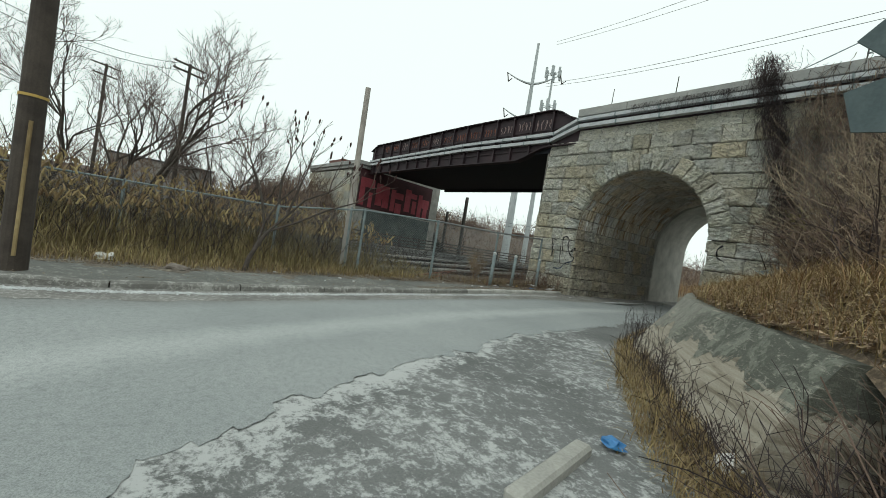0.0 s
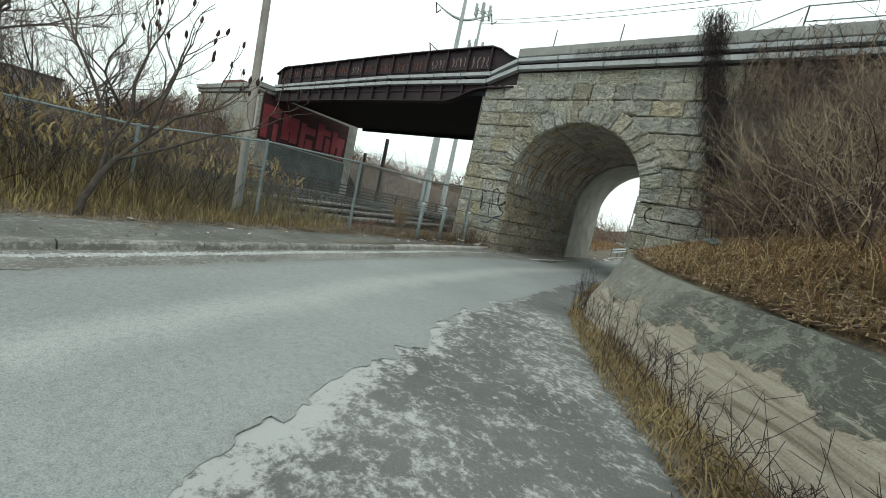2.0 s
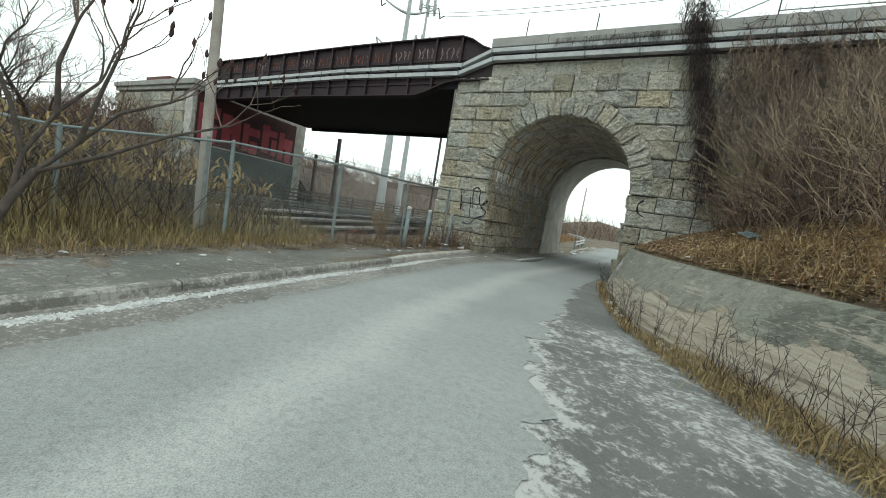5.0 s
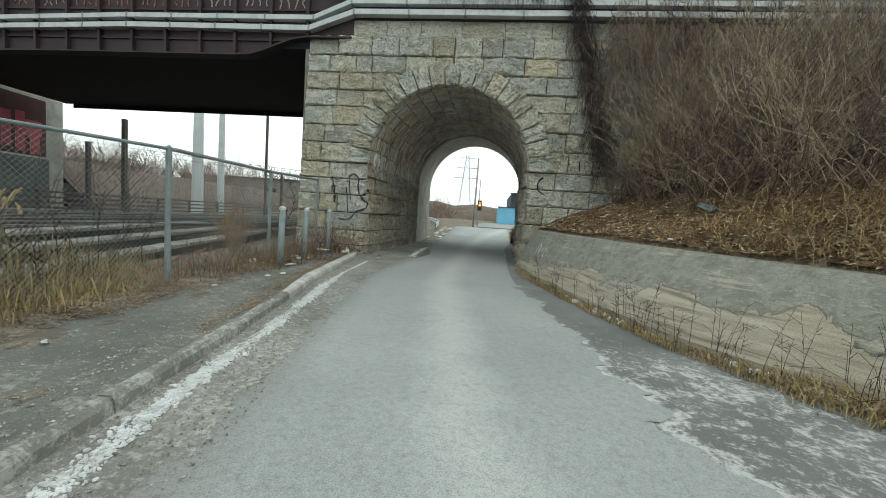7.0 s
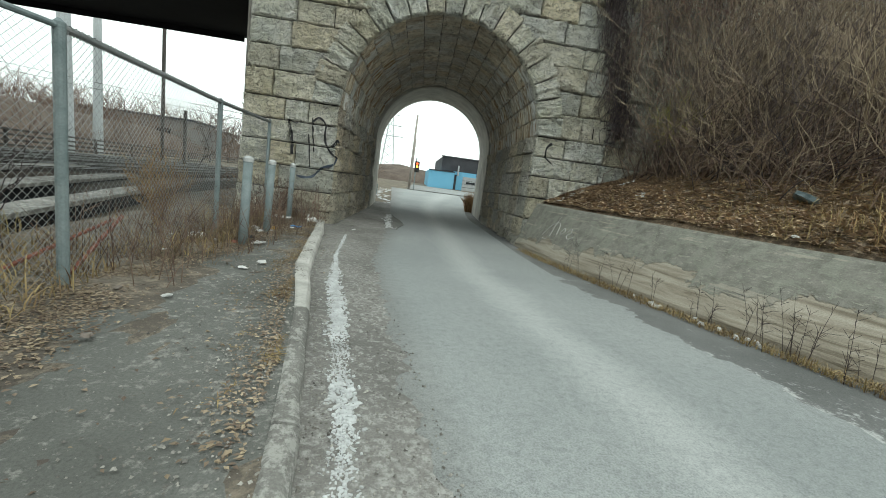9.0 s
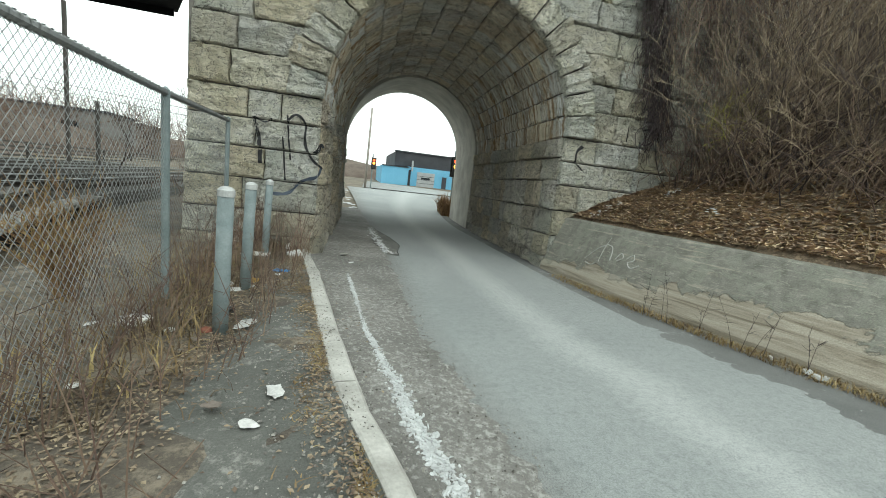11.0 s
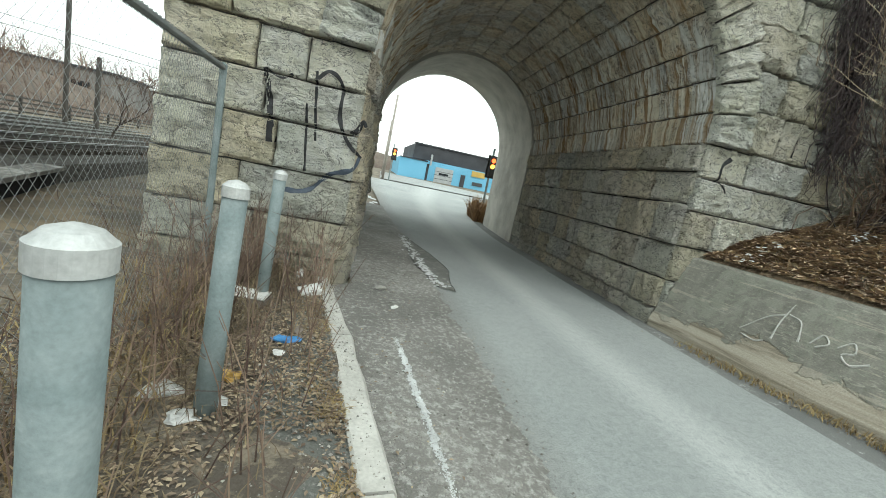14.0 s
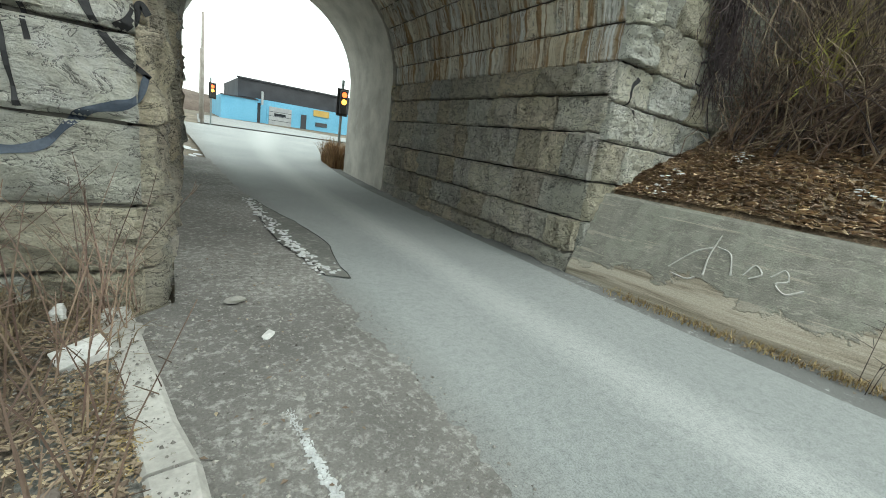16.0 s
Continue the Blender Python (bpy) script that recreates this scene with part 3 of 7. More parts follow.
foot = []
for p in jag:
    y = p[1]
    if y > 0:
        foot.append((max(p[0] + 0.35, 3.2 if y < 12.4 else p[0] + 0.35), y))
    else:
        foot.append((max(p[0] + 0.3, at_y(WALL_FOOT, y) + 0.25), y))
shoulder = tagged(strip("road_shoulder", [(p[0] - 0.06, p[1]) for p in jag], foot, 16, lambda f, x, y: 0.004 - 0.004 * f, M["shoulder"], uv=True, rough=0.012), "broken dark asphalt shoulder crusted with white road salt", "road shoulder", kind="structure")

kb = spline(KERB, 10)
kf = spline(KERB, 40)
gut_l, gut_r = [], []
for p in [(-2.75, 12.4 - 0.24 * k) for k in range(53)] + list(kf[3:]):
    gut_l.append((p[0] - 0.03, p[1]))
    gut_r.append((at_y(ROAD_L, p[1]) + 0.12 + 0.12 * noise.noise((3, p[1] * 1.9, 1)) + 0.09 * noise.noise((3, p[1] * 6.5, 1)) + 0.05 * noise.noise((3, p[1] * 15, 1)), p[1]))
gutter = tagged(strip("gutter", gut_l, gut_r, 5, lambda f, x, y: 0.036 - 0.022 * f, M["gutter"], rough=0.008), "gritty asphalt gutter between kerb and road", "gutter", kind="structure")

vl = [(p[0] - (3.6 + 9.0 * smooth01(-6, -13, p[1]) + 3 * smooth01(-13, -25, p[1])), p[1]) for p in kb]
verge = tagged(strip("verge", [(p[0] - kerb_w(p[1]) + 0.015, p[1]) for p in kb], vl, 30, lambda f, x, y: 0.115 + 0.06 * f, M["dirt"], rough=0.06), "littered dirt verge covered with dead leaves", "verge", kind="structure")
pav = [p for p in kb if p[1] > -19]
pavement = tagged(strip("pavement", [(p[0] - kerb_w(p[1]) + 0.01, p[1]) for p in pav], [(p[0] - 0.62 - 0.3 * smooth01(-1.5, -3.5, p[1]) - 1.6 * smooth01(-4, -8, p[1]) + 0.25 * noise.noise((0, p[1] * 0.8, 2)) + 0.2 * noise.noise((0, p[1] * 3.1, 2)), p[1]) for p in pav], 10, lambda f, x, y: 0.128 + 0.012 * math.sin(f * 3.14) - 0.02 * f, M["pavement"], rough=0.03), "worn grey asphalt footpath with dirt and leaves", "pavement", kind="structure")

# kerb of single stones
kerb = tagged(new("kerb"), "low pale concrete kerb along the footpath", "kerb", kind="structure")
kl, acc = [np.array(p) for p in kb], 0.0
i0 = 0
for i in range(1, len(kl)):
    acc += np.linalg.norm(kl[i] - kl[i - 1])
    if acc > 1.75 or i == len(kl) - 1:
        a, b = kl[i0], kl[i]
        d = (b - a) / np.linalg.norm(b - a)
        na, nb = (kl[min(q + 1, len(kl) - 1)] - kl[max(q - 1, 0)] for q in (i0, i))
        na, nb = (np.array((-v[1], v[0])) / np.linalg.norm(v) for v in (na, nb))
        if na[0] < 0:
            na, nb = -na, -nb
        V = []
        for f in (0.006, 0.2, 0.4, 0.6, 0.8, 0.994):
            q = a + (b - a) * f
            z = gz(q[1])
            n = na + (nb - na) * f
            w = 0.03 * noise.noise((q[0] * 5, q[1] * 5, 1))
            top = 0.15 + w if q[1] > -30 else 0.12
            wd = kerb_w(q[1])
            for o, h in ((-wd, -0.1), (-wd, top - 0.012), (0.02 - wd, top), (-0.03 + 1.1 * w, top - abs(w)), (0.0 + w, top - 0.04), (0.03, -0.1)):
                V.append((q[0] + n[0] * o, q[1] + n[1] * o, z + h))
        F = [(r * 6 + k, r * 6 + k + 1, r * 6 + k + 7, r * 6 + k + 6) for r in range(5) for k in range(5)]
        F += [tuple(range(6)), tuple(range(35, 29, -1))]
        obj("kerb_stone", V, F, M["kerbpale"] if a[1] > -6.5 else M["kerbdirt"], kerb)
        i0, acc = i, 0.0

# cracked patch of asphalt inside the tunnel mouth
rng = random.Random(4)
V, F = [], []
for k in range(26):
    f = k / 25
    y = 5.1 - 4.7 * f
    x = -1.45 + 0.2 * f
    w = 0.09 + 0.62 * math.sin(min(1, f * 1.1) * 3.0) * f + 0.06 * noise.noise((f * 9, 1, 1))
    V += [(x - w * 0.6, y, gz(y) + 0.028), (x + w * 0.9, y - 0.15, gz(y) + 0.03)]
F = [(2 * k, 2 * k + 1, 2 * k + 3, 2 * k + 2) for k in range(25)]
tagged(obj("patched_pothole", V, F, M["pavement"]), "rough wet pothole patch in the lane", "pothole", kind="structure")
crackp = []
for side, sgn in ((1, 0.9), (0, -0.6)):
    crackp.append(([(V[2 * k + side][0] + rng.uniform(-0.02, 0.02), V[2 * k + side][1], V[2 * k + side][2]) for k in range(26)], 0.006, 0.006))
Vc, Fc = tubes(crackp, 4)
tagged(obj("road_cracks", Vc, Fc, M["black"]), "dark cracks along the broken road edge", "cracks", kind="stuff")

# crusted ice along gutter, shoulder and wall foot
rng = random.Random(7)
V, F = [], []


def ice_patch(x, y, rx, ry, z, turn=0.0, thick=0.02):
    n, k = len(V), 9
    V.append((x, y, z + thick))
    for ring, (s, h) in enumerate(((0.7, 0.9), (1.0, -0.3))):
        for j in range(k):
            a = 2 * math.pi * j / k
            r = s * (1 + 0.35 * noise.noise((x * 5 + math.cos(a), y * 5 + math.sin(a), 2)))
            dx, dy = rx * r * math.cos(a), ry * r * math.sin(a)
            V.append((x + dx * math.cos(turn) - dy * math.sin(turn), y + dx * math.sin(turn) + dy * math.cos(turn), z + h * thick))
    for j in range(k):
        j2 = (j + 1) % k
        F.append((n, n + 1 + j, n + 1 + j2))
        F.append((n + 1 + j, n + 1 + k + j, n + 1 + k + j2, n + 1 + j2))


for i in range(8500):
    y = -1.8 - 16 * (i / 8500) + rng.uniform(-0.05, 0.05)
    k = noise.noise((0, y * 0.9, 4))
    x = at_y(KERB, y) * 0.6 + at_y(ROAD_L, y) * 0.4 + rng.gauss(0, 0.014 + 0.03 * smooth01(-4, -7, y)) + 0.05 * noise.noise((1, y * 1.7, 4))
    if k > -0.45 or rng.random() < 0.3:
        s = (0.4 + 1.0 * smooth01(-0.45, 0.1, k) * rng.random()) * (0.55 + 0.45 * smooth01(-4, -7, y))
        ice_patch(x, y, rng.uniform(0.005, 0.02) * s, rng.uniform(0.008, 0.032) * s, gz(y) + 0.030, rng.uniform(-1.5, 1.5), rng.uniform(0.003, 0.016) * s)
for i in range(150):
    y = rng.choice((rng.gauss(-10.2, 0.35), rng.gauss(-11.3, 0.3), rng.gauss(-9.3, 0.3), rng.gauss(-12.2, 0.3), rng.uniform(-13, -5)))
    ice_patch(at_y(WALL_FOOT, y) - rng.uniform(0.03, 0.2), y, rng.uniform(0.02, 0.05), rng.uniform(0.03, 0.09), gz(y) + 0.03, -0.5, 0.03)
for i in range(300):
    f = rng.random()
    y = 5.1 - 4.7 * f
    ice_patch(-1.45 + 0.2 * f - (0.05 + 0.3 * f * (1 - f)) + rng.gauss(0, 0.06), y, rng.uniform(0.008, 0.03), rng.uniform(0.01, 0.04), gz(y) + 0.03, rng.uniform(0, 3), 0.01)
for i in range(40):
    y = rng.uniform(12, 32)
    ice_patch(at_y(ROAD_L, y) - rng.uniform(0.1, 1.2), y, rng.uniform(0.08, 0.2), rng.uniform(0.2, 0.6), gz(y) - 0.096, 0.2, 0.012)
for i in range(46):
    c = rng.choice(((3.3, -0.6), (3.7, -0.5), (4.9, -0.9), (5.3, -1.1), (4.4, -2.6)))
    x, y = c[0] + rng.gauss(0, 0.12), c[1] + rng.gauss(0, 0.09)
    ice_patch(x, y, rng.uniform(0.02, 0.06), rng.uniform(0.015, 0.045), hill_z(x, y) + 0.035, rng.uniform(0, 3), 0.012)
tagged(obj("old_snow", V, F, M["snow"]), "scattered crusts of old white snow and ice", "snow", kind="stuff")

# loose grit on path, kerb edge and gutter
rng = random.Random(19)
V, F = [], []
for i in range(15000):
    y = 1.0 - 13.5 * rng.random() ** 1.2
    k = at_y(KERB, y) if y < -0.3 else -2.9
    if i % 2:
        f = rng.random() ** 1.3
        x = k + 0.04 + f * (at_y(ROAD_L, y) + 0.2 - k)
        z = gz(y) + 0.04 - 0.022 * f
    elif y < -0.4:
        x = k - 0.05 - abs(rng.gauss(0, 0.5))
        z = gz(y) + 0.148
    else:
        continue
    r = 0.003 + 0.009 * rng.random() ** 2.5
    n, a = len(V), rng.uniform(0, 6.28)
    for q in range(4):
        s = r * rng.uniform(0.7, 1.5)
        V.append((x + s * math.cos(a + 1.57 * q), y + s * math.sin(a + 1.57 * q), z - 0.002))
    V.append((x + rng.uniform(-0.3, 0.3) * r, y + rng.uniform(-0.3, 0.3) * r, z + r * rng.uniform(0.5, 1.2)))
    F += [(n + q, n + (q + 1) % 4, n + 4) for q in range(4)]
tagged(obj("loose_grit", V, F, M["grit"]), "loose pale and dark grit on path and gutter", "grit", kind="stuff")

# ---------- retaining wall and bank ----------
wt, wf = spline(WALL_TOP, 8), spline(WALL_FOOT, 8)
V, F = [], []
end = max(i for i, t in enumerate(wt) if t[0] < 7.42)
wt, wf = wt[:end + 1], wf[:end + 1]
for i, (t, f) in enumerate(zip(wt, wf)):
    d = np.array(wt[min(i + 1, len(wt) - 1)]) - np.array(wt[max(i - 1, 0)])
    n = np.array((-d[1], d[0])) / np.linalg.norm(d)
    if n[0] < 0:
        n = -n
    ztop = wall_z(t[1])
    g = gz(f[1])
    w = 0.03 * noise.noise((t[0] * 0.7, t[1] * 0.7, 0))
    V += [(f[0], f[1], g - 0.3), (f[0] + w, f[1], g + 0.12), (f[0] * 0.6 + t[0] * 0.4 + w, f[1] * 0.6 + t[1] * 0.4, g + 0.6), (t[0] - n[0] * 0.03, t[1] - n[1] * 0.03, ztop - 0.03),
          (t[0], t[1], ztop), (t[0] + n[0] * 0.27, t[1] + n[1] * 0.27, ztop + 0.01), (t[0] + n[0] * 0.32, t[1] + n[1] * 0.32, -0.5)]
F = [(i * 7 + k, i * 7 + k + 1, i * 7 + k + 8, i * 7 + k + 7) for i in range(len(wt) - 1) for k in range(6)]
F += [tuple(range(7)), tuple(range(len(V) - 1, len(V) - 8, -1))]
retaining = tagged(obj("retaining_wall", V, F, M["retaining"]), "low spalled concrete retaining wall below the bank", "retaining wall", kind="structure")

V, F = [], []
hy = [0.3 - 0.3 * k for k in range(82)]
hx = [0.12, 0.3, 0.6, 1.0, 1.5, 2.0, 2.6, 3.3, 4.0, 5, 6, 7.5, 9, 12, 16, 25, 40]
for y in hy:
    x0 = at_y(WALL_TOP, y)
    for d in hx:
        x = x0 + d
        V.append((x, y, hill_z(x, y) - (0.10 if d < 0.2 else 0)))
F = [(j * len(hx) + i, j * len(hx) + i + 1, (j + 1) * len(hx) + i + 1, (j + 1) * len(hx) + i) for j in range(len(hy) - 1) for i in range(len(hx) - 1)]
bank = tagged(obj("bank", V, F, M["leafbank"], smooth=True), "steep leaf-covered earth bank beside the bridge", "bank", kind="structure")

# ---------- the stone bridge wall ----------
WX1 = 15.0


SKEW = 0.037


def core(y0, y1, near, far, x_left, x_right, z_top, skew=0.0):
    """A wall with an arched opening through it, closed on all sides; radius and centre of the arch at both ends."""
    bm = bmesh.new()
    ang = [math.pi * k / 28 for k in range(29)]
    rows = []
    for y, (radius, cx, cz) in ((y0, near), (y1, far)):
        inner = [(cx - radius, -0.5)] + [(cx - radius * math.cos(a), cz + radius * math.sin(a)) for a in ang] + [(cx + radius, -0.5)]
        outer = [(x_left, -0.5), (x_left, z_top)] + [(x, z_top) for x, z in inner[2:-2]] + [(x_right, z_top), (x_right, -0.5)]
        s = skew * (y - y0)
        rows.append(([bm.verts.new((x, y, z)) for x, z in inner], [bm.verts.new((x + (s if x == x_left else 0), y, z)) for x, z in outer]))
    for i in range(len(inner) - 1):
        (ia, oa), (ib, ob_) = rows
        bm.faces.new((ia[i], ia[i + 1], oa[i + 1], oa[i]))
        bm.faces.new((ib[i + 1], ib[i], ob_[i], ob_[i + 1]))
        bm.faces.new((ia[i + 1], ia[i], ib[i], ib[i + 1]))
        bm.faces.new((oa[i], oa[i + 1], ob_[i + 1], ob_[i]))
    for k in (0, -1):
        (ia, oa), (ib, ob_) = rows
        bm.faces.new((ia[k], oa[k], ob_[k], ib[k]))
    return bm


bridge_wall = tagged(part("wall_front", core(0.06, 7.7, (ARCH_R + 0.08, ARCH_X, ARCH_Z), (ARCH_R + 0.08, ARCH_X + SKEW * 7.7, ARCH_Z), -5.42, WX1, 7.19, -0.30), M["mortar"]), "rock-faced limestone bridge wall with a round arch", "stone wall", kind="structure")
upper_wall = tagged(part("wall_upper", boxes((-3.74, WX1, 0.06, 7.7, 7.19, 8.2)), M["mortar"]), "upper set-back courses of the stone wall", "stone wall", kind="structure")
liner = tagged(part("wall_back", core(7.72, 12.3, (2.62, 0.06, 2.98), (2.86, 0.2, 3.05), -7.6, WX1, 8.1), M["liner"]), "plain concrete extension at the far end of the tunnel", "concrete wall", kind="structure")

# alike rock-faced blocks
BLOCKS = []
for s in range(14):
    r = random.Random(100 + s)
    nx_, nz_ = 11, 8
    V = []
    for j in range(nz_):
        for i in range(nx_):
            u = (0.0, 0.035, *[0.035 + 0.93 * k / 8 for k in range(1, 8)], 0.965, 1.0)[i] - 0.5
            v = (0.0, 0.06, *[0.06 + 0.88 * k / 5 for k in range(1, 5)], 0.94, 1.0)[j] - 0.5
            border = i in (0, nx_ - 1) or j in (0, nz_ - 1)
            q = Vector((u * 2.4 + 7.3 * s, v * 1.7, 0.6 * s))
            big, fine = noise.noise(q * 1.6), noise.noise(q * 4.5)
            step = round(2.2 * noise.noise(q * 2.3 + Vector((0, 3, 9)))) / 2.2
            h = min(1.15, max(0.3, 0.72 + 0.32 * big + 0.15 * fine + 0.22 * step))
            if border:
                h *= r.uniform(0.45, 0.9)
                u, v = u * r.uniform(0.985, 1.01), v * r.uniform(0.97, 1.015)
            else:
                u, v = u + r.uniform(-0.018, 0.018), v + r.uniform(-0.025, 0.025)
            V.append((u, -h, v))
    F = []
    for j in range(nz_ - 1):
        for i in range(nx_ - 1):
            a = j * nx_ + i
            if r.random() < 0.5:
                F += [(a, a + 1, a + nx_ + 1), (a, a + nx_ + 1, a + nx_)]
            else:
                F += [(a, a + 1, a + nx_), (a + 1, a + nx_ + 1, a + nx_)]
    ringi = [i for i in range(nx_)] + [j * nx_ + nx_ - 1 for j in range(1, nz_)] + [(nz_ - 1) * nx_ + i for i in range(nx_ - 2, -1, -1)] + [j * nx_ for j in range(nz_ - 2, 0, -1)]
    b0 = len(V)
    V += [(V[k][0], 0.0, V[k][2]) for k in ringi]
    for q in range(len(ringi)):
        q2 = (q + 1) % len(ringi)
        F.append((ringi[q], b0 + q, b0 + q2, ringi[q2]))
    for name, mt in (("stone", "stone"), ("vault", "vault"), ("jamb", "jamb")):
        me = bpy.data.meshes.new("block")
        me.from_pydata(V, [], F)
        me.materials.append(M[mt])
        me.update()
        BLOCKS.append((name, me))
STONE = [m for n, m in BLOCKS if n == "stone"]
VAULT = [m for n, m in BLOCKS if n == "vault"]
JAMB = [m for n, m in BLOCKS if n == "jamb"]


def block(meshes, rng, parent, centre, X, Y, Z, size):
    ob = new("block", rng.choice(meshes))
    ob.parent = parent
    m = Matrix((X, Y, Z)).transposed().to_4x4()
    flip = rng.choice((1, -1))
    ob.matrix_basis = Matrix.Translation(centre) @ m @ Matrix.Diagonal((size[0] * flip, size[1], size[2] * rng.choice((1, -1)), 1))
    return ob


rng = random.Random(11)
X, Y, Z = Vector((1, 0, 0)), Vector((0, 1, 0)), Vector((0, 0, 1))
courses = [-0.45, 0.1, 0.62, 1.24, 1.85, 2.40, 2.95, 3.62, 4.22, 4.85, 5.40, 5.98, 6.55, 7.2]
for c, (za, zb) in enumerate(zip(courses, courses[1:])):
    h = zb - za - 0.018
    for side in (-1, 1):
        if zb < ARCH_Z + 0.01:
            inner = ARCH_R
        else:
            low = max(0.0, (za + zb) / 2 - ARCH_Z)
            inner = math.sqrt(max(0.0, 3.26 ** 2 - low ** 2))
        if side < 0:
            a, b = -5.5 + 0.036 * (za + zb) / 2, ARCH_X - inner
        else:
            a, b = ARCH_X + inner, 12.0
            if inner == 0.0:
                a = ARCH_X + 0.02
        x = a
        while x < b - 0.05:
            L = rng.uniform(0.55, 1.35) if x < 5 else rng.uniform(0.9, 1.8)
            if b - (x + L) < 0.45:
                L = b - x
            dp = rng.uniform(0.14, 0.25)
            block(STONE, rng, bridge_wall, ((x + x + L) / 2, 0.07, (za + zb) / 2), X, Y, Z, (L - 0.022, dp, h - 0.004))
            x += L
# upper set-back courses below the coping
for za, zb in ((7.2, 7.72),):
    x = -3.75
    while x < 12:
        L = rng.uniform(0.9, 1.6)
        block(STONE, rng, bridge_wall, (x + L / 2, 0.07, (za + zb) / 2), X, Y, Z, (L - 0.015, 0.07, zb - za - 0.018))
        x += L
# voussoirs of the arch
nv = 19
for k in range(nv):
    a = math.pi * (k + 0.5) / nv
    rad = Vector((-math.cos(a), 0, math.sin(a)))
    tan = Vector((math.sin(a), 0, math.cos(a)))
    me = bpy.data.meshes.new("voussoir")
    src = rng.choice(STONE)
    r0, r1 = ARCH_R - 0.03, ARCH_R + rng.uniform(0.64, 0.76)
    V = []
    for v in src.vertices:
        rr_ = r0 + (v.co.z + 0.5) * (r1 - r0)
        th = a + v.co.x * (math.pi / nv - 0.028 / rr_)
        V.append((ARCH_X - rr_ * math.cos(th), 0.02 + v.co.y * 0.24, ARCH_Z + rr_ * math.sin(th)))
    me.from_pydata(V, [], [tuple(p.vertices) for p in src.polygons])
    me.materials.append(M["stone"])
    ob = new("voussoir", me)
    ob.parent = bridge_wall
# vault and jamb stones of the tunnel
rng = random.Random(21)
arc = math.pi * ARCH_R
rows = [("jl", z) for z in (-0.45, 0.1, 0.62, 1.24, 1.95, 2.50)] + [("a", k) for k in range(17)] + [("jr", z) for z in (-0.45, 0.1, 0.62, 1.24, 1.95, 2.50)]
jt = {-0.45: 0.1, 0.1: 0.62, 0.62: 1.24, 1.24: 1.95, 1.95: 2.50, 2.50: 2.95}
for kind, v in rows:
    y = 0.02
    while y < 7.65:
        L = rng.uniform(0.55, 1.0) if kind != "a" else rng.uniform(0.35, 0.8)
        if 7.7 - (y + L) < 0.35:
            L = 7.7 - y
        yc = y + L / 2
        if kind == "a":
            a = math.pi * (v + 0.5) / 17
            n = Vector((math.cos(a), 0, -math.sin(a)))
            p = Vector((ARCH_X + SKEW * yc, yc, ARCH_Z)) - n * (ARCH_R + 0.07)
            T = Vector((0, 1, 0)).cross(-n)
            block(VAULT, rng, bridge_wall, p, Vector((0, 1, 0)), -n, T, (L - 0.02, rng.uniform(0.07, 0.14), arc / 17 - 0.014))
        else:
            s = 1 if kind == "jl" else -1
            n = Vector((s, 0, 0))
            p = Vector((ARCH_X + SKEW * yc - s * (ARCH_R + 0.07), yc, (v + jt[v]) / 2))
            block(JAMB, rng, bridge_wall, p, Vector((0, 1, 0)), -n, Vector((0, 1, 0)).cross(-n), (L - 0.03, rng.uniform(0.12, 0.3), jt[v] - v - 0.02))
        y += L

# coping, dark upstand, brick parapet, ducts
bm = bmesh.new()
x = -3.85
rng = random.Random(5)
coping = tagged(new("coping"), "weathered grey concrete coping along the wall top", "coping", kind="structure")
while x < 15:
    L = 2.4
    bm = bmesh.new()
    box(bm, x + 0.006, x + L - 0.006, -0.16, 0.6, 8.36, 8.72 + rng.uniform(-0.01, 0.01), 0.02)
    part("coping_slab", bm, M["coping"], coping)
    x += L
# band below the coping reuses the dark girder colour
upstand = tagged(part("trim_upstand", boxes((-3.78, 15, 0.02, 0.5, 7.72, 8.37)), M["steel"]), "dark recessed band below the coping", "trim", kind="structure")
deck_top = tagged(part("roof_fill", boxes((-3.8, 15, 0.45, 12.3, 8.15, 8.5)), M["ballast"]), "gravel rail bed above the tunnel", "rail bed", kind="structure")
parapet = thing("brick_parapet", (8.3, 0.2, 8.7), "stepped reddish brick parapet above the coping", "parapet")
for k in range(10):
    part("brick_course", boxes((0.05 + 0.09 * k, 6, -0.2, 0.4, 0.02 + 0.085 * k, 0.1 + 0.085 * k), bevel=0.006), M["brick"], parapet)
part("cap", boxes((1.0, 6, -0.25, 0.45, 0.88, 0.98), bevel=0.02), M["coping"], parapet)
cab = thing("signal_cabinet", (10.0, 0.3, 9.68), "small pale grey metal cabinet on the parapet", "cabinet")
part("case", boxes((-0.3, 0.3, -0.2, 0.2, 0, 0.42), bevel=0.02), M["duct"], cab)
part("lid", boxes((-0.33, 0.33, -0.23, 0.23, 0.42, 0.47), bevel=0.01), M["galvcap"], cab)


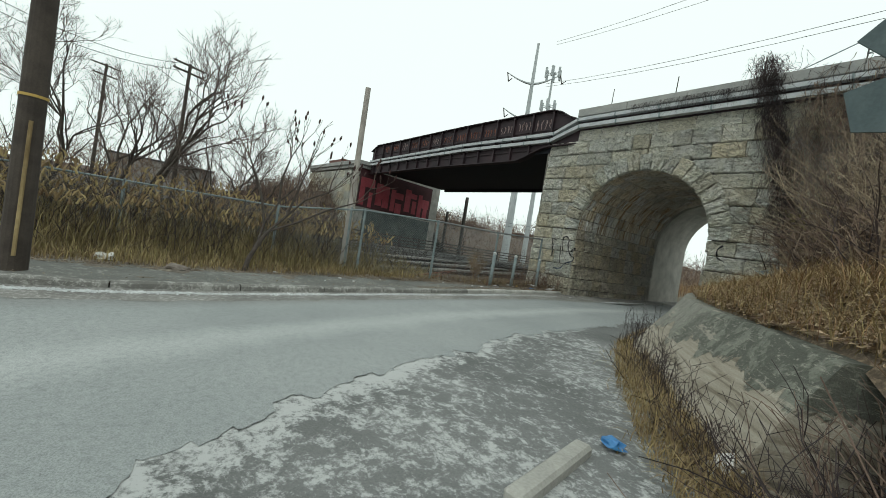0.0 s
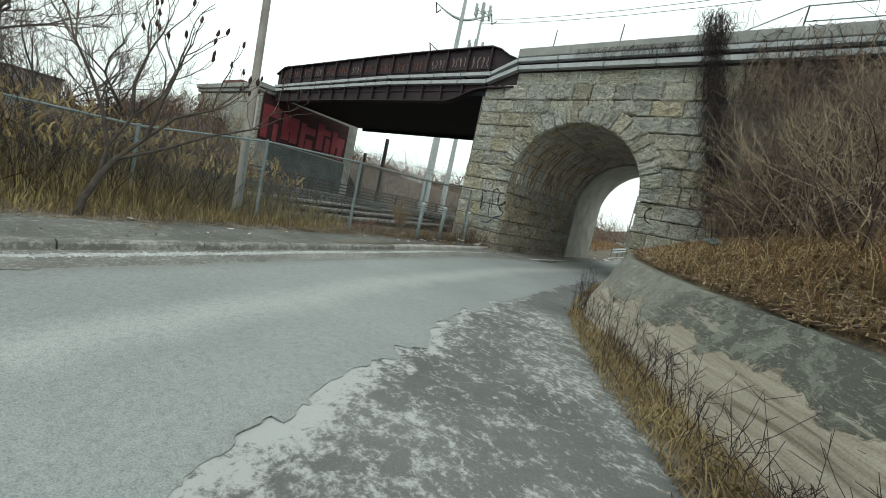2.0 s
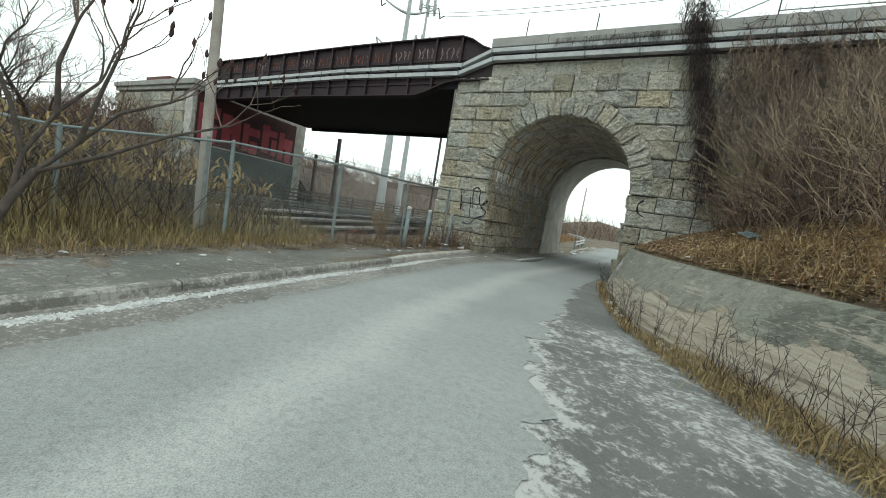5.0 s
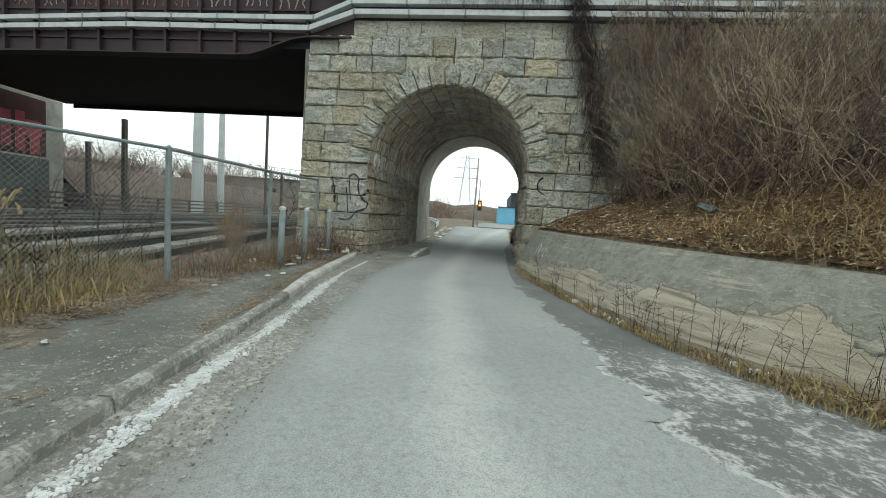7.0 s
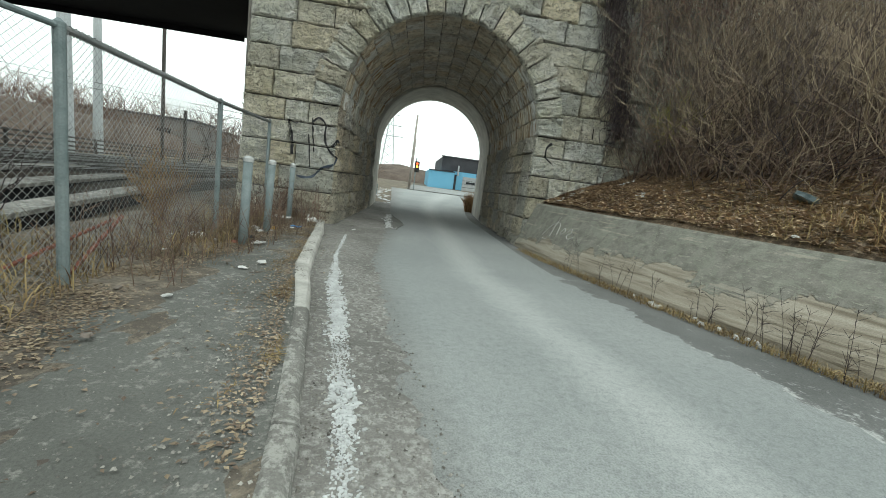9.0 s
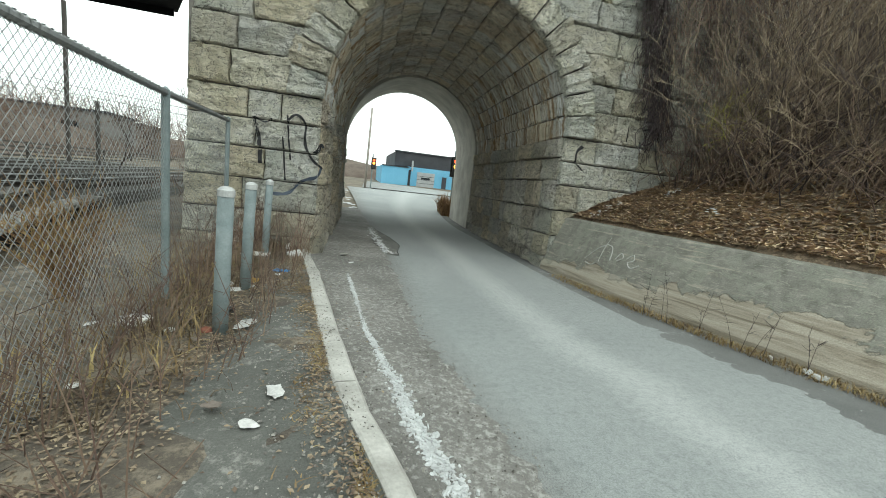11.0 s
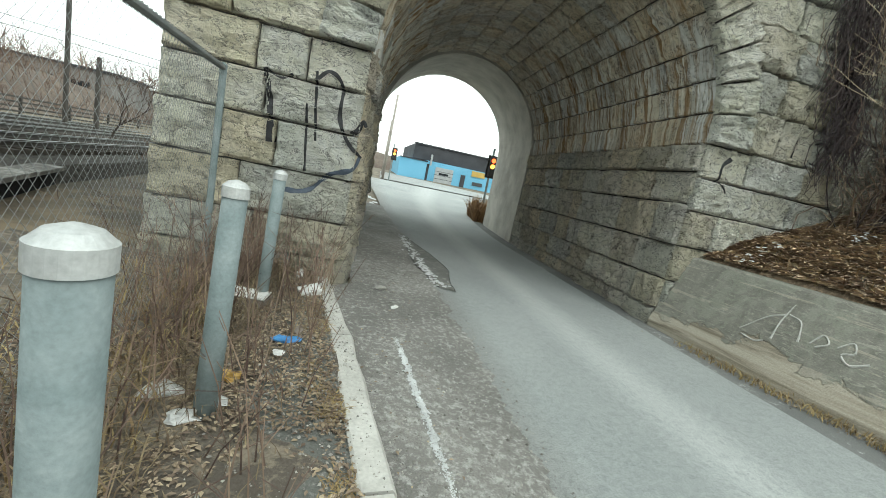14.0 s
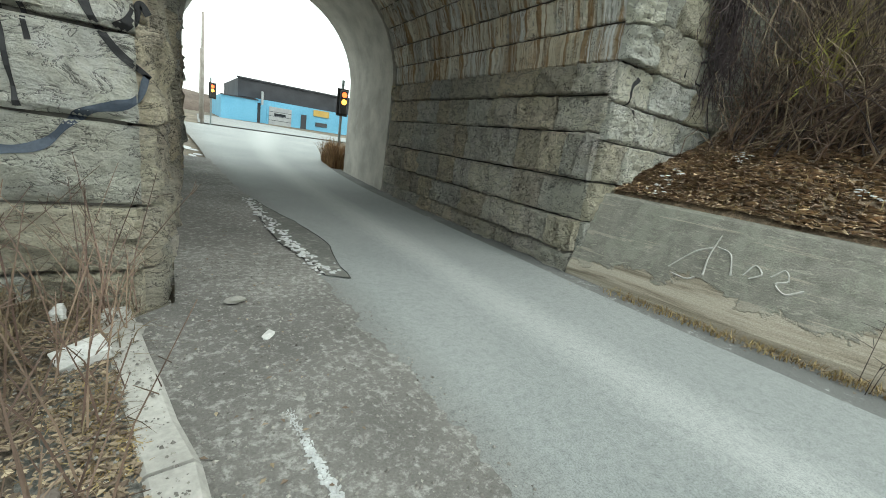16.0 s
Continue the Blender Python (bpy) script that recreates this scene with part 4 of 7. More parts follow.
def duct(name, pts, h, d, label):
    th = thing(name, (0, 0, 0), label, "cable duct", "cable ducts on the bridge")
    for (xa, za), (xb, zb) in zip(pts, pts[1:]):
        n = max(1, round(abs(xb - xa) / 1.85))
        for k in range(n):
            fa, fb = k / n, (k + 1) / n
            ax, az, bx, bz = xa + (xb - xa) * fa, za + (zb - za) * fa, xa + (xb - xa) * fb, za + (zb - za) * fb
            bm = bmesh.new()
            V = [bm.verts.new(c) for c in ((ax, -d, az), (bx, -d, bz), (bx, -d, bz + h), (ax, -d, az + h), (ax, 0.0, az), (bx, 0.0, bz), (bx, 0.0, bz + h), (ax, 0.0, az + h))]
            for f in ((0, 1, 2, 3), (5, 4, 7, 6), (4, 0, 3, 7), (1, 5, 6, 2), (3, 2, 6, 7), (4, 5, 1, 0)):
                bm.faces.new([V[q] for q in f])
            part("duct_length", bm, M["duct"], th)
            bm = bmesh.new()
            box(bm, ax - 0.03, ax + 0.03, -d - 0.012, 0.02, az - 0.015, az + h + 0.015)
            part("clamp", bm, M["galv"], th)
    return th


duct("cable_duct", [(-24.3, 7.0), (-12, 7.28), (-5.2, 7.24), (-3.65, 7.78), (13, 7.78)], 0.17, 0.26, "long grey lower cable duct clamped along girder and wall")
duct("cable_duct", [(-24.3, 7.3), (-12, 7.62), (-5.05, 7.6), (-3.75, 8.13), (13, 8.13)], 0.15, 0.24, "long grey upper cable duct clamped along girder and wall")

# railing on the rail bed
rail = thing("hand_railing", (0, 1.1, 8.5), "thin rusty pipe railing along the wall top", "railing")
for xx, hh in ((-2.96, 1.5), (-0.06, 1.46), (2.95, 1.5), (5.6, 1.45), (8.5, 1.4)):
    bm = bmesh.new()
    rod(bm, (xx, 0, -0.05), (xx + 0.04, 0, hh), 0.022, sides=6)
    part("rail_post", bm, M["darksteel"], rail)
for za, zb in (((5.6, 1.44), (8.5, 1.39)), ((5.6, 0.95), (8.5, 0.92)), ((4.1, 0.8), (5.6, 1.44)), ((8.5, 0.92), (9.4, 1.7)), ((8.5, 1.39), (9.3, 2.05)), ((9.4, 1.7), (13.0, 1.75)), ((9.3, 2.05), (13.0, 2.1))):
    bm = bmesh.new()
    rod(bm, (za[0], 0, za[1]), (zb[0], 0, zb[1]), 0.02, sides=6)
    part("rail_bar", bm, M["galv"], rail)
for xx in (9.6, 11.2, 12.8):
    bm = bmesh.new()
    rod(bm, (xx, 0, 0.0), (xx, 0, 2.08), 0.022, sides=6)
    part("rail_post", bm, M["galv"], rail)


# ---------- girder bridge ----------
girder = thing("girder_bridge", (0, 0, 0), "long riveted dark maroon plate girder span with faded tags", "girder bridge")
gx0, gx1 = -24.4, -3.72


def g_top(x):
    return 8.72 + 0.2 * smooth01(-24, -10, x) - 0.7 * smooth01(-5.6, -3.7, x) ** 1.5 - 0.5 * (1 - smooth01(-24.6, -23.2, x))


def g_bot(x):
    return 6.35 + 0.12 * smooth01(-24, -14, x) + 0.62 * smooth01(-7.6, -5.3, x)


def band(y0, y1, lo, hi, n=40, a=gx0, b=gx1):
    V, F = [], []
    for i in range(n + 1):
        x = a + (b - a) * i / n
        V += [(x, y0, lo(x)), (x, y1, lo(x)), (x, y1, hi(x)), (x, y0, hi(x))]
    for i in range(n):
        for k in range(4):
            F.append((i * 4 + k, i * 4 + (k + 1) % 4, i * 4 + 4 + (k + 1) % 4, i * 4 + 4 + k))
    F += [(0, 1, 2, 3), (n * 4 + 3, n * 4 + 2, n * 4 + 1, n * 4)]
    return V, F


obj("web", *band(0.0, 0.03, g_bot, g_top), M["steel"], girder)
obj("top_flange", *band(-0.2, 0.25, lambda x: g_top(x) - 0.0, lambda x: g_top(x) + 0.05), M["steel"], girder)
obj("bottom_flange", *band(-0.2, 0.25, lambda x: g_bot(x) - 0.05, g_bot), M["steel"], girder)
obj("mid_angle", *band(-0.06, 0.0, lambda x: 6.95 if x < -6 else 7.0, lambda x: 7.03 if x < -6 else 7.08, a=-24.3, b=-5.2), M["steel"], girder)
obj("upper_angle", *band(-0.06, 0.0, lambda x: 7.95, lambda x: 8.02, a=-24.3, b=-5.0), M["steel"], girder)
x = -5.3
while x > gx0 + 0.3:
    bm = bmesh.new()
    box(bm, x - 0.05, x + 0.05, -0.15, 0.0, g_bot(x), g_top(x))
    part("stiffener", bm, M["steel"], girder)
    x -= 1.32
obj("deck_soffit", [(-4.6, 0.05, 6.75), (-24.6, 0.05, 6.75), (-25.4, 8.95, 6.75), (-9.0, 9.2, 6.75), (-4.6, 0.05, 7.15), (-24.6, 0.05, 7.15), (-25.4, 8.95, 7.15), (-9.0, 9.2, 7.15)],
    [(0, 1, 2, 3), (7, 6, 5, 4), (0, 4, 5, 1), (1, 5, 6, 2), (2, 6, 7, 3), (3, 7, 4, 0)], M["soffit"], girder, "near-black deck underside")
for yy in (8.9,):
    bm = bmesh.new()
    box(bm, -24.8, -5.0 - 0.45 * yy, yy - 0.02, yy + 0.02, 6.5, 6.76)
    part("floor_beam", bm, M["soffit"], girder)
# faded tags sprayed on the web panels
rng = random.Random(31)
for pi, x in enumerate([-5.3 - 1.32 * k for k in range(13)]):
    mt = M["graff"] if pi in (0, 1, 2, 7, 10) else M["orangegraff"]
    paths = []
    for k in range(4 if pi < 9 else 3):
        cx, cz = x - 1.14 + 0.26 * k + 0.06, 8.1 if pi else 8.05
        hgt = 0.42 if pi not in (0, 1) else 0.5
        pts = [(cx + rng.uniform(0, 0.16), -0.012, cz + hgt * q + rng.uniform(-0.04, 0.04)) for q in (0, 0.3, 0.6, 1.0, 0.8, 0.45)]
        paths.append((pts, 0.024, 0.024))
    Vt, Ft = tubes(paths, 3)
    obj("spray_tag", Vt, Ft, mt, girder, "faded sprayed tag strokes")

# ---------- far abutment ----------
abut = thing("abutment", (0, 0, 0), "far stone abutment with a red and blue painted face", "abutment")
d = Vector((-2.0, 10.7, 0)).normalized()
c0 = Vector((-24.45, -1.0, 0))


def slab(name, a, b, z0, z1, off, mt, label=""):
    n = Vector((d.y, -d.x, 0)) * off
    pa, pb = c0 + d * a, c0 + d * b
    V = [(*(p + q).to_2d(), z) for z in (z0, z1) for p, q in ((pa, n), (pb, n), (pb, n * 0 - Vector((0.6, 0, 0))), (pa, n * 0 - Vector((0.6, 0, 0))))]
    return obj(name, V, [(0, 1, 2, 3), (7, 6, 5, 4), (0, 4, 5, 1), (1, 5, 6, 2), (2, 6, 7, 3), (3, 7, 4, 0)], mt, abut, label)


slab("face_wall", 0.0, 10.8, -0.3, 6.95, 0.0, M["concrete"])
# dark red also covers the top strip that is dark beneath the deck
slab("painted_face", 0.12, 9.6, 3.3, 6.69, 0.02, M["darkred"], "dark red painted band, carried up dark to the deck")
slab("painted_lower_face", 1.0, 9.8, 0.2, 3.2, 0.02, M["bluepaint"], "faded blue and green painted lower face")
for k in range(5):
    a = 0.3 + 1.85 * k
    lo, hi = 3.5 + 0.25 * (k % 2), 5.95 - 0.2 * (k % 3)
    slab("painted_letter", a, a + 0.55 + 0.2 * (k % 2), lo, hi, 0.04, M["redpaint"], "large faded red painted shape")
    slab("painted_letter", a + 0.55 + 0.2 * (k % 2), a + 1.6, hi - 0.8 - 0.5 * (k % 3 == 1), hi - 0.1 * k, 0.04, M["redpaint"])
    slab("painted_letter", a + 1.05 - 0.2 * (k % 3), a + 1.45 + 0.15 * (k % 2), lo - 0.1, hi - 1.2 + 0.2 * (k % 2), 0.045, M["redpaint"])
rng = random.Random(17)
for k in range(10):
    z0 = -0.2 + 0.68 * k
    for s in range(7):
        xx = -25.4 - 1.5 * s - (0.5 if k % 2 else 0) - 0.75
        block(STONE, rng, abut, (xx, -0.95, z0 + 0.33), X, Y, Z, (1.46, 0.16, 0.66))
    ob = block(STONE, rng, abut, (-24.9, -0.95, z0 + 0.33), X, Y, Z, (0.95, 0.2, 0.66))
part("wing_core", boxes((-36, -24.85, -0.95, 0.6, -0.4, 6.7)), M["mortar"], abut)
part("corner_paint", boxes((-25.3, -24.43, -1.19, -1.05, 3.6, 6.5)), M["whitewash"], abut, "flaking whitewashed corner")
part("cap", boxes((-36, -24.2, -1.35, 1.2, 6.95, 7.3), (-36, -24.35, -1.2, 1.1, 6.68, 6.96), bevel=0.03), M["coping"], abut)
part("brick_stub", boxes((-33.5, -30.0, -0.2, 1.8, 7.3, 8.0)), M["brick"], abut)

# ---------- railway below the span ----------
LINE = spline([(-30, 120), (-21, 62), (-17.4, 25), (-15.6, 5), (-15.1, -5), (-15.3, -12), (-17, -22), (-22, -36), (-30, -52)], 12)


def along(off, i, z):
    """A place beside the railway's middle line: metres to its road side, step, height."""
    p = LINE[i]
    t = LINE[min(i + 1, len(LINE) - 1)] - LINE[max(i - 1, 0)]
    t = t / np.linalg.norm(t)
    return (p[0] - t[1] * off, p[1] + t[0] * off, z)


def run(profile):
    V = [along(o, i, z) for i in range(len(LINE)) for o, z in profile]
    k = len(profile)
    return V, [(i * k + j, i * k + (j + 1) % k, (i + 1) * k + (j + 1) % k, (i + 1) * k + j) for i in range(len(LINE) - 1) for j in range(k)]


tagged(obj("rail_bed", *run(((-6.6, -0.4), (6.2, -0.4), (5.9, 0.06), (-6.2, 0.06))), M["ballast"]), "dark crushed stone rail bed", "rail bed", kind="structure")
slp = None
for tno, off in enumerate((-3.6, 0.0, 3.6)):
    tr_ = thing("railway_track", (0, 0, 0), "steel railway track on timber sleepers", "railway track", "railway tracks")
    for g in (-0.75, 0.75):
        prof = [(off + g + u, z - 0.02) for u, z in ((-0.07, 0.2), (-0.07, 0.215), (-0.012, 0.23), (-0.012, 0.32), (-0.036, 0.33), (-0.036, 0.37), (0.036, 0.37), (0.036, 0.33), (0.012, 0.32), (0.012, 0.23), (0.07, 0.215), (0.07, 0.2))]
        rl_ = obj("rail", *run(prof), M["darksteel"], tr_)
        obj("rail_head", *run(((off + g - 0.037, 0.31), (off + g + 0.037, 0.31), (off + g + 0.034, 0.354), (off + g - 0.034, 0.354))), M["rail"], rl_, "worn bright rail head")
    if slp is None:
        bm = boxes((-1.25, 1.25, -0.11, 0.11, 0.0, 0.14), bevel=0.012)
        slp = bpy.data.meshes.new("sleeper")
        bm.to_mesh(slp)
        bm.free()
        slp.materials.append(M["sleeper"])
    mid = [np.array(along(off, i, 0.05)) for i in range(len(LINE))]
    left = 0.0
    for a, b in zip(mid, mid[1:]):
        L = np.linalg.norm(b - a)
        s = left
        while s < L:
            p = a + (b - a) * s / L
            if -22 < p[1] < 28:
                ob = new("sleeper", slp)
                ob.parent = tr_
                ob.matrix_basis = pose(p[0], p[1], p[2], 0, 0, math.degrees(math.atan2(b[1] - a[1], b[0] - a[0])) + 90)
            s += 0.64
        left = s - L
barrier = thing("trackside_barrier", (0, 0, 0), "low dark barrier of horizontal rails beside the tracks", "barrier")
for z in (0.35, 0.62, 0.9, 1.18):
    obj("barrier_rail", *run(((-6.15, z), (-6.05, z), (-6.05, z + 0.1), (-6.15, z + 0.1))), M["darksteel"], barrier)
for i in range(2, len(LINE), 2):
    p = along(-6.2, i, 0)
    part("barrier_post", boxes((p[0] - 0.06, p[0] + 0.06, p[1] - 0.06, p[1] + 0.06, -0.1, 1.3)), M["darksteel"], barrier)

for bx, by, zt, wide in ((-5.45, -8.9, 0.1, 0.26), (-6.75, -9.4, 0.2, 0.3), (-8.15, -9.9, 0.32, 0.3)):
    tro = thing("cable_trough", (bx, by, 0, 0, 0, 16.6), "long pale concrete cable trough with shadow-black sides", "cable trough", "cable troughs beside the tracks")
    for k in range(9):
        a = 1.6 * k
        part("cover_slab", boxes((-wide, wide, a + 0.012, a + 1.588, zt - 0.08, zt + 0.012 * (k % 2)), bevel=0.008), M["kerbdirt"], tro)
    # near-black side colour paints the shadow line under the cover slabs
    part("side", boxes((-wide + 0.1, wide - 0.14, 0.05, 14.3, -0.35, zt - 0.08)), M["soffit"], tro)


# ---------- posts, fence, poles ----------
def bollard(x, y, h, r, lean):
    th = thing("bollard", (x, y, gz(y) + 0.1, lean[0], lean[1], 0), "round grey galvanised steel bollard beside the footpath", "bollard", "bollards by the fence")
    bm = bmesh.new()
    rod(bm, (0, 0, -0.25), (0, 0, h - 0.05), r, sides=24)
    part("tube", bm, M["galv"], th, smooth=False).data.polygons.foreach_set("use_smooth", [len(p.vertices) == 4 for p in th.children[0].data.polygons])
    bm = bmesh.new()
    rod(bm, (0, 0, h - 0.07), (0, 0, h - 0.012), r + 0.006, sides=24)
    rod(bm, (0, 0, h - 0.012), (0, 0, h + 0.012), r + 0.004, r * 0.72, sides=24)
    rod(bm, (0, 0, h + 0.012), (0, 0, h + 0.024), r * 0.72, r * 0.2, sides=24)
    part("cap", bm, M["galvcap"], th, "pale domed steel cap")
    return th


bollard(-3.41, -4.82, 1.38, 0.068, (0, 1.0))
bollard(-3.53, -3.39, 1.385, 0.064, (0, 1.5))
bollard(-3.66, -1.5, 1.39, 0.058, (3.0, 2.0))

fence = thing("chain_link_fence", (0, 0, 0), "tall galvanised chain-link fence between verge and tracks", "fence")
for i, (x, y, zt) in enumerate(FENCE):
    bm = bmesh.new()
    rod(bm, (x, y, gz(y) - 0.1), (x, y, zt + 0.03), 0.04 if i != 2 else 0.045, sides=12)
    rod(bm, (x, y, zt + 0.03), (x, y, zt + 0.06), 0.04, 0.012, sides=12)
    part("fence_post", bm, M["galv"], fence)
rng = random.Random(9)
for (xa, ya, za), (xb, yb, zb) in zip(FENCE, FENCE[1:]):
    bm = bmesh.new()
    rod(bm, (xa, ya, za), (xb, yb, zb), 0.026, sides=8)
    part("top_rail", bm, M["galv"], fence)
    L = math.hypot(xb - xa, yb - ya)
    paths, pitch = [], 0.075
    H = 2.15
    k = -int(H / pitch)
    while k * pitch < L:
        for sgn in (1, -1):
            s0 = k * pitch if sgn > 0 else k * pitch + H
            s1 = k * pitch + H if sgn > 0 else k * pitch
            h0, h1 = 0.0, 1.0
            ds = s1 - s0
            if ds > 0:
                if s0 < 0:
                    h0, s0 = -s0 / ds, 0.0
                if s1 > L:
                    h1 = h0 + (L - s0) / ds if h0 else (L - s0) / ds
                    s1 = L
            else:
                if s0 > L:
                    h0, s0 = (s0 - L) / -ds, L
                if s1 < 0:
                    h1 = h0 + s0 / -ds
                    s1 = 0.0
            if h1 - h0 > 0.02:
                pts = []
                for q in (0, 0.5, 1):
                    s, h = s0 + (s1 - s0) * q, h0 + (h1 - h0) * q
                    f = s / L
                    x, y = xa + (xb - xa) * f, ya + (yb - ya) * f
                    top = za + (zb - za) * f
                    bot = gz(y) + 0.12
                    b = 0.03 * noise.noise((s * 1.3, h * 3, xa))
                    pts.append((x + b, y, bot + (top - bot) * h))
                wr = 0.0012 if ya > -2 else 0.0024 if ya > -7 else 0.002
                paths.append((pts, wr, wr))
        k += 1
    Vt, Ft = tubes(paths, 3)
    tagged(obj("wire_mesh", Vt, Ft, M["wire"], fence, "diamond wire mesh"), kind="stuff")
# rail wound with old wire ties
wind = [([tuple(p) for p in FENCE[:3]], 0.03, 0.03)]
for (xa, ya, za), (xb, yb, zb) in zip(FENCE[:2], FENCE[1:3]):
    for k in range(46):
        f = (k + 0.5) / 46
        c = Vector((xa + (xb - xa) * f, ya + (yb - ya) * f, za + (zb - za) * f))
        wind.append(([tuple(c + Vector((0.0, -0.012, 0.0))), tuple(c + Vector((0.0, 0.012, 0.0)))], 0.039, 0.036))
Vt, Ft = tubes(wind, 8)
obj("wrapped_rail", Vt, Ft, M["wire"], fence, "top rail wound with wire ties")


def cut_pole():
    th = thing("wooden_pole", (-4.42, -10.8, -0.2, -1.0, -3.6, 0), "bare weathered grey wooden pole cut off at its top", "pole")
    obj("shaft", *loft([(0.004 * k, 0, -0.3 + 0.82 * k) for k in range(9)], 0.112, 0.088, 16), M["pole"], th)
    bm = bmesh.new()
    rod(bm, (0.16, -0.03, -0.1), (0.16, -0.03, 2.2), 0.035, sides=10)
    part("clamped_post", bm, M["galv"], th, "steel fence post strapped to the pole")


cut_pole()


def utility_pole(at, h, r, arms, label, lean=(0, 0), strap=False):
    th = thing("utility_pole", (*at, lean[0], lean[1], 0), label, "utility pole", "utility poles")
    obj("shaft", *loft([(0, 0, -0.4), (0, 0, h * 0.5), (0, 0, h)], r, r * 0.65, 16), M["darkpole"], th)
    for z, w in arms:
        bm = bmesh.new()
        box(bm, -0.06, 0.06, -w, w, h - z - 0.06, h - z + 0.06, 0.01, pose(0, 0, 0, 0, 0, 25))
        arm = part("cross_arm", bm, M["darkpole"], th)
        for k in range(4):
            bm = bmesh.new()
            yy = -w + 0.12 + k * (2 * w - 0.24) / 3
            rod(bm, (0, yy, h - z + 0.05), (0, yy, h - z + 0.2), 0.03, 0.02, sides=6)
            bmesh.ops.transform(bm, matrix=pose(0, 0, 0, 0, 0, 25), verts=bm.verts)
            part("insulator", bm, M["darksteel"], arm)
    if strap:
        bm = bmesh.new()
        rod(bm, (0, 0, 2.75), (0, 0, 2.79), r * 0.95, sides=16)
        part("strap", bm, M["signyellow"], th, "thin yellow band")
        bm = bmesh.new()
        rod(bm, (r + 0.01, 0.02, 0.4), (r * 0.97, 0.03, 2.4), 0.025, sides=6)
        part("cable_guard", bm, M["straw"], th, "split pale cable guard")
    return th


utility_pole((-0.95, -17.75, -0.25), 8.0, 0.18, [], "thick dark tarred utility pole standing in the verge", (0.5, 0.8), True)
utility_pole((-27.5, -13.9, 0), 11.2, 0.16, [(0.15, 1.1), (0.65, 1.1)], "dark utility pole with two wooden cross arms")
utility_pole((-44.0, -19.2, 0), 13.2, 0.17, [(0.2, 1.2), (1.1, 1.0)], "distant dark utility pole with cross arms")


def dark_post(x, y, h, w):
    th = thing("track_post", (x, y, 0), "dark rusty steel post beside the tracks", "post", "posts by the tracks")
    bm = bmesh.new()
    box(bm, -w, w, -w, w, -0.2, h, 0.02)
    part("shaft", bm, M["darksteel"], th)
    return th


dark_post(-23.0, 10.6, 6.3, 0.13)
dark_post(-24.6, 9.6, 4.6, 0.11)
dark_post(-21.0, 24.0, 10.5, 0.10)
post = dark_post(-18.5, 22.5, 4.4, 0.10)


def power_pylon(x, y, h, r, label, antennas):
    th = thing("power_pylon", (x, y, -0.5), label, "pylon", "pylons behind the bridge")
    obj("mast", *loft([(0, 0, 0), (0, 0, h * 0.5), (0, 0, h)], r, r * 0.28, 12), M["pylon"], th)
    for z, w in ((h * 0.66, 3.0), (h * 0.82, 3.2)) if not antennas else ():
        for s in (-1, 1):
            bm = bmesh.new()
            for q in range(4):
                a, b = q / 4, (q + 1) / 4
                rod(bm, (s * w * a * 0.8, s * w * a * 0.6, z + 1.3 * a ** 1.6), (s * w * b * 0.8, s * w * b * 0.6, z + 1.3 * b ** 1.6), 0.16 - 0.03 * q, 0.13 - 0.03 * q, sides=6)
            arm = part("arm", bm, M["pylon"], th)
            bm = bmesh.new()
            rod(bm, (s * w * 0.78, s * w * 0.58, z + 1.25), (s * w * 0.78 + 0.35, s * w * 0.58, z + 0.1), 0.07, sides=6)
            rod(bm, (s * w * 0.78 + 0.35, s * w * 0.58, z + 0.1), (s * w * 0.78 + 0.9, s * w * 0.58, z + 0.35), 0.05, sides=6)
            part("insulator", bm, M["darksteel"], arm)
    if antennas:
        for z in (h * 0.74, h * 0.8, h * 0.96):
            for a in range(6):
                bm = bmesh.new()
                ca, sa = math.cos(a * 1.047), math.sin(a * 1.047)
                box(bm, -0.12, 0.12, -0.1, 0.1, z - 0.7, z + 0.7, 0, Matrix.Translation((ca * 1.0, sa * 1.0, 0)))
                rod(bm, (0, 0, z), (ca * 1.0, sa * 1.0, z), 0.05, sides=5)
                part("antenna", bm, M["pylon"], th)
    return th


power_pylon(-24.6, 19.3, 27.0, 0.5, "tall pale tapered steel pylon with curved arms", False)
power_pylon(-27.6, 26.5, 28.0, 0.38, "tall pale steel mast carrying antennas", True)

# overhead wires
wires = thing("overhead_wires", (0, 0, 0), "thin overhead power wires crossing the sky", "wires")
ends = [((-17.5, 14, 22), (40, 4, 20)), ((-17.5, 14, 22.3), (40, 3, 20.7)), ((-18, 14, 18), (42, 4, 16)), ((-18, 14, 18.3), (42, 4, 16.5)), ((-27.5, -13.9, 11.2), (-20, -30, 13)), ((-27.5, -13.9, 10.7), (-20, -31, 12.6))]
for a, b in ends:
    pts = [tuple(np.array(a) * (1 - f) + np.array(b) * f - np.array((0, 0, 2.2 * 4 * f * (1 - f)))) for f in np.linspace(0, 1, 14)]
    Vt, Ft = tubes([(pts, 0.018, 0.018)], 4)
    obj("wire", Vt, Ft, M["darksteel"], wires)
for (za, zb) in ((4.6, 3.4), (4.3, 3.1)):
    Vt, Ft = tubes([([(-25.5, 9.2, za), (-15, 11, (za + zb) / 2 - 0.1), (-5, 13, zb)], 0.012, 0.012)], 4)
    obj("wire", Vt, Ft, M["darksteel"], wires)

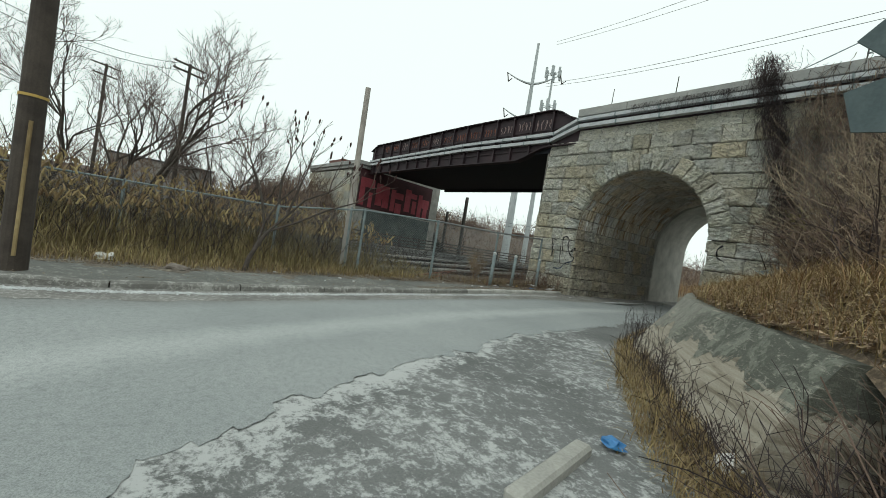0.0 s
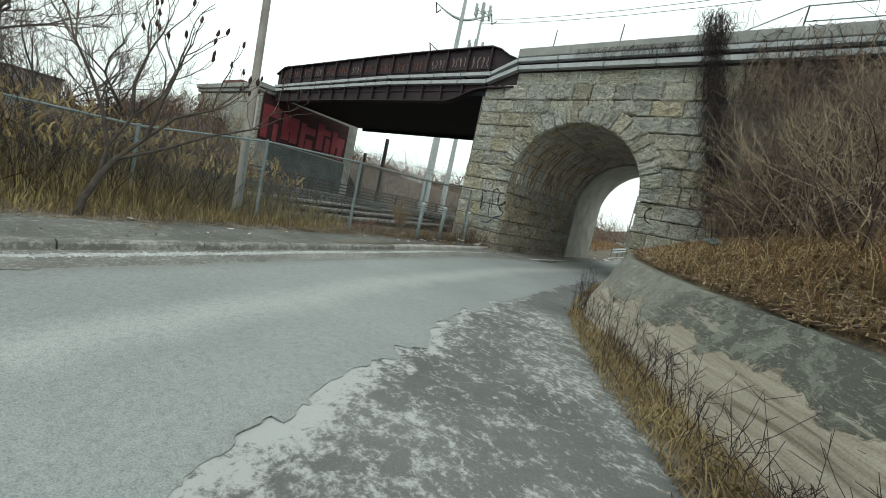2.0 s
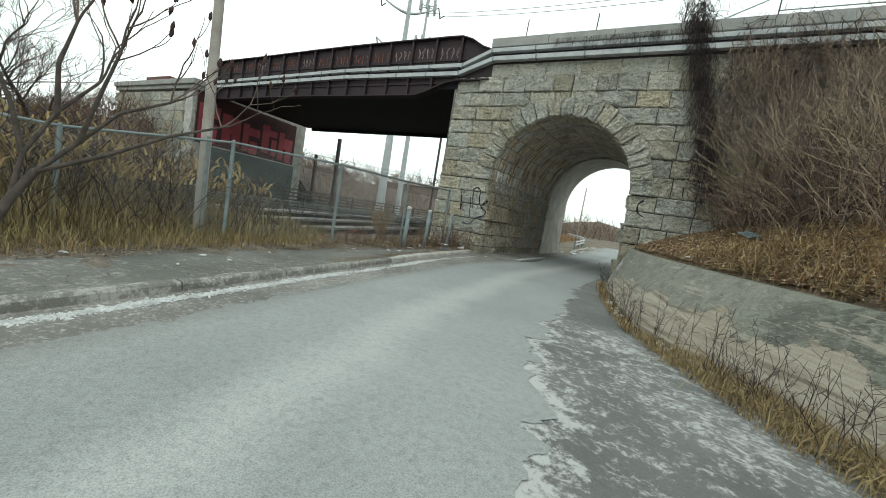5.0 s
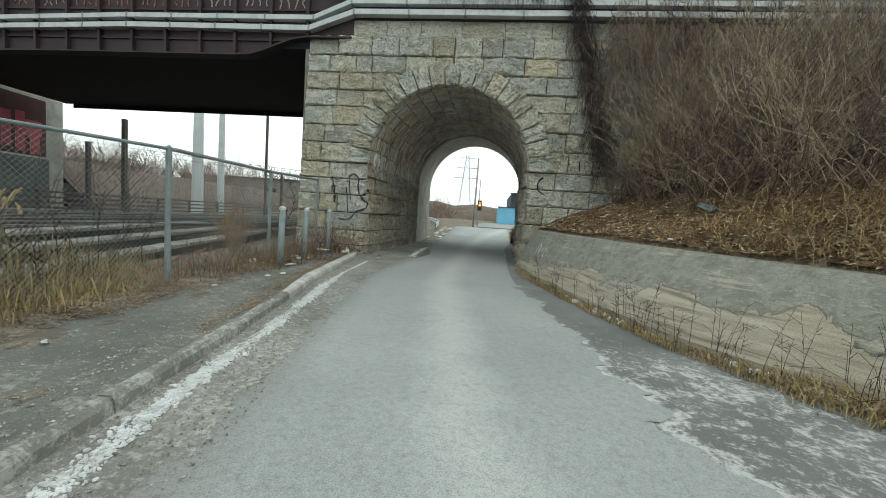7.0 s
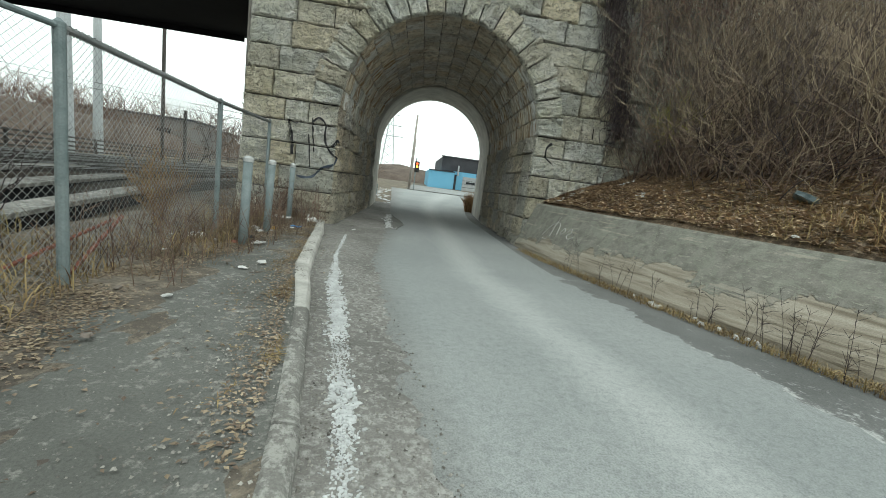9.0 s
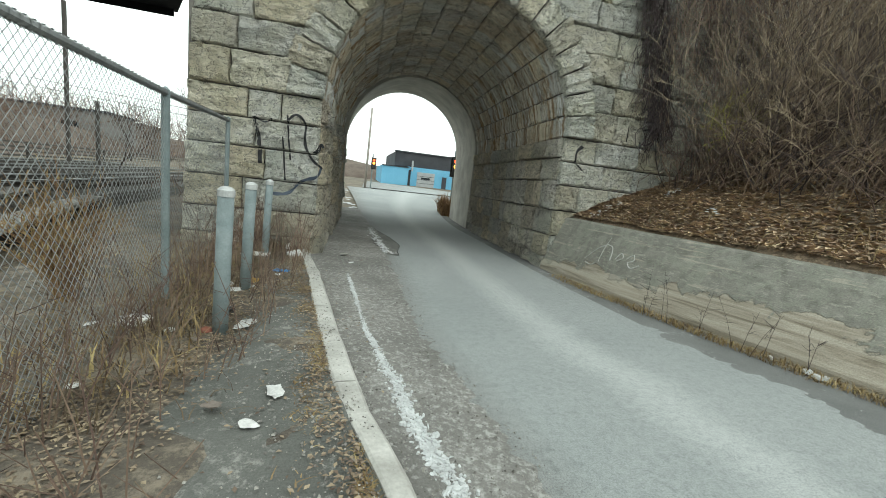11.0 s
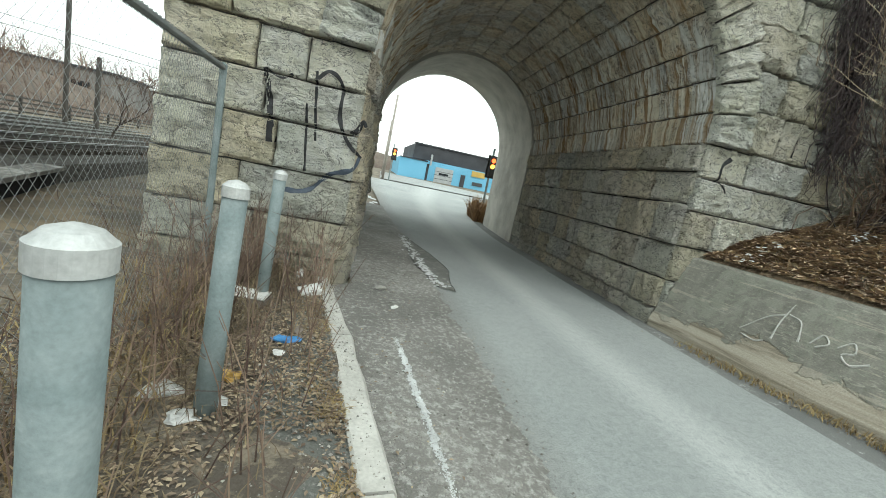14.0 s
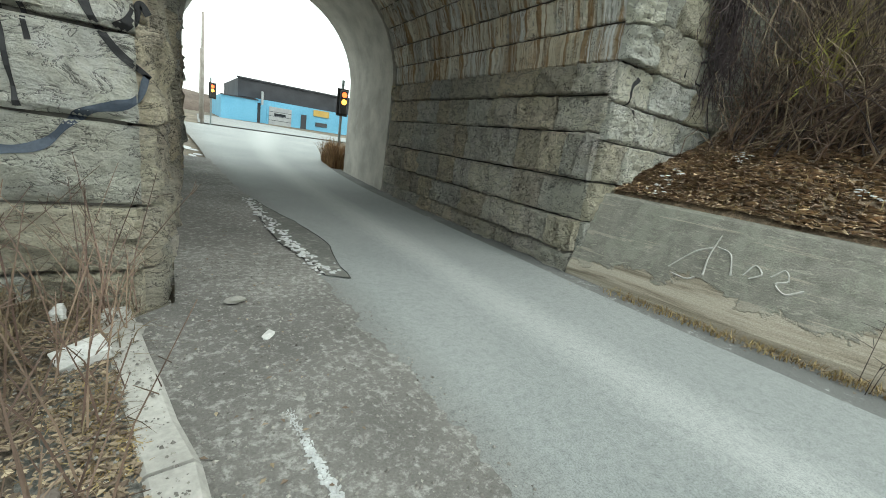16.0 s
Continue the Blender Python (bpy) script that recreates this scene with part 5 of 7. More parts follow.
# sign boards seen from behind
sg = thing("road_sign", (7.45, -12.33, -0.1), "dark grey-green back of two road sign boards on a post", "road sign")
bm = bmesh.new()
rod(bm, (0.25, 0.05, -0.45), (0.25, 0.05, 3.95), 0.035, sides=8)
part("post", bm, M["galv"], sg)
bm = bmesh.new()
box(bm, -0.32, 0.32, -0.012, 0.012, -0.32, 0.32, 0.0, pose(0.14, 0, 3.5, 0, 45, 0))
part("diamond_board", bm, M["sign_back"], sg)
V = [(x, y, z) for y in (-0.012, 0.012) for x, z in ((-0.26, 2.78), (0.75, 2.68), (0.75, 3.22), (0.0, 3.22), (-0.34, 3.1))]
obj("lower_board", V, [(0, 1, 2, 3, 4), (9, 8, 7, 6, 5)] + [(k, (k + 1) % 5 + 0, 5 + (k + 1) % 5, 5 + k) for k in range(5)], M["sign_back"], sg)

# ---------- beyond the tunnel ----------
bl = thing("blue_building", (0, 0, 0), "low sky-blue workshop with a charcoal upper storey", "building")
part("blue_wall", boxes((2.7, 7.2, 60, 75, -0.2, 3.9), (7.2, 34, 61, 80, -0.2, 4.15)), M["bluewall"], bl)
part("upper_storey", boxes((4.9, 34, 61.5, 80, 4.15, 6.5)), M["darkclad"], bl)
part("roof_edge", boxes((4.7, 34.2, 61.3, 61.5, 6.5, 6.7), (2.6, 7.3, 59.85, 60.0, 3.85, 4.0)), M["darkclad"], bl)
part("shutter_frame", boxes((8.6, 12.3, 60.93, 61.0, 0.9, 4.0)), M["bluewall"], bl)
shutter = part("shutter", boxes((8.9, 12.0, 60.86, 60.93, 0.9, 3.4)), M["doorgrey"], bl, "pale roller shutter")
for z in (1.5, 2.1, 2.7):
    part("shutter_rib", boxes((8.9, 12.0, 60.84, 60.86, z, z + 0.06)), M["darkclad"], shutter)
part("shutter_window", boxes((9.6, 11.2, 60.835, 60.85, 2.2, 2.55)), M["glass"], shutter)
part("door", boxes((13.4, 14.2, 60.9, 61.0, 0.9, 3.0)), M["darkclad"], bl, "dark entrance door")
part("narrow_door", boxes((7.35, 7.75, 60.9, 61.0, 0.9, 3.6)), M["darkclad"], bl)
part("signboard", boxes((15.2, 17.6, 60.85, 60.98, 3.1, 4.0)), M["signyellow"], bl, "ochre sign board")
part("low_window", boxes((15.6, 17.4, 60.9, 60.99, 1.6, 2.2)), M["glass"], bl)
bm = bmesh.new()
rod(bm, (7.9, 60.6, 3.4), (7.9, 60.6, 5.2), 0.16, sides=10)
part("flue", bm, M["doorgrey"], bl)
apron = tagged(obj("forecourt", [(-1, 36, gz(36) + 0.01), (40, 36, gz(36) + 0.01), (40, 61, gz(61) + 0.01), (0, 61, gz(61) + 0.01)], [(0, 1, 2, 3)], M["road"]), "pale asphalt forecourt before the workshop", "forecourt", kind="structure")
apron.data.uv_layers.new(name="across")


def traffic_light(x, y, h, side, label):
    th = thing("traffic_light", (x, y, gz(y)), label, "traffic light", "traffic lights at the tunnel end")
    bm = bmesh.new()
    rod(bm, (0, 0, -0.2), (0, 0, h + 0.5), 0.06, sides=10)
    part("post", bm, M["galv"], th)
    bm = bmesh.new()
    box(bm, -0.17 + side, 0.17 + side, -0.28, -0.06, h - 1.0, h + 0.05, 0.03)
    box(bm, -0.26 + side, 0.26 + side, -0.07, -0.05, h - 1.08, h + 0.13)
    housing = part("housing", bm, M["signalbody"], th)
    for k, mt in enumerate(("redlamp", "amberlamp", "signalbody")):
        bm = bmesh.new()
        rod(bm, (side, -0.27, h - 0.15 - 0.31 * k), (side, -0.3, h - 0.15 - 0.31 * k), 0.12, sides=14)
        part("lens", bm, M[mt], housing)
    return th


traffic_light(3.8, 15.3, 3.25, 0.0, "black traffic light with lit red lamps on a post")
traffic_light(-0.15, 35.1, 3.1, 0.12, "black traffic light with a lit lamp on a slim post")
for x, y, h, r in ((-0.7, 36.3, 8.4, 0.13), (-0.5, 44.0, 6.5, 0.08), (-9, 48, 8, 0.12)):
    th = thing("lamp_pole", (x, y, gz(y)), "plain grey wooden pole beyond the tunnel", "pole", "poles beyond the tunnel")
    bm = bmesh.new()
    rod(bm, (0, 0, -0.3), (0.1, 0, h), r, r * 0.75, sides=10)
    part("shaft", bm, M["pole"], th, smooth=True)
gr = thing("guard_rail", (0, 0, 0), "low pale steel guard rail at the road bend", "guard rail")
for z in (0.35, 0.6):
    Vt, Ft = tubes([([(-3.2, 20, z + gz(20)), (-4.0, 28, z + gz(28)), (-6.5, 40, z + gz(40)), (-12, 55, z + gz(55))], 0.09, 0.09)], 4)
    obj("beam", Vt, Ft, M["duct"], gr)
for f in range(9):
    y = 20 + f * 3.2
    x = at_y([(-3.2, 20), (-4.0, 28), (-6.5, 40), (-12, 55)], y)
    part("rail_post", boxes((x - 0.05, x + 0.05, y - 0.05, y + 0.05, gz(y) - 0.2, gz(y) + 0.7)), M["galv"], gr)
lt = thing("lattice_tower", (-9.5, 150, 0), "distant lattice power tower", "pylon")
bm = bmesh.new()
for sx, sy in ((-1, -1), (1, -1), (1, 1), (-1, 1)):
    rod(bm, (sx * 3, sy * 3, 0), (sx * 0.5, sy * 0.5, 27), 0.14, sides=4)
for k in range(9):
    z, w = 3 * k, 3 - 2.5 * k / 9
    rod(bm, (-w, -w, z), (w - 0.2, -w, z + 3), 0.09, sides=4)
    rod(bm, (w, -w, z), (-w + 0.2, -w, z + 3), 0.09, sides=4)
for z, w in ((18, 5), (22, 4), (26, 3)):
    rod(bm, (-w, 0, z), (w, 0, z), 0.14, sides=4)
part("frame", bm, M["pylon"], lt)
# far roofs and scrub along the horizon
rng = random.Random(40)
for x, y, w, d_, h in ((-56, 34, 16, 8, 5.2), (-46, 60, 22, 8, 6.0), (-55, 88, 24, 8, 6.6), (-75, 22, 16, 14, 7.2), (-10, 120, 40, 10, 3.5), (-80, -12, 12, 14, 7)):
    fb = thing("far_building", (x, y, 0), "distant low grey flat-roofed building", "building", "far buildings")
    part("wall", boxes((-w / 2, w / 2, -d_ / 2, d_ / 2, -0.5, h)), M["farbldg"], fb)
    part("roof", boxes((-w / 2 - 0.3, w / 2 + 0.3, -d_ / 2 - 0.3, d_ / 2 + 0.3, h, h + 0.3)), M["darkclad"], fb)
    for k in range(int(w / 4)):
        part("window", boxes((-w / 2 + 1 + 4 * k, -w / 2 + 3 + 4 * k, -d_ / 2 - 0.06, -d_ / 2 + 0.1, h * 0.45, h * 0.75)), M["glass"], fb)


from mathutils.bvhtree import BVHTree


# ---------- plants ----------
def grow(rng, p, d, length, r, depth, out, wiggle=0.22, split=(2, 3), shrink=0.68, rise=0.12, tips=None):
    """Bare branches: wavering tapered limbs that fork again and again."""
    k = 4 if depth > 1 else 3
    pts = [tuple(p)]
    q, dd = Vector(p), Vector(d).normalized()
    for i in range(k):
        dd = (dd + Vector((rng.gauss(0, wiggle), rng.gauss(0, wiggle), rng.gauss(0, wiggle * 0.7) + rise))).normalized()
        q = q + dd * (length / k)
        pts.append(tuple(q))
    out.append((pts, r, r * 0.62))
    if depth == 0:
        if tips is not None:
            tips.append((tuple(q), tuple(dd)))
        return
    for j in range(rng.randint(*split)):
        at = rng.randint(2, k) if j else k
        axis = Vector((rng.gauss(0, 1), rng.gauss(0, 1), rng.gauss(0, 0.5)))
        nd = (dd + axis.normalized() * rng.uniform(0.4, 0.9)).normalized()
        grow(rng, pts[at], nd, length * shrink * rng.uniform(0.7, 1.15), r * 0.6, depth - 1, out, wiggle, split, shrink, rise, tips)


def bare_tree(at, height, seed, lean=(0, 0, 1), label="", depth=5, r=None, split=(2, 4)):
    rng = random.Random(seed)
    th = thing("bare_tree", at, label or "leafless grey-brown tree with fine twigs", "tree", "bare trees")
    out = []
    r = r or height * 0.011
    grow(rng, (0, 0, -0.2), lean, height * 0.34, r, depth, out, 0.15, split, 0.72, 0.07)
    trunk = [o for o in out if o[1] > r * 0.3]
    twigs = [o for o in out if o[1] <= r * 0.3]
    Vt, Ft = tubes(trunk, 7)
    obj("trunk", Vt, Ft, M["bark"], th, smooth=True)
    Vt, Ft = tubes([(p, max(a, 0.005), max(b, 0.0035)) for p, a, b in twigs], 3)
    obj("crown", Vt, Ft, M["twig"], th)
    return th


bare_tree((-8.6, -16.5, -0.15), 8.5, 3, (0.1, 0.1, 1), "leafless dark forked tree behind the fence", 6, 0.085)
bare_tree((-8.0, -20.0, -0.15), 10, 5, (0.1, -0.1, 1), "leafless dark tree with many fine twigs", 6, 0.09)
bare_tree((-11.2, -18.6, -0.1), 8.5, 31, (0.1, 0.0, 1), "", 6, 0.07)
bare_tree((-10.2, -14.3, -0.1), 6.5, 32, (0.0, 0.1, 1), "", 6, 0.05)
bare_tree((-14.5, -21.5, -0.1), 9.5, 33, (0.1, 0.0, 1), "", 6, 0.08)
bare_tree((-17, -13.5, 0), 6.5, 34, (0.0, 0.1, 1), "", 6, 0.05)
bare_tree((-13, -12.5, 0), 7.5, 8, (0.0, 0.15, 1), "", 5)
bare_tree((-17, -17, 0), 9, 9, (0.1, 0.0, 1), "", 6)
bare_tree((-20, -11, 0), 8, 12, (-0.1, 0.1, 1), "", 6)
bare_tree((-26, -18, 0), 11, 13, (0, 0, 1), "", 6)
bare_tree((-30, -9, 0), 9, 14, (0, 0, 1), "", 5)
bare_tree((-36, -14, 0), 12, 15, (0, 0, 1), "", 6)
bare_tree((-24.5, 12.5, 0), 5.5, 22, (0.1, -0.2, 1), "small leafless tree beside the far abutment", 6, 0.05)
bare_tree((-14.5, 16.5, 0), 5.0, 24, (0.1, -0.2, 1), "small leafless tree beside the tracks", 6, 0.05)
bare_tree((-8.8, 12.5, 0), 6.0, 25, (0.1, 0, 1), "small leafless tree behind the pier", 6, 0.05)


def sumac():
    rng = random.Random(77)
    th = thing("sumac_tree", pose(-2.6, -14.2, -0.15) @ Matrix.Scale(0.8, 4), "leaning leafless sumac with dark upright seed heads", "tree")
    stem = [(0, 0, -0.2), (0.0, 0.12, 0.45), (0.02, 0.32, 0.95), (0.0, 0.55, 1.35)]
    big = [(stem, 0.085, 0.06)]
    arms = [[(0.0, 0.3, 0.9), (-0.05, 0.42, 1.6), (0, 0.75, 2.3), (0.1, 1.2, 2.9)],
            [(0.0, 0.55, 1.35), (0.1, 1.0, 1.9), (0.1, 1.5, 2.5), (0.2, 2.2, 2.9)],
            [(0.0, 0.55, 1.35), (0.2, 1.3, 1.75), (0.3, 2.2, 2.3), (0.3, 3.1, 2.7)],
            [(-0.05, 0.42, 1.6), (-0.2, 0.3, 2.3), (-0.3, 0.1, 2.9), (-0.3, -0.2, 3.5)],
            [(0, 0.75, 2.3), (0.1, 0.7, 3.0), (0.0, 0.9, 3.7)], [(0.1, 1.0, 1.9), (0.4, 1.1, 2.6), (0.5, 1.3, 3.4)]]
    small, tips = [], []
    for a in arms:
        big.append((a, 0.042, 0.022))
        e, d_ = Vector(a[-1]), Vector(a[-1]) - Vector(a[-2])
        for k in range(3):
            nd = d_.normalized() + Vector((rng.gauss(0, 0.35), rng.gauss(0, 0.45), 0.35))
            grow(rng, e, nd, 0.75, 0.02, 2, small, 0.12, (2, 2), 0.75, 0.12, tips)
    Vt, Ft = tubes(big, 8)
    obj("trunk", Vt, Ft, M["bark"], th, smooth=True)
    Vt, Ft = tubes(small, 4)
    obj("crown", Vt, Ft, M["twig"], th)
    for p, d_ in tips:
        if rng.random() < 0.62:
            bm = bmesh.new()
            bmesh.ops.create_icosphere(bm, subdivisions=2, radius=0.032)
            for v in bm.verts:
                v.co *= 1 + rng.uniform(-0.2, 0.2)
                v.co.z *= 2.7
                if v.co.z > 0:
                    v.co.x *= 1 - v.co.z * 4
                    v.co.y *= 1 - v.co.z * 4
            q = Vector((d_[0] * 0.4, d_[1] * 0.4, 1)).to_track_quat('Z', 'Y').to_matrix().to_4x4()
            bmesh.ops.transform(bm, matrix=Matrix.Translation(Vector(p) + Vector((0, 0, 0.08))) @ q, verts=bm.verts)
            part("seed_head", bm, M["seed"], th)


sumac()


def stuff(name, VF, mt, label, cat):
    return tagged(obj(name, VF[0], VF[1], M[mt]), label, cat, kind="stuff")


# tall reeds and dead weeds behind the footpath
rng = random.Random(51)
roots, hs = [], []
for i in range(17000):
    y = rng.uniform(-27, -5.6)
    k = at_y(KERB, y)
    d_ = 2.3 + abs(rng.gauss(0, 2.4)) + 1.4 * smooth01(-8.5, -5.5, y)
    x = k - d_
    if x < -17 or (y > -8 and x < -6.0) or x < -6.4 - 2.6 * smooth01(-9, -14, y) - 2.5 * smooth01(-14, -22, y):
        continue
    roots.append((x, y, gz(y) + 0.1))
    hs.append((0.35 + 0.95 * smooth01(2.4, 5.0, d_) + 0.5 * smooth01(4, 6, d_)) * rng.uniform(0.5, 1.25) * (0.45 + 0.55 * smooth01(-6, -9, y)))
stuff("tall_dry_reeds", blades(roots, 0.6, hs, 0.0075, rng), "reed", "tall dry tan reeds and weeds along the fence", "dry grass")
plumes = []
for (x, y, z), h in zip(roots, hs):
    if h > 1.05 and rng.random() < 0.5:
        a = rng.uniform(0, 6.28)
        t = z + h * 0.95
        plumes.append(([(x, y, t - 0.02), (x + 0.05 * math.cos(a), y + 0.05 * math.sin(a), t + 0.09), (x + 0.13 * math.cos(a), y + 0.13 * math.sin(a), t + 0.14)], 0.03, 0.008))
stuff("reed_plumes", tubes(plumes, 5), "straw", "fluffy pale reed plumes", "dry grass")
roots, hs = [], []
for i in range(8000):
    y = rng.uniform(-27, -1.0)
    k = at_y(KERB, y)
    x = k - 1.25 - abs(rng.gauss(0, 0.9)) - (0.7 if y < -6 else 0)
    roots.append((x, y, gz(y) + 0.1))
    hs.append(rng.uniform(0.08, 0.38))
stuff("low_dry_grass", blades(roots, 1.1, hs, 0.006, rng), "straw", "low dry straw-coloured grass tufts on the verge", "dry grass")
under = []
for i in range(700):
    y = rng.uniform(-26, -6.5)
    x = at_y(KERB, y) - 3.0 - abs(rng.gauss(0, 2.2))
    if x < -6.4 - 2.6 * smooth01(-9, -14, y) - 2.5 * smooth01(-14, -22, y):
        continue
    grow(rng, (x, y, gz(y) + 0.05), Vector((rng.gauss(0, 0.4), rng.gauss(0, 0.4), 1)), rng.uniform(0.5, 1.5), 0.009, 1, under, 0.2, (2, 3), 0.7, 0.05)
stuff("verge_brush", tubes([(p, max(a, 0.004), max(b, 0.003)) for p, a, b in under], 3), "darkvine", "dark leafless brush among the reeds", "brush")
hedge = []
rng2 = random.Random(52)
for i in range(430):
    y = rng2.uniform(-25, -11.2)
    x = -5.9 - 0.09 * (-11 - y) - abs(rng2.gauss(0, 1.3))
    grow(rng2, (x, y, gz(y)), Vector((rng2.gauss(0, 0.35), rng2.gauss(0, 0.35), 1)), rng2.uniform(0.7, 1.5), 0.012, 2, hedge, 0.2, (2, 3), 0.72, 0.04)
stuff("fence_brush", tubes([(p, max(a, 0.006), max(b, 0.004)) for p, a, b in hedge], 3), "darkvine", "dark leafless thicket behind the low fence", "brush")
# bent red-brown weeds by the bollards and the pier
stems = []
for i in range(470):
    y = -0.25 - 7.2 * rng.random() ** 1.5
    x = -3.75 - abs(rng.gauss(0, 0.45)) if rng.random() < 0.8 else rng.uniform(-3.5, -3.0)
    h = rng.uniform(0.3, 1.15) * (1.0 if y > -3 else 0.8)
    dx, dy = rng.gauss(0, 0.25) * h, rng.gauss(0, 0.25) * h
    z = gz(y) + 0.08
    stems.append(([(x, y, z), (x + dx * 0.3, y + dy * 0.3, z + h * 0.45), (x + dx, y + dy, z + h)], 0.006, 0.002))
    for s in range(3):
        f = rng.uniform(0.4, 0.95)
        bx, by, bz = x + dx * f, y + dy * f, z + h * f
        stems.append(([(bx, by, bz), (bx + rng.gauss(0, 0.1), by + rng.gauss(0, 0.1), bz + rng.uniform(0.02, 0.16))], 0.003, 0.0015))
stuff("dead_weed_stems", tubes(stems, 3), "vine", "thin reddish-brown dead weed stems", "weeds")

roots, hs = [], []
for i in range(3000):
    y = -0.2 - 6.2 * rng.random() ** 1.7
    x = -3.55 - abs(rng.gauss(0, 0.55)) if rng.random() < 0.8 else -3.0 - 0.5 * rng.random()
    roots.append((x, y, gz(y) + 0.1))
    hs.append(rng.uniform(0.06, 0.5) * (0.5 if x > -3.5 else 1.0))
stuff("pier_foot_grass", blades(roots, 1.5, hs, 0.004, rng), "darkgrass", "matted brown dead grass at the foot of the pier", "dry grass")

# feathery golden shrub against the fence
rng = random.Random(58)
shrub = thing("golden_shrub", (-5.05, -4.1, gz(-4) + 0.08), "feathery golden dead shrub behind the fence", "shrub")
twigs, roots, hs = [], [], []
for i in range(60):
    a, rr_ = rng.uniform(0, 6.28), rng.uniform(0.02, 0.16)
    grow(rng, (rr_ * math.cos(a) * 0.5, rr_ * math.sin(a) * 0.5, 0), Vector((math.cos(a) * 0.18, math.sin(a) * 0.18, 1)), rng.uniform(0.35, 0.75), 0.004, 2, twigs, 0.12, (2, 3), 0.62, 0.1)
for p, a, b in twigs:
    for q in p[1:]:
        roots.append(q)
        hs.append(rng.uniform(0.05, 0.13))
Vt, Ft = tubes([(p, 0.004, 0.002) for p, a, b in twigs], 3)
obj("stem", Vt, Ft, M["rustgrass"], shrub)
Vt, Ft = blades(roots, 1.2, hs, 0.004, rng)
obj("foliage", Vt, Ft, M["straw"], shrub)

# weeds at the foot of the retaining wall
roots, hs, stems = [], [], []
for i in range(6500):
    y = -0.8 - 14.0 * rng.random() ** 0.8
    x = at_y(WALL_FOOT, y) - rng.uniform(-0.02, 0.28 + 0.45 * smooth01(-7, -11, y))
    roots.append((x, y, gz(y) + 0.0))
    hs.append(rng.uniform(0.04, 0.16 + 0.2 * smooth01(-7, -11, y)))
stuff("wall_foot_grass", blades(roots, 1.3, hs, 0.005, rng), "straw", "matted straw grass at the foot of the wall", "dry grass")
for i in range(150):
    y = -3.0 - 12 * rng.random() ** 0.7
    x = at_y(WALL_FOOT, y) - rng.uniform(0.0, 0.35)
    h = rng.uniform(0.25, 0.85)
    z = gz(y)
    dx, dy = rng.gauss(0, 0.16) * h, rng.gauss(0, 0.16) * h
    stems.append(([(x, y, z), (x + dx * 0.4, y + dy * 0.4, z + h * 0.5), (x + dx, y + dy, z + h)], 0.004, 0.0015))
    for s in range(5):
        f = rng.uniform(0.35, 0.98)
        bx, by, bz = x + dx * f, y + dy * f, z + h * f
        stems.append(([(bx, by, bz), (bx + rng.gauss(0, 0.07), by + rng.gauss(0, 0.07), bz + rng.uniform(0.02, 0.1))], 0.003, 0.002))
stuff("wall_foot_weeds", tubes(stems, 3), "darkvine", "dark dead weeds standing before the wall", "weeds")

# dry growth round the end of the retaining wall
stems, pale, roots, hs = [], [], [], []
for i in range(900):
    x, y = rng.uniform(7.45, 10.6), rng.uniform(-14.6, -11.6)
    if y > -11.7 - 0.95 * (x - 7.45) and x < 8.0:
        y -= 0.5
    if math.hypot(x - 7.7, y + 16.6) < 2.2:
        continue
    z, h = gz(y) - 0.05, rng.uniform(0.4, 1.5)
    (stems if rng.random() < 0.4 else pale).append(None)
    tgt = stems if stems and stems[-1] is None else pale
    tgt.pop()
    grow(rng, (x, y, z), Vector((rng.gauss(-0.1, 0.4), rng.gauss(0, 0.4), 1)), h * 0.6, 0.007, 1, tgt, 0.25, (2, 3), 0.75, 0.0)
for i in range(5000):
    y = -9.0 - 6.0 * rng.random()
    x = at_y(WALL_FOOT, y) - abs(rng.gauss(0, 0.3)) + 0.1
    roots.append((x, y, gz(y) - 0.02))
    hs.append(rng.uniform(0.08, 0.42))
for i in range(110):
    y = -9.5 - 4.5 * rng.random()
    x = at_y(WALL_FOOT, y) - rng.uniform(-0.05, 0.55)
    grow(rng, (x, y, gz(y) - 0.02), Vector((rng.gauss(-0.15, 0.35), rng.gauss(0, 0.35), 1)), rng.uniform(0.2, 0.55), 0.0035, 1, stems, 0.25, (2, 3), 0.75, 0.0)
stuff("wall_end_brush", tubes([(p, max(a, 0.003), max(b, 0.002)) for p, a, b in stems], 3), "darkvine", "dark tangled brush at the end of the wall", "brush")
stuff("wall_end_stems", tubes([(p, max(a, 0.004), max(b, 0.0025)) for p, a, b in pale], 3), "vine", "brown dead stems at the end of the wall", "brush")
stuff("shoulder_grass", blades(roots, 1.4, hs, 0.005, rng), "straw", "rusty dry grass between shoulder and wall", "dry grass")
# straw caught along the kerb
roots, hs = [], []
for i in range(9000):
    y = -9.0 * rng.random() - 0.4
    x = at_y(KERB, y) - 0.18 - abs(rng.gauss(0, 0.16))
    if noise.noise((x * 5, y * 2.3, 8)) < 0.0 + 0.3 * rng.random():
        continue
    roots.append((x, y, gz(y) + 0.135))
    hs.append(rng.uniform(0.01, 0.045))
stuff("kerb_straw", blades(roots, 3.5, hs, 0.004, rng), "straw", "flattened straw caught behind the kerb", "dry grass")

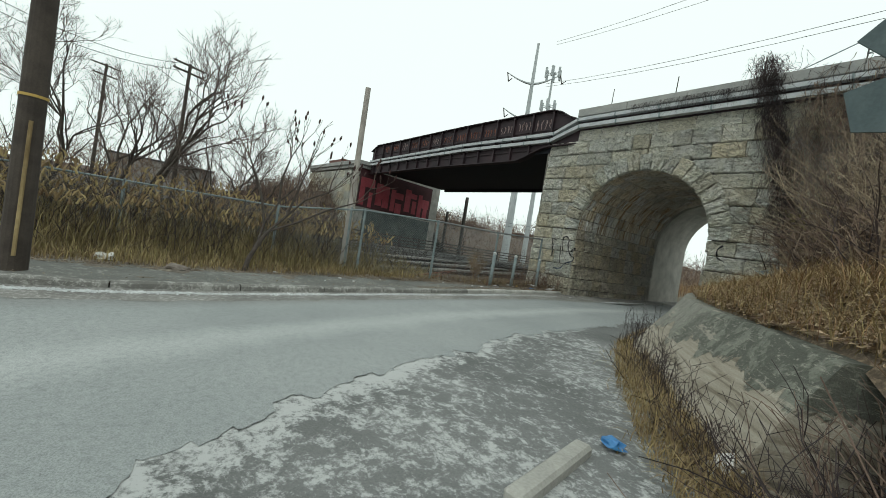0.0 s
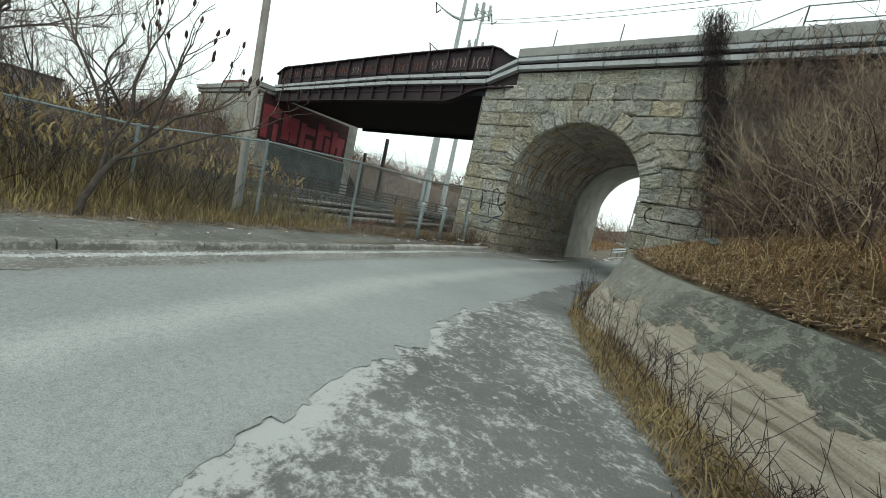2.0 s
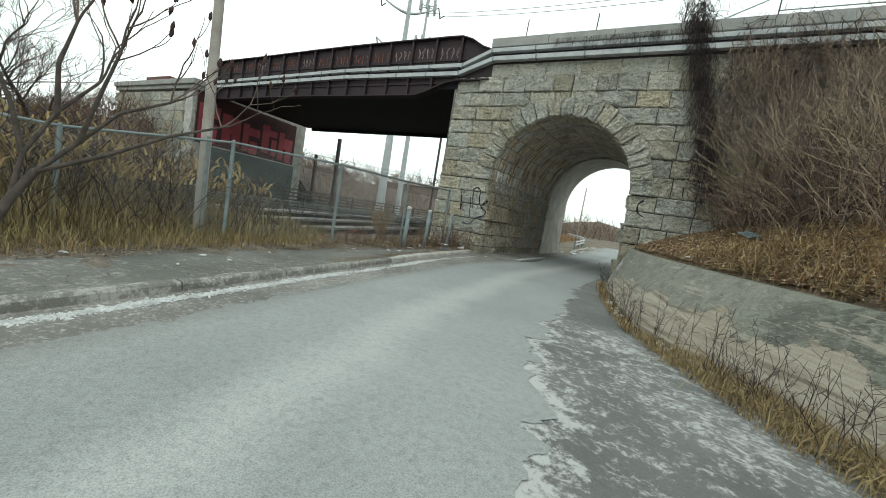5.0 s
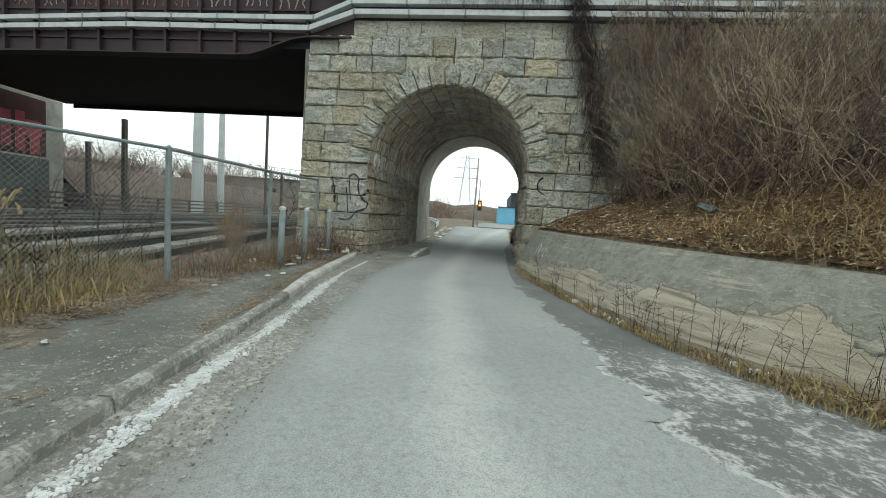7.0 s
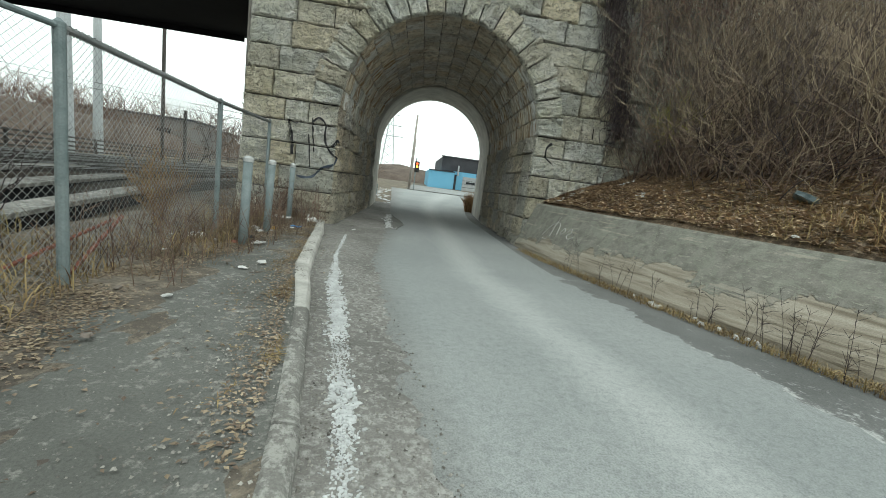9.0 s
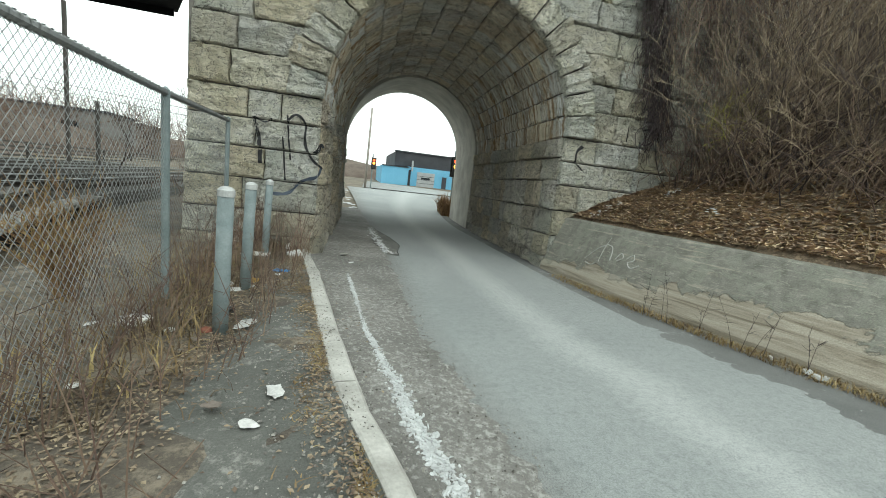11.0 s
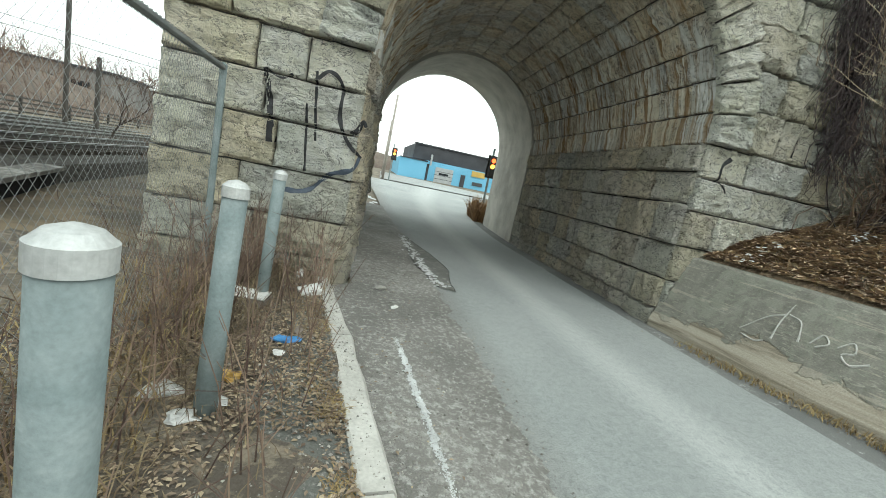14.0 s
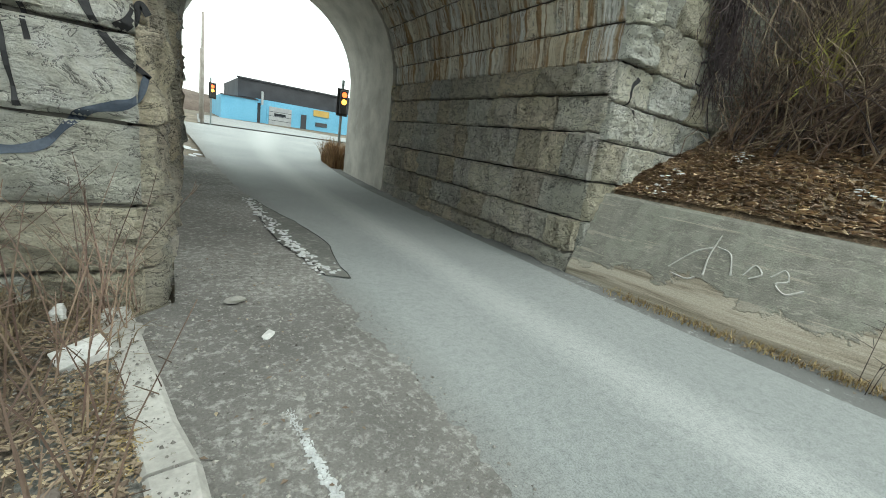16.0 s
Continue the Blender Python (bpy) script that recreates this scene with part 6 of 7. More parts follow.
# bank: straw, leaves, brush and vines
roots, hs, hs2, roots2 = [], [], [], []
for i in range(24000):
    y = rng.uniform(-20, -0.2)
    d_ = abs(rng.gauss(0, 2.2)) + 0.12
    x = at_y(WALL_TOP, y) + d_
    near = smooth01(-3.5, -8, y)
    if rng.random() > 0.25 + 0.75 * near:
        continue
    (roots if rng.random() < 0.72 else roots2).append((x, y, hill_z(x, y) - 0.02))
    (hs if len(hs) < len(roots) else hs2).append(rng.uniform(0.12, 0.35 + 0.35 * near))
stuff("bank_straw", blades(roots, 1.9, hs, 0.004, rng), "straw", "drooping straw grass on the bank", "dry grass")
stuff("bank_rust_grass", blades(roots2, 1.9, hs2, 0.004, rng), "rustgrass", "rusty dead grass on the bank", "dry grass")
pts = []
for i in range(26000):
    y = -13 * rng.random() ** 1.5 - 0.1
    x = at_y(WALL_TOP, y) + 0.15 + rng.random() ** 1.3 * 6.5
    pts.append((x, y, hill_z(x, y)))
stuff("bank_leaves", leaf_litter(pts, None, 0.07, rng), "leaf", "thick litter of curled brown leaves on the bank", "leaves")
pts = []
for i in range(12000):
    y = -rng.random() * 20 - 0.3
    k = at_y(KERB, y)
    x = k - 0.3 - abs(rng.gauss(0, 0.5)) - (1.3 if rng.random() < 0.93 else 0)
    if y > -5.5 and rng.random() < 0.6:
        x = k - 1.0 - abs(rng.gauss(0, 0.7))
    pts.append((x, y, gz(y) + 0.125))
for i in range(26000):
    y = -9.5 * rng.random() - 0.2
    off = 0.2 + abs(rng.gauss(0, 0.13)) if rng.random() < 0.1 else 0.95 + 0.12 * rng.gauss(0, 1) + rng.random() ** 1.2 * 2.6 * (1 - 0.4 * smooth01(-6, -8, y)) + 0.6 * smooth01(-4.5, -7.5, y)
    pts.append((at_y(KERB, y) - off, y, gz(y) + 0.13))
for i in range(2600):
    y = -rng.random() ** 0.7 * 14 - 0.4
    pts.append((at_y(WALL_FOOT, y) - abs(rng.gauss(0, 0.16)), y, gz(y) + 0.01))
for i in range(500):
    y = rng.uniform(-6, 8.5)
    pts.append((rng.choice((at_y(ROAD_R, y) + rng.uniform(0.5, 1.2), rng.uniform(-2.7, -1.9))), y, gz(y) + 0.03))
for i in range(9000):
    y = -0.15 - 3.4 * rng.random() ** 1.3
    pts.append((at_y(KERB, y) - 0.25 - rng.random() * (1.1 + 0.6 * rng.random()), y, gz(y) + 0.13))
stuff("verge_leaves", leaf_litter(pts, None, 0.019, rng), "vergeleaf", "scattered small dead leaves on verge and path", "leaves")

brush, dark, tan = [], [], []
rng = random.Random(63)
for i in range(3300):
    y = -0.3 - abs(rng.gauss(0, 3.6))
    x = rng.uniform(4.9, 15) - 0.35 * y * rng.random()
    x = max(x, at_y(WALL_TOP, y) + 1.2 + 1.6 * rng.random())
    z = hill_z(x, y)
    h = rng.uniform(0.7, 2.7) * (0.45 + 0.55 * smooth01(0.8, 3.5, x - at_y(WALL_TOP, y)))
    d0 = Vector((rng.gauss(-0.1, 0.4), rng.gauss(-0.25, 0.4), 1))
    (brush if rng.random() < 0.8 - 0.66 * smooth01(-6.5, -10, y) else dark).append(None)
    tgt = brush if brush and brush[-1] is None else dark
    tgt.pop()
    if tgt is brush and rng.random() < 0.38:
        tgt = tan
    p, dd, path = Vector((x, y, z)), d0.normalized(), [(x, y, z)]
    for k in range(5):
        dd = (dd + Vector((rng.gauss(0, 0.25), rng.gauss(-0.03, 0.25), rng.gauss(-0.06, 0.15)))).normalized()
        p = p + dd * h / 5
        path.append(tuple(p))
    tgt.append((path, rng.uniform(0.006, 0.018), 0.003))
    for s in range(3):
        q, e = Vector(path[rng.randint(1, 5)]), Vector((rng.gauss(0, 1), rng.gauss(0, 1), rng.gauss(0.2, 0.7))).normalized()
        tgt.append(([tuple(q), tuple(q + e * 0.25 + Vector((0, 0, 0.03))), tuple(q + e * 0.55 + Vector((0, 0, -0.05)))], 0.005, 0.0025))
# vines hanging down the wall
for i in range(4300):
    x = rng.uniform(4.5, 14.8)
    z = 7.9 - abs(rng.gauss(0, 1.9)) if rng.random() < 0.9 else rng.uniform(8.0, 8.7)
    y = -0.12 - abs(rng.gauss(0, 0.4))
    p, path = Vector((x, y, z)), [(x, y, z)]
    L = rng.uniform(0.6, 2.6)
    for k in range(6):
        p = p + Vector((rng.gauss(0, 0.35), rng.gauss(-0.05, 0.16), -rng.uniform(-0.1, 1.1))) * L / 6
        p.y = min(p.y, -0.1)
        path.append(tuple(p))
    (brush if rng.random() < 0.4 else tan if rng.random() < 0.45 else dark).append((path, rng.uniform(0.005, 0.013), 0.003))
# arching saplings that stand before the wall
sap_pale, sap_dark = [], []
for i in range(920):
    y = -0.5 - abs(rng.gauss(0, 2.3))
    x = rng.uniform(5.0, 15) - 0.3 * y * rng.random()
    x = max(x, at_y(WALL_TOP, y) + 2.1 + 1.6 * rng.random())
    z = hill_z(x, y) - 0.05
    tgt = sap_pale if rng.random() < 0.55 else sap_dark
    lng = rng.uniform(0.7, 1.75) * (1 + 0.35 * smooth01(-2.6, -0.8, y)) * (0.55 + 0.45 * smooth01(1.6, 4.5, x - at_y(WALL_TOP, y)))
    grow(rng, (x, y, z), Vector((rng.gauss(-0.15, 0.3), rng.gauss(-0.15, 0.25), 1)), lng, rng.uniform(0.011, 0.022), 3, tgt, 0.13, (2, 3), 0.72, 0.07)
stuff("pale_saplings", tubes([(p, max(a, 0.005), max(b, 0.0035)) for p, a, b in sap_pale], 3), "tanstem", "pale leafless saplings arching over the bank", "brush")
stuff("dark_saplings", tubes([(p, max(a, 0.005), max(b, 0.0035)) for p, a, b in sap_dark], 3), "twig", "dark leafless saplings standing on the bank", "brush")
stuff("bank_stems", tubes(tan, 3), "tanstem", "pale tan dead stems tangled through the brush", "brush")
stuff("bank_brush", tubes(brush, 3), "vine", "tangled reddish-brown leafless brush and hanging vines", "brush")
for i in range(1300):
    z = rng.uniform(3.4, 9.5)
    x = rng.gauss(4.42 - 0.24 * (z - 5), 0.2)
    y = -0.15 - abs(rng.gauss(0, 0.16))
    p, path = Vector((x, y, z)), [(x, y, z)]
    L = rng.uniform(0.5, 1.8)
    for k in range(5):
        p = p + Vector((rng.gauss(0, 0.3), rng.gauss(0, 0.1), -rng.uniform(0.1, 0.9))) * L / 5
        p.y = min(p.y, -0.1)
        path.append(tuple(p))
    dark.append((path, rng.uniform(0.005, 0.012), 0.003))
for i in range(60):
    x = rng.gauss(3.5, 0.25)
    p, path = Vector((x, 0.0, 8.7)), [(x, 0.0, 8.7)]
    for k in range(5):
        p = p + Vector((rng.gauss(0, 0.12), rng.gauss(0, 0.1), rng.uniform(-0.05, 0.25)))
        path.append(tuple(p))
    dark.append((path, 0.008, 0.003))
# overhang above the ducts
for i in range(240):
    x = rng.uniform(-1.2, 4.0)
    p, path = Vector((x, -0.24, 8.45)), [(x, -0.2, 8.5)]
    for k in range(4):
        p = p + Vector((rng.gauss(0, 0.07), rng.gauss(0, 0.03), -rng.uniform(0.02, 0.22)))
        p.y = min(p.y, -0.28)
        path.append(tuple(p))
    dark.append((path, 0.005, 0.002))
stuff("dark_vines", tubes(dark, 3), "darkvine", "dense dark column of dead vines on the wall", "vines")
yt = []
for i in range(14):
    p0 = Vector((rng.uniform(5.0, 6.4), rng.uniform(-1.6, -1.0), rng.uniform(2.9, 3.6)))
    grow(rng, p0, Vector((rng.gauss(0, 0.8), rng.gauss(-0.2, 0.3), 0.7)), 0.55, 0.012, 2, yt, 0.2, (2, 3), 0.75, 0.02)
stuff("yellow_shrub", tubes(yt, 4), "yellowtwig", "small shrub with yellow-green lichened twigs", "shrub")
red = []
for i in range(45):
    x = rng.uniform(5.2, 7.0)
    grow(rng, (x, -0.5, rng.uniform(6.6, 7.7)), Vector((rng.gauss(0, 0.8), -0.3, -0.2)), 0.4, 0.007, 1, red, 0.3, (2, 2), 0.7, -0.05)
stuff("red_vine", tubes(red, 3), "brick", "patch of reddish vine tendrils below the coping", "vines")

# banks beside the far abutment and beyond the tracks
def west_z(x, y):
    return 4.6 * smooth01(-9.5, -1.6, y) * smooth01(-22.5, -31, x) + 0.3 * noise.noise((x * 0.3, y * 0.3, 1))


def far_z(x, y):
    foot = -23.2 - 0.13 * max(0, y)
    return 3.9 * smooth01(foot, foot - 6.5, x) + 0.5 * noise.noise((x * 0.15, y * 0.15, 4))


for nm, fn, gx, gy_ in (("bank_west", west_z, [-22 - 2.0 * k for k in range(30)], [-1.3 - 0.8 * k for k in range(14)]), ("bank_far", far_z, [-22 - 2.5 * k for k in range(32)], [11.3 + 4 * k for k in range(30)])):
    V = [(x, y, fn(x, y) - 0.12) for y in gy_ for x in gx]
    F = [(j * len(gx) + i, j * len(gx) + i + 1, (j + 1) * len(gx) + i + 1, (j + 1) * len(gx) + i) for j in range(len(gy_) - 1) for i in range(len(gx) - 1)]
    tagged(obj(nm, V, F, M["farwood"], smooth=True), "brown scrub-covered earth bank", "bank", kind="structure")
rng = random.Random(88)
scrub = []
for i in range(3400):
    if i % 2:
        x, y = rng.uniform(-52, -23), rng.uniform(-10, -1.4)
        z, h = west_z(x, y), rng.uniform(0.5, 1.7)
    else:
        y = 11.5 + 85 * rng.random() ** 1.6
        x = -22.5 - 0.13 * y - rng.uniform(0, 16)
        z, h = far_z(x, y), rng.uniform(0.5, 1.6)
    grow(rng, (x, y, z - 0.1), Vector((rng.gauss(0, 0.5), rng.gauss(0, 0.5), 1)), h, 0.022, 1, scrub, 0.25, (3, 4), 0.8, 0.03)
for i in range(420):
    y = rng.uniform(11, 60)
    x = -9.5 - 0.13 * y + rng.uniform(0, 5)
    grow(rng, (x, y, gz(y) - 0.1), Vector((rng.gauss(0, 0.4), rng.gauss(0, 0.4), 1)), rng.uniform(0.4, 1.4), 0.02, 1, scrub, 0.25, (3, 4), 0.8, 0.05)
for i in range(1500):
    a = rng.uniform(1.4, 3.6)
    d_ = rng.uniform(60, 95)
    x, y = d_ * math.cos(a), d_ * math.sin(a) + 5
    if abs(x) < 8 and y > 0:
        continue
    grow(rng, (x, y, gz(y) - 0.1 + (3.5 if x < -32 else 0)), Vector((rng.gauss(0, 0.4), rng.gauss(0, 0.4), 1)), rng.uniform(1.5, 4.0), 0.05, 1, scrub, 0.25, (4, 5), 0.85, 0.05)
stuff("trackside_scrub", tubes(scrub, 3), "vine", "brown leafless scrub along the railway", "scrub")
V, F = [], []
for k in range(60):
    a = 1.2 + 3.4 * k / 59
    for rr_, zz in ((100, -1), (104, 3.0 + 2.2 * noise.noise((k * 0.37, 0, 0))), (118, 5.5 + 3.0 * noise.noise((k * 0.5, 3, 0)))):
        V.append((rr_ * math.cos(a), rr_ * math.sin(a), zz))
F = [(k * 3 + j, k * 3 + j + 1, k * 3 + j + 4, k * 3 + j + 3) for k in range(59) for j in range(2)]
tagged(obj("backdrop", V, F, M["farwood"], smooth=True), "distant brown wooded rise", "backdrop", kind="structure")
stems, roots, hs = [], [], []
for i in range(1500):
    x, y = 2.75 + abs(rng.gauss(0, 0.55)), 12.9 + rng.uniform(0, 2.6)
    roots.append((x + 0.12 * (y - 13), y, gz(y)))
    hs.append(rng.uniform(0.3, 1.5))
for i in range(2500):
    y = rng.uniform(10, 45)
    roots.append((at_y(ROAD_L, y) - 1.8 - abs(rng.gauss(0, 2.5)) - 0.1 * (y - 10), y, gz(y) - 0.05))
    hs.append(rng.uniform(0.3, 1.3))
stuff("roadside_tufts", blades(roots, 0.7, hs, 0.012, rng), "rustgrass", "rusty dry grass clumps beyond the tunnel", "dry grass")


# ---------- spray marks ----------
bv, bf = [], []
for ch in bridge_wall.children:
    if ch.matrix_basis.translation.y < 0.2 or ch.name.startswith("voussoir"):
        n0 = len(bv)
        bv += [ch.matrix_basis @ v.co for v in ch.data.vertices]
        bf += [tuple(n0 + k for k in p.vertices) for p in ch.data.polygons]
FACE = BVHTree.FromPolygons(bv, bf)


def on_face(x, z):
    hit = FACE.ray_cast(Vector((x, -3, z)), Vector((0, 1, 0)), 3.3)
    return (hit[0].y if hit[0] is not None else 0.03) - 0.006


def strokes(name, paths, mt, label, r=0.022, parent=None):
    """Paint lines that lie on the rough stones."""
    V, F = [], []
    for p in paths:
        q = spline(p, 16)
        for i, c in enumerate(q):
            t = q[min(i + 1, len(q) - 1)] - q[max(i - 1, 0)]
            w = r * (0.75 + 0.5 * noise.noise((c[0] * 6, c[1] * 6, 2)))
            n = np.array((-t[1], t[0])) / (np.linalg.norm(t) + 1e-9) * w
            for k in (-1, -0.33, 0.33, 1):
                x, z = c[0] + n[0] * k, c[1] + n[1] * k
                V.append((x, on_face(x, z), z))
            if i:
                b = len(V) - 8
                F += [(b + k, b + k + 1, b + k + 5, b + k + 4) for k in range(3)]
    ob = obj(name, V, F, M[mt], parent)
    ob["label"] = label
    return ob


strokes("spray_mark", [[(-4.2, 2.42), (-4.02, 2.36), (-3.9, 2.44)], [(-3.68, 2.12), (-3.64, 1.7), (-3.6, 1.24)], [(-3.61, 2.54), (-3.57, 2.1), (-3.52, 1.68)]], "black", "thin black spray-paint strokes on the pier stones", 0.02, bridge_wall)
strokes("spray_mark", [[(-3.62, 2.42), (-3.45, 2.57), (-3.27, 2.42), (-3.25, 2.02), (-3.1, 1.74), (-2.9, 1.58)]], "black", "black looping spray-paint stroke on the pier stones", 0.03, bridge_wall)
strokes("spray_mark", [[(-2.92, 1.6), (-3.0, 1.4), (-3.28, 1.28), (-3.5, 1.04), (-3.72, 0.98), (-3.93, 1.0)]], "bluespray", "dark blue spray curve on the pier", 0.038, bridge_wall)
strokes("spray_mark", [[(-4.24, 2.44), (-4.14, 2.14), (-4.09, 1.8), (-4.06, 1.55)]], "black", "broad black spray stroke on the pier", 0.055, bridge_wall)
strokes("spray_mark", [[(-3.08, 1.86), (-3.0, 1.93), (-2.95, 2.06), (-2.9, 2.0)]], "black", "short thick black spray stroke", 0.042, bridge_wall)
strokes("spray_mark", [[(2.95, 2.8), (2.82, 2.66), (2.8, 2.5), (2.86, 2.34), (3.02, 2.24)]], "black", "black curved spray stroke beside the arch", 0.032, bridge_wall)
strokes("spray_mark", [[(4.46, 3.36), (4.72, 3.42), (4.89, 3.24), (4.64, 3.04), (4.42, 3.08)], [(4.05, 3.36), (4.07, 3.05)]], "black", "faint black spray loop on the wall", 0.022, bridge_wall)
# white letters scratched on the retaining wall
wl_ = []
for p in ([(0.0, 0.3), (0.18, 0.56), (0.33, 0.66)], [(0.35, 0.82), (0.33, 0.56), (0.36, 0.32)], [(0.36, 0.68), (0.5, 0.64), (0.57, 0.5), (0.6, 0.4)], [(0.7, 0.44), (0.76, 0.58), (0.84, 0.5), (0.76, 0.42)], [(0.92, 0.5), (1.0, 0.6), (1.06, 0.5), (0.98, 0.44), (1.08, 0.36), (1.2, 0.44)], [(0.05, 0.24), (0.22, 0.22), (0.3, 0.27)]):
    pts = []
    for s, z in spline(p, 5):
        y = -1.35 - s * 1.1
        zz = z + 0.04
        f = 0.4 * (zz + 0.09) / 0.48 if zz < 0.39 else 0.4 + 0.6 * (zz - 0.39) / (wall_z(y) - 0.42)
        pts.append((at_y(WALL_FOOT, y) + (at_y(WALL_TOP, y) - at_y(WALL_FOOT, y)) * f - 0.03, y, zz))
    wl_.append((pts, 0.009, 0.013))
Vt, Ft = tubes(wl_, 4)
ob = obj("chalk_mark", Vt, Ft, M["whitespray"], retaining, "thin white sprayed strokes")


# ---------- litter ----------
def crumple(name, at, size, mt, label, cat, seed, flat=0.4):
    r = random.Random(seed)
    bm = bmesh.new()
    bmesh.ops.create_icosphere(bm, subdivisions=2, radius=1.0)
    for v in bm.verts:
        k = 0.78 + 0.45 * noise.noise((v.co.x * 2.6 + seed, v.co.y * 2.6, v.co.z * 2.6)) + r.uniform(-0.14, 0.14)
        v.co = Vector((v.co.x * size[0] * k, v.co.y * size[1] * k, max(-0.2, v.co.z) * size[2] * k))
    bmesh.ops.translate(bm, verts=bm.verts, vec=(0, 0, size[2] * 0.12))
    ob = part(name, bm, M[mt])
    ob.matrix_basis = pose(*at)
    return tagged(ob, label, cat)


def carton(name, at, w, d_, h, mt, label, cat):
    th = thing(name, at, label, cat)
    part("tray", boxes((-w / 2, w / 2, -d_ / 2, d_ / 2, 0, 0.012), (-w / 2, w / 2, -d_ / 2, -d_ / 2 + 0.01, 0, h), (-w / 2, w / 2, d_ / 2 - 0.01, d_ / 2, 0, h), (-w / 2, -w / 2 + 0.01, -d_ / 2, d_ / 2, 0, h), (w / 2 - 0.01, w / 2, -d_ / 2, d_ / 2, 0, h)), M[mt], th)
    bm = bmesh.new()
    box(bm, -w / 2, w / 2, -d_ / 2, d_ / 2, h + 0.002, h + 0.014, 0.0, pose(0, 0, 0, 4, -5, 3))
    part("lid", bm, M["paper"], th)
    return th


gy = lambda y: gz(y) + 0.15
carton("food_carton", (-3.22, -1.08, gy(-1.6), 6, -8, 20), 0.24, 0.17, 0.05, "paper", "open white takeaway carton among leaves", "carton")
carton("cardboard_box", (-3.78, -1.6, gy(-2), 0, 6, -10), 0.42, 0.22, 0.09, "cardboard", "flattened wet cardboard box with a white lid", "box")
crumple("drink_cup", (-3.42, -0.5, gy(-1.2), 0, 0, 30), (0.06, 0.05, 0.11), "paper", "crumpled white paper cup", "litter", 2)
crumple("snack_bag", (-3.25, -2.38, gy(-2.7), 0, 0, 10), (0.13, 0.08, 0.035), "blueplastic", "crushed blue plastic snack bag", "litter", 3)
crumple("plastic_shell", (-3.2, -2.18, gy(-2.5), 0, 0, 60), (0.1, 0.07, 0.04), "cardboard", "dark crushed plastic lid", "litter", 4)
crumple("foam_lump", (-3.5, -3.04, gy(-3.4)), (0.09, 0.08, 0.06), "foam", "ochre lump of insulating foam", "litter", 5)
crumple("plastic_bottle", (-3.82, -3.27, gy(-3.7), 0, 0, 20), (0.14, 0.1, 0.07), "plasticbag", "crushed clear plastic bottle with a red label", "litter", 6)
crumple("plastic_wrap", (-3.62, -3.48, gy(-3.9)), (0.12, 0.1, 0.04), "plasticbag", "torn grey plastic wrap", "litter", 7)
crumple("plastic_bag", (-3.23, -4.66, gy(-4.7), 0, 0, 70), (0.17, 0.1, 0.03), "plasticbag", "torn pale plastic bag beside the bollard", "litter", 8)
crumple("plastic_bag", (-4.18, -4.7, gy(-5.0), 0, 0, 10), (0.2, 0.14, 0.09), "paper", "crumpled white plastic bag in dead weeds", "litter", 9)
crumple("wrapper", (-3.52, -4.86, gy(-5.3)), (0.07, 0.06, 0.045), "orangegraff", "crushed orange snack wrapper", "litter", 10)
crumple("tin_can", (-3.47, -4.28, gy(-4.6), 0, 0, 40), (0.07, 0.07, 0.06), "signalbody", "small dark dented tin can", "litter", 11)
crumple("paper_scrap", (-2.73, -5.95, gy(-6), 0, 0, 20), (0.07, 0.12, 0.02), "paper", "torn white scrap on the footpath", "litter", 12)
crumple("paper_scrap", (-2.82, -6.34, gy(-6.6), 0, 0, 70), (0.05, 0.08, 0.02), "paper", "small white paper scrap on the path", "litter", 13)
crumple("paper_scrap", (-2.18, -0.86, gz(-1.9) + 0.03, 0, 0, -30), (0.05, 0.1, 0.015), "paper", "small white strip of paper in the gutter", "litter", 14)
crumple("stone_chip", (-2.33, -0.2, gz(0) + 0.05, 0, 0, 15), (0.1, 0.07, 0.05), "concrete", "pale broken stone chip by the pier", "stone", 15)
crumple("broken_kerb", (-3.1, -0.75, gz(0) + 0.1, 0, 0, 40), (0.22, 0.15, 0.07), "concrete", "broken end of the concrete kerb", "stone", 16)
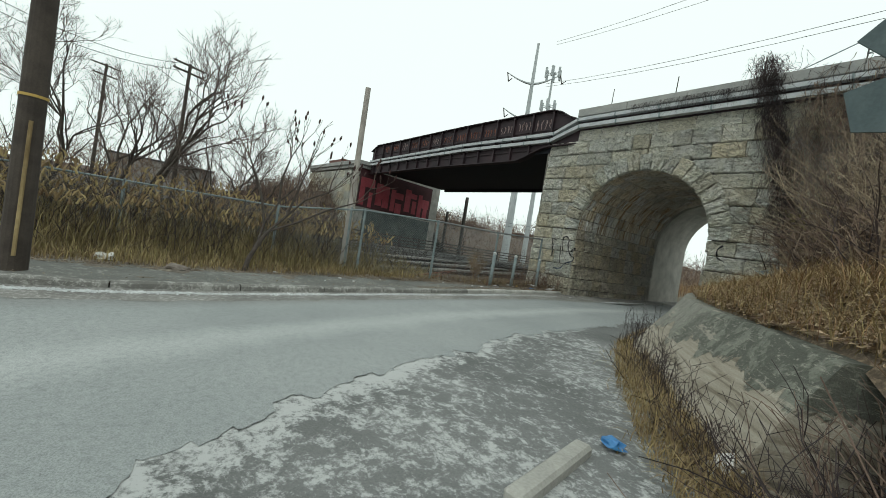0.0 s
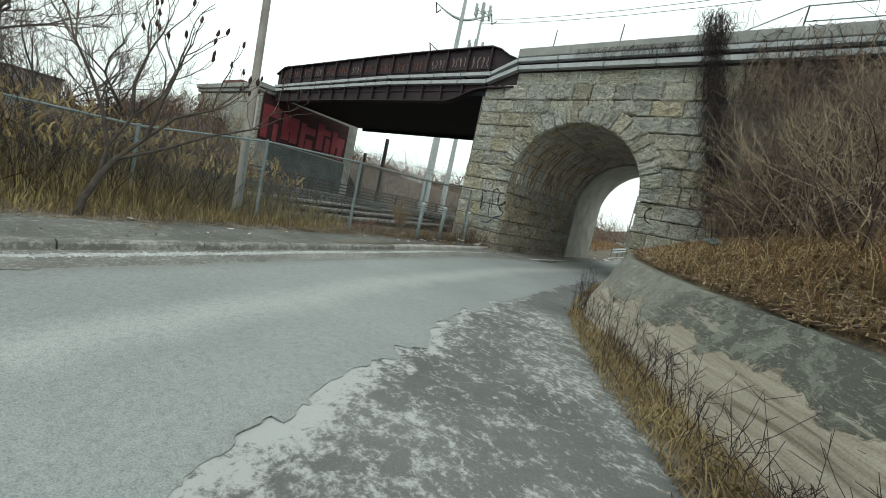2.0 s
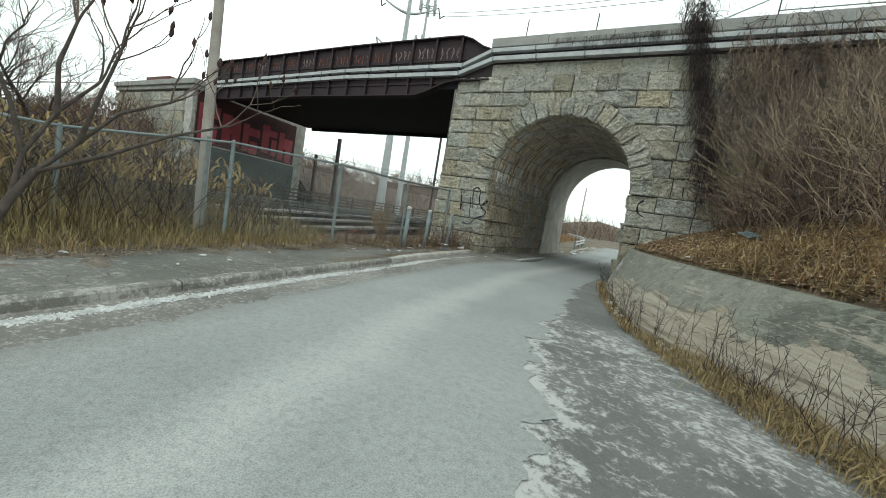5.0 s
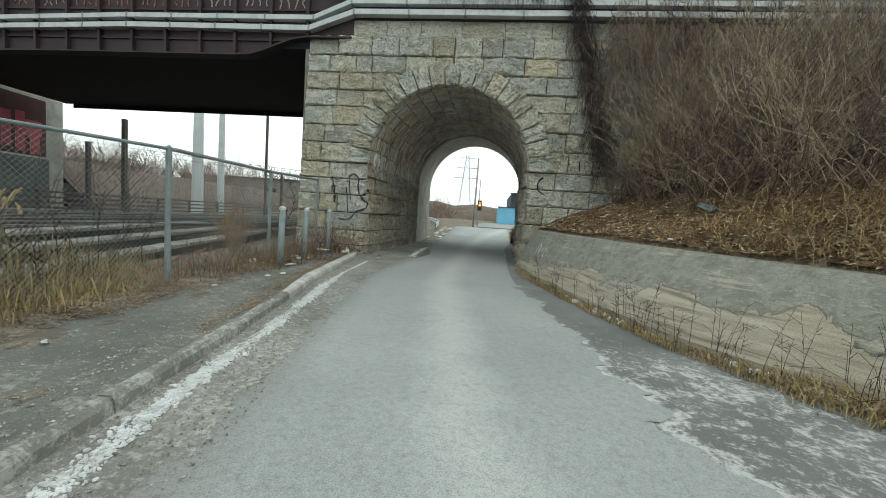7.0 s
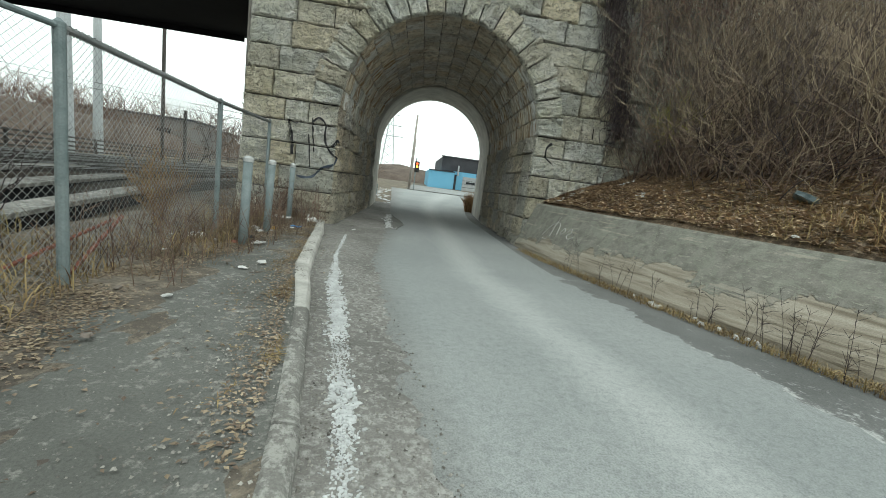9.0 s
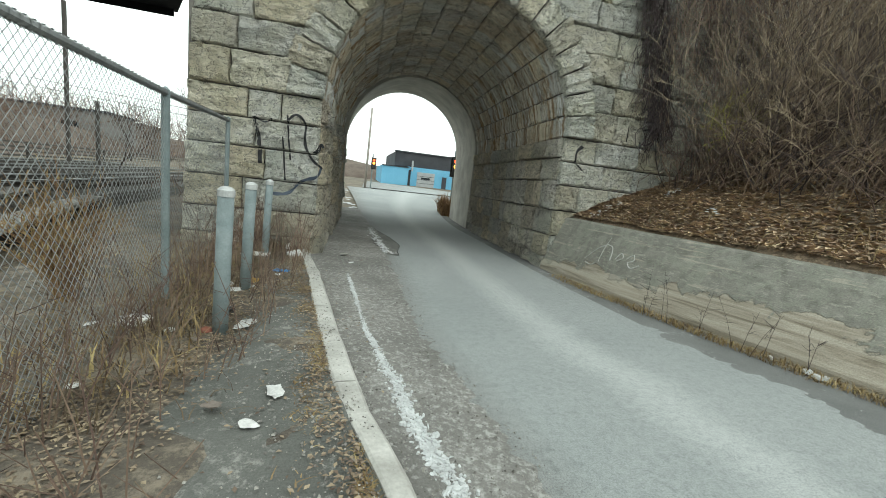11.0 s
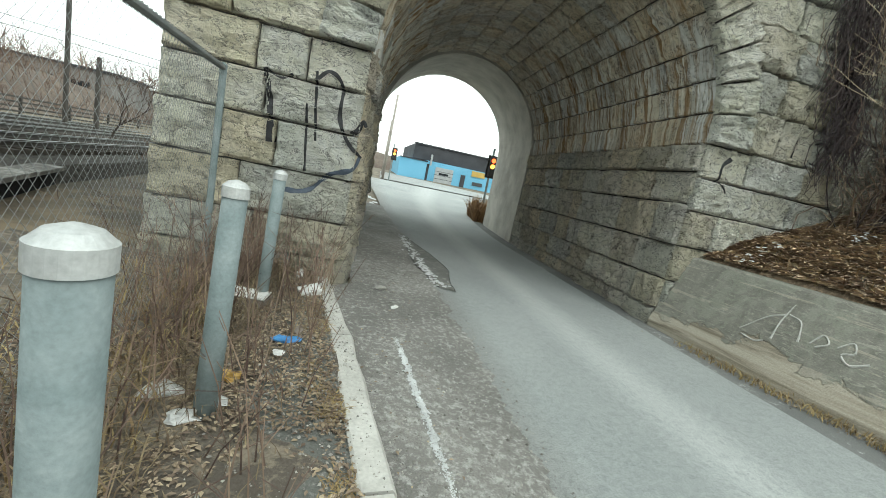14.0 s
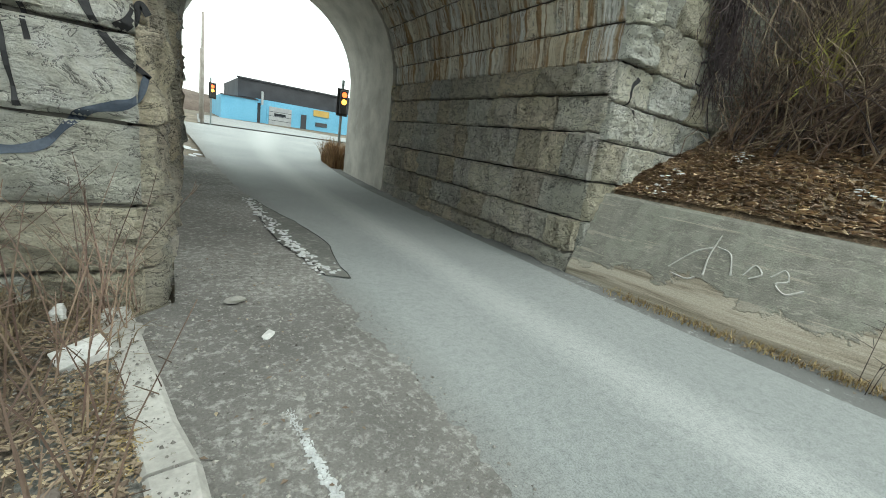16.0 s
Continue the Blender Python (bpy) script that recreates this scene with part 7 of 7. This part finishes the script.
crumple("tarp_scrap", (5.46, -5.3, hill_z(5.46, -5.3) + 0.04, 20, 10, 30), (0.3, 0.2, 0.16), "sign_back", "torn grey-green tarpaulin scrap on the leafy bank", "litter", 21)
crumple("paper_scrap", (4.45, -6.25, hill_z(4.45, -6.25) + 0.02, 0, 0, 30), (0.11, 0.06, 0.04), "paper", "white paper scrap on the wall top", "litter", 22)
crumple("paper_bag", (-2.83, -16.73, gy(-16.6), 0, 0, 20), (0.3, 0.2, 0.14), "paper", "white and blue paper bag on the verge", "litter", 17)
crumple("grey_rag", (-1.93, -15.6, gy(-15.6), 0, 0, 60), (0.28, 0.18, 0.12), "cardboard", "grey-brown rag heap on the verge", "litter", 18)
crumple("blue_bag", (6.14, -13.08, gz(-13) + 0.05, 0, 0, -20), (0.14, 0.11, 0.07), "blueplastic", "crumpled blue plastic bag beside the shoulder", "litter", 19)
crumple("plastic_bag", (6.86, -12.5, gz(-13) + 0.08, 0, 0, 20), (0.2, 0.17, 0.14), "paper", "crumpled white bag at the wall foot", "litter", 20)
th = thing("loose_kerb", (6.14, -13.95, gz(-14.28), 0, 0, 100), "broken pale concrete kerb block beside the shoulder", "kerb block")
part("block", boxes((-0.58, 0.58, -0.08, 0.08, -0.05, 0.09), bevel=0.025), M["concrete"], th)
rng = random.Random(95)
for k in range(16):
    y = rng.uniform(-14, -2)
    x = at_y(KERB, y) - rng.uniform(0.6, 2.4)
    crumple("paper_scrap", (x, y, gy(y) + 0.01, 0, 0, rng.uniform(0, 360)), (rng.uniform(0.03, 0.09), rng.uniform(0.03, 0.07), 0.02), rng.choice(("paper", "plasticbag", "cardboard")), "small dirty scrap of litter on the verge", "litter", 200 + k)
th = thing("orange_rods", (-4.3, -7.9, -0.05), "pair of rusty orange rods lying by the fence", "rods")
for a, b in (((0, 0, 0.02), (-0.35, 2.1, 0.3)), ((0.3, 0.6, 0.02), (-0.3, 2.2, 0.34))):
    bm = bmesh.new()
    rod(bm, a, b, 0.022, sides=6)
    part("rod", bm, M["orangegraff"], th)
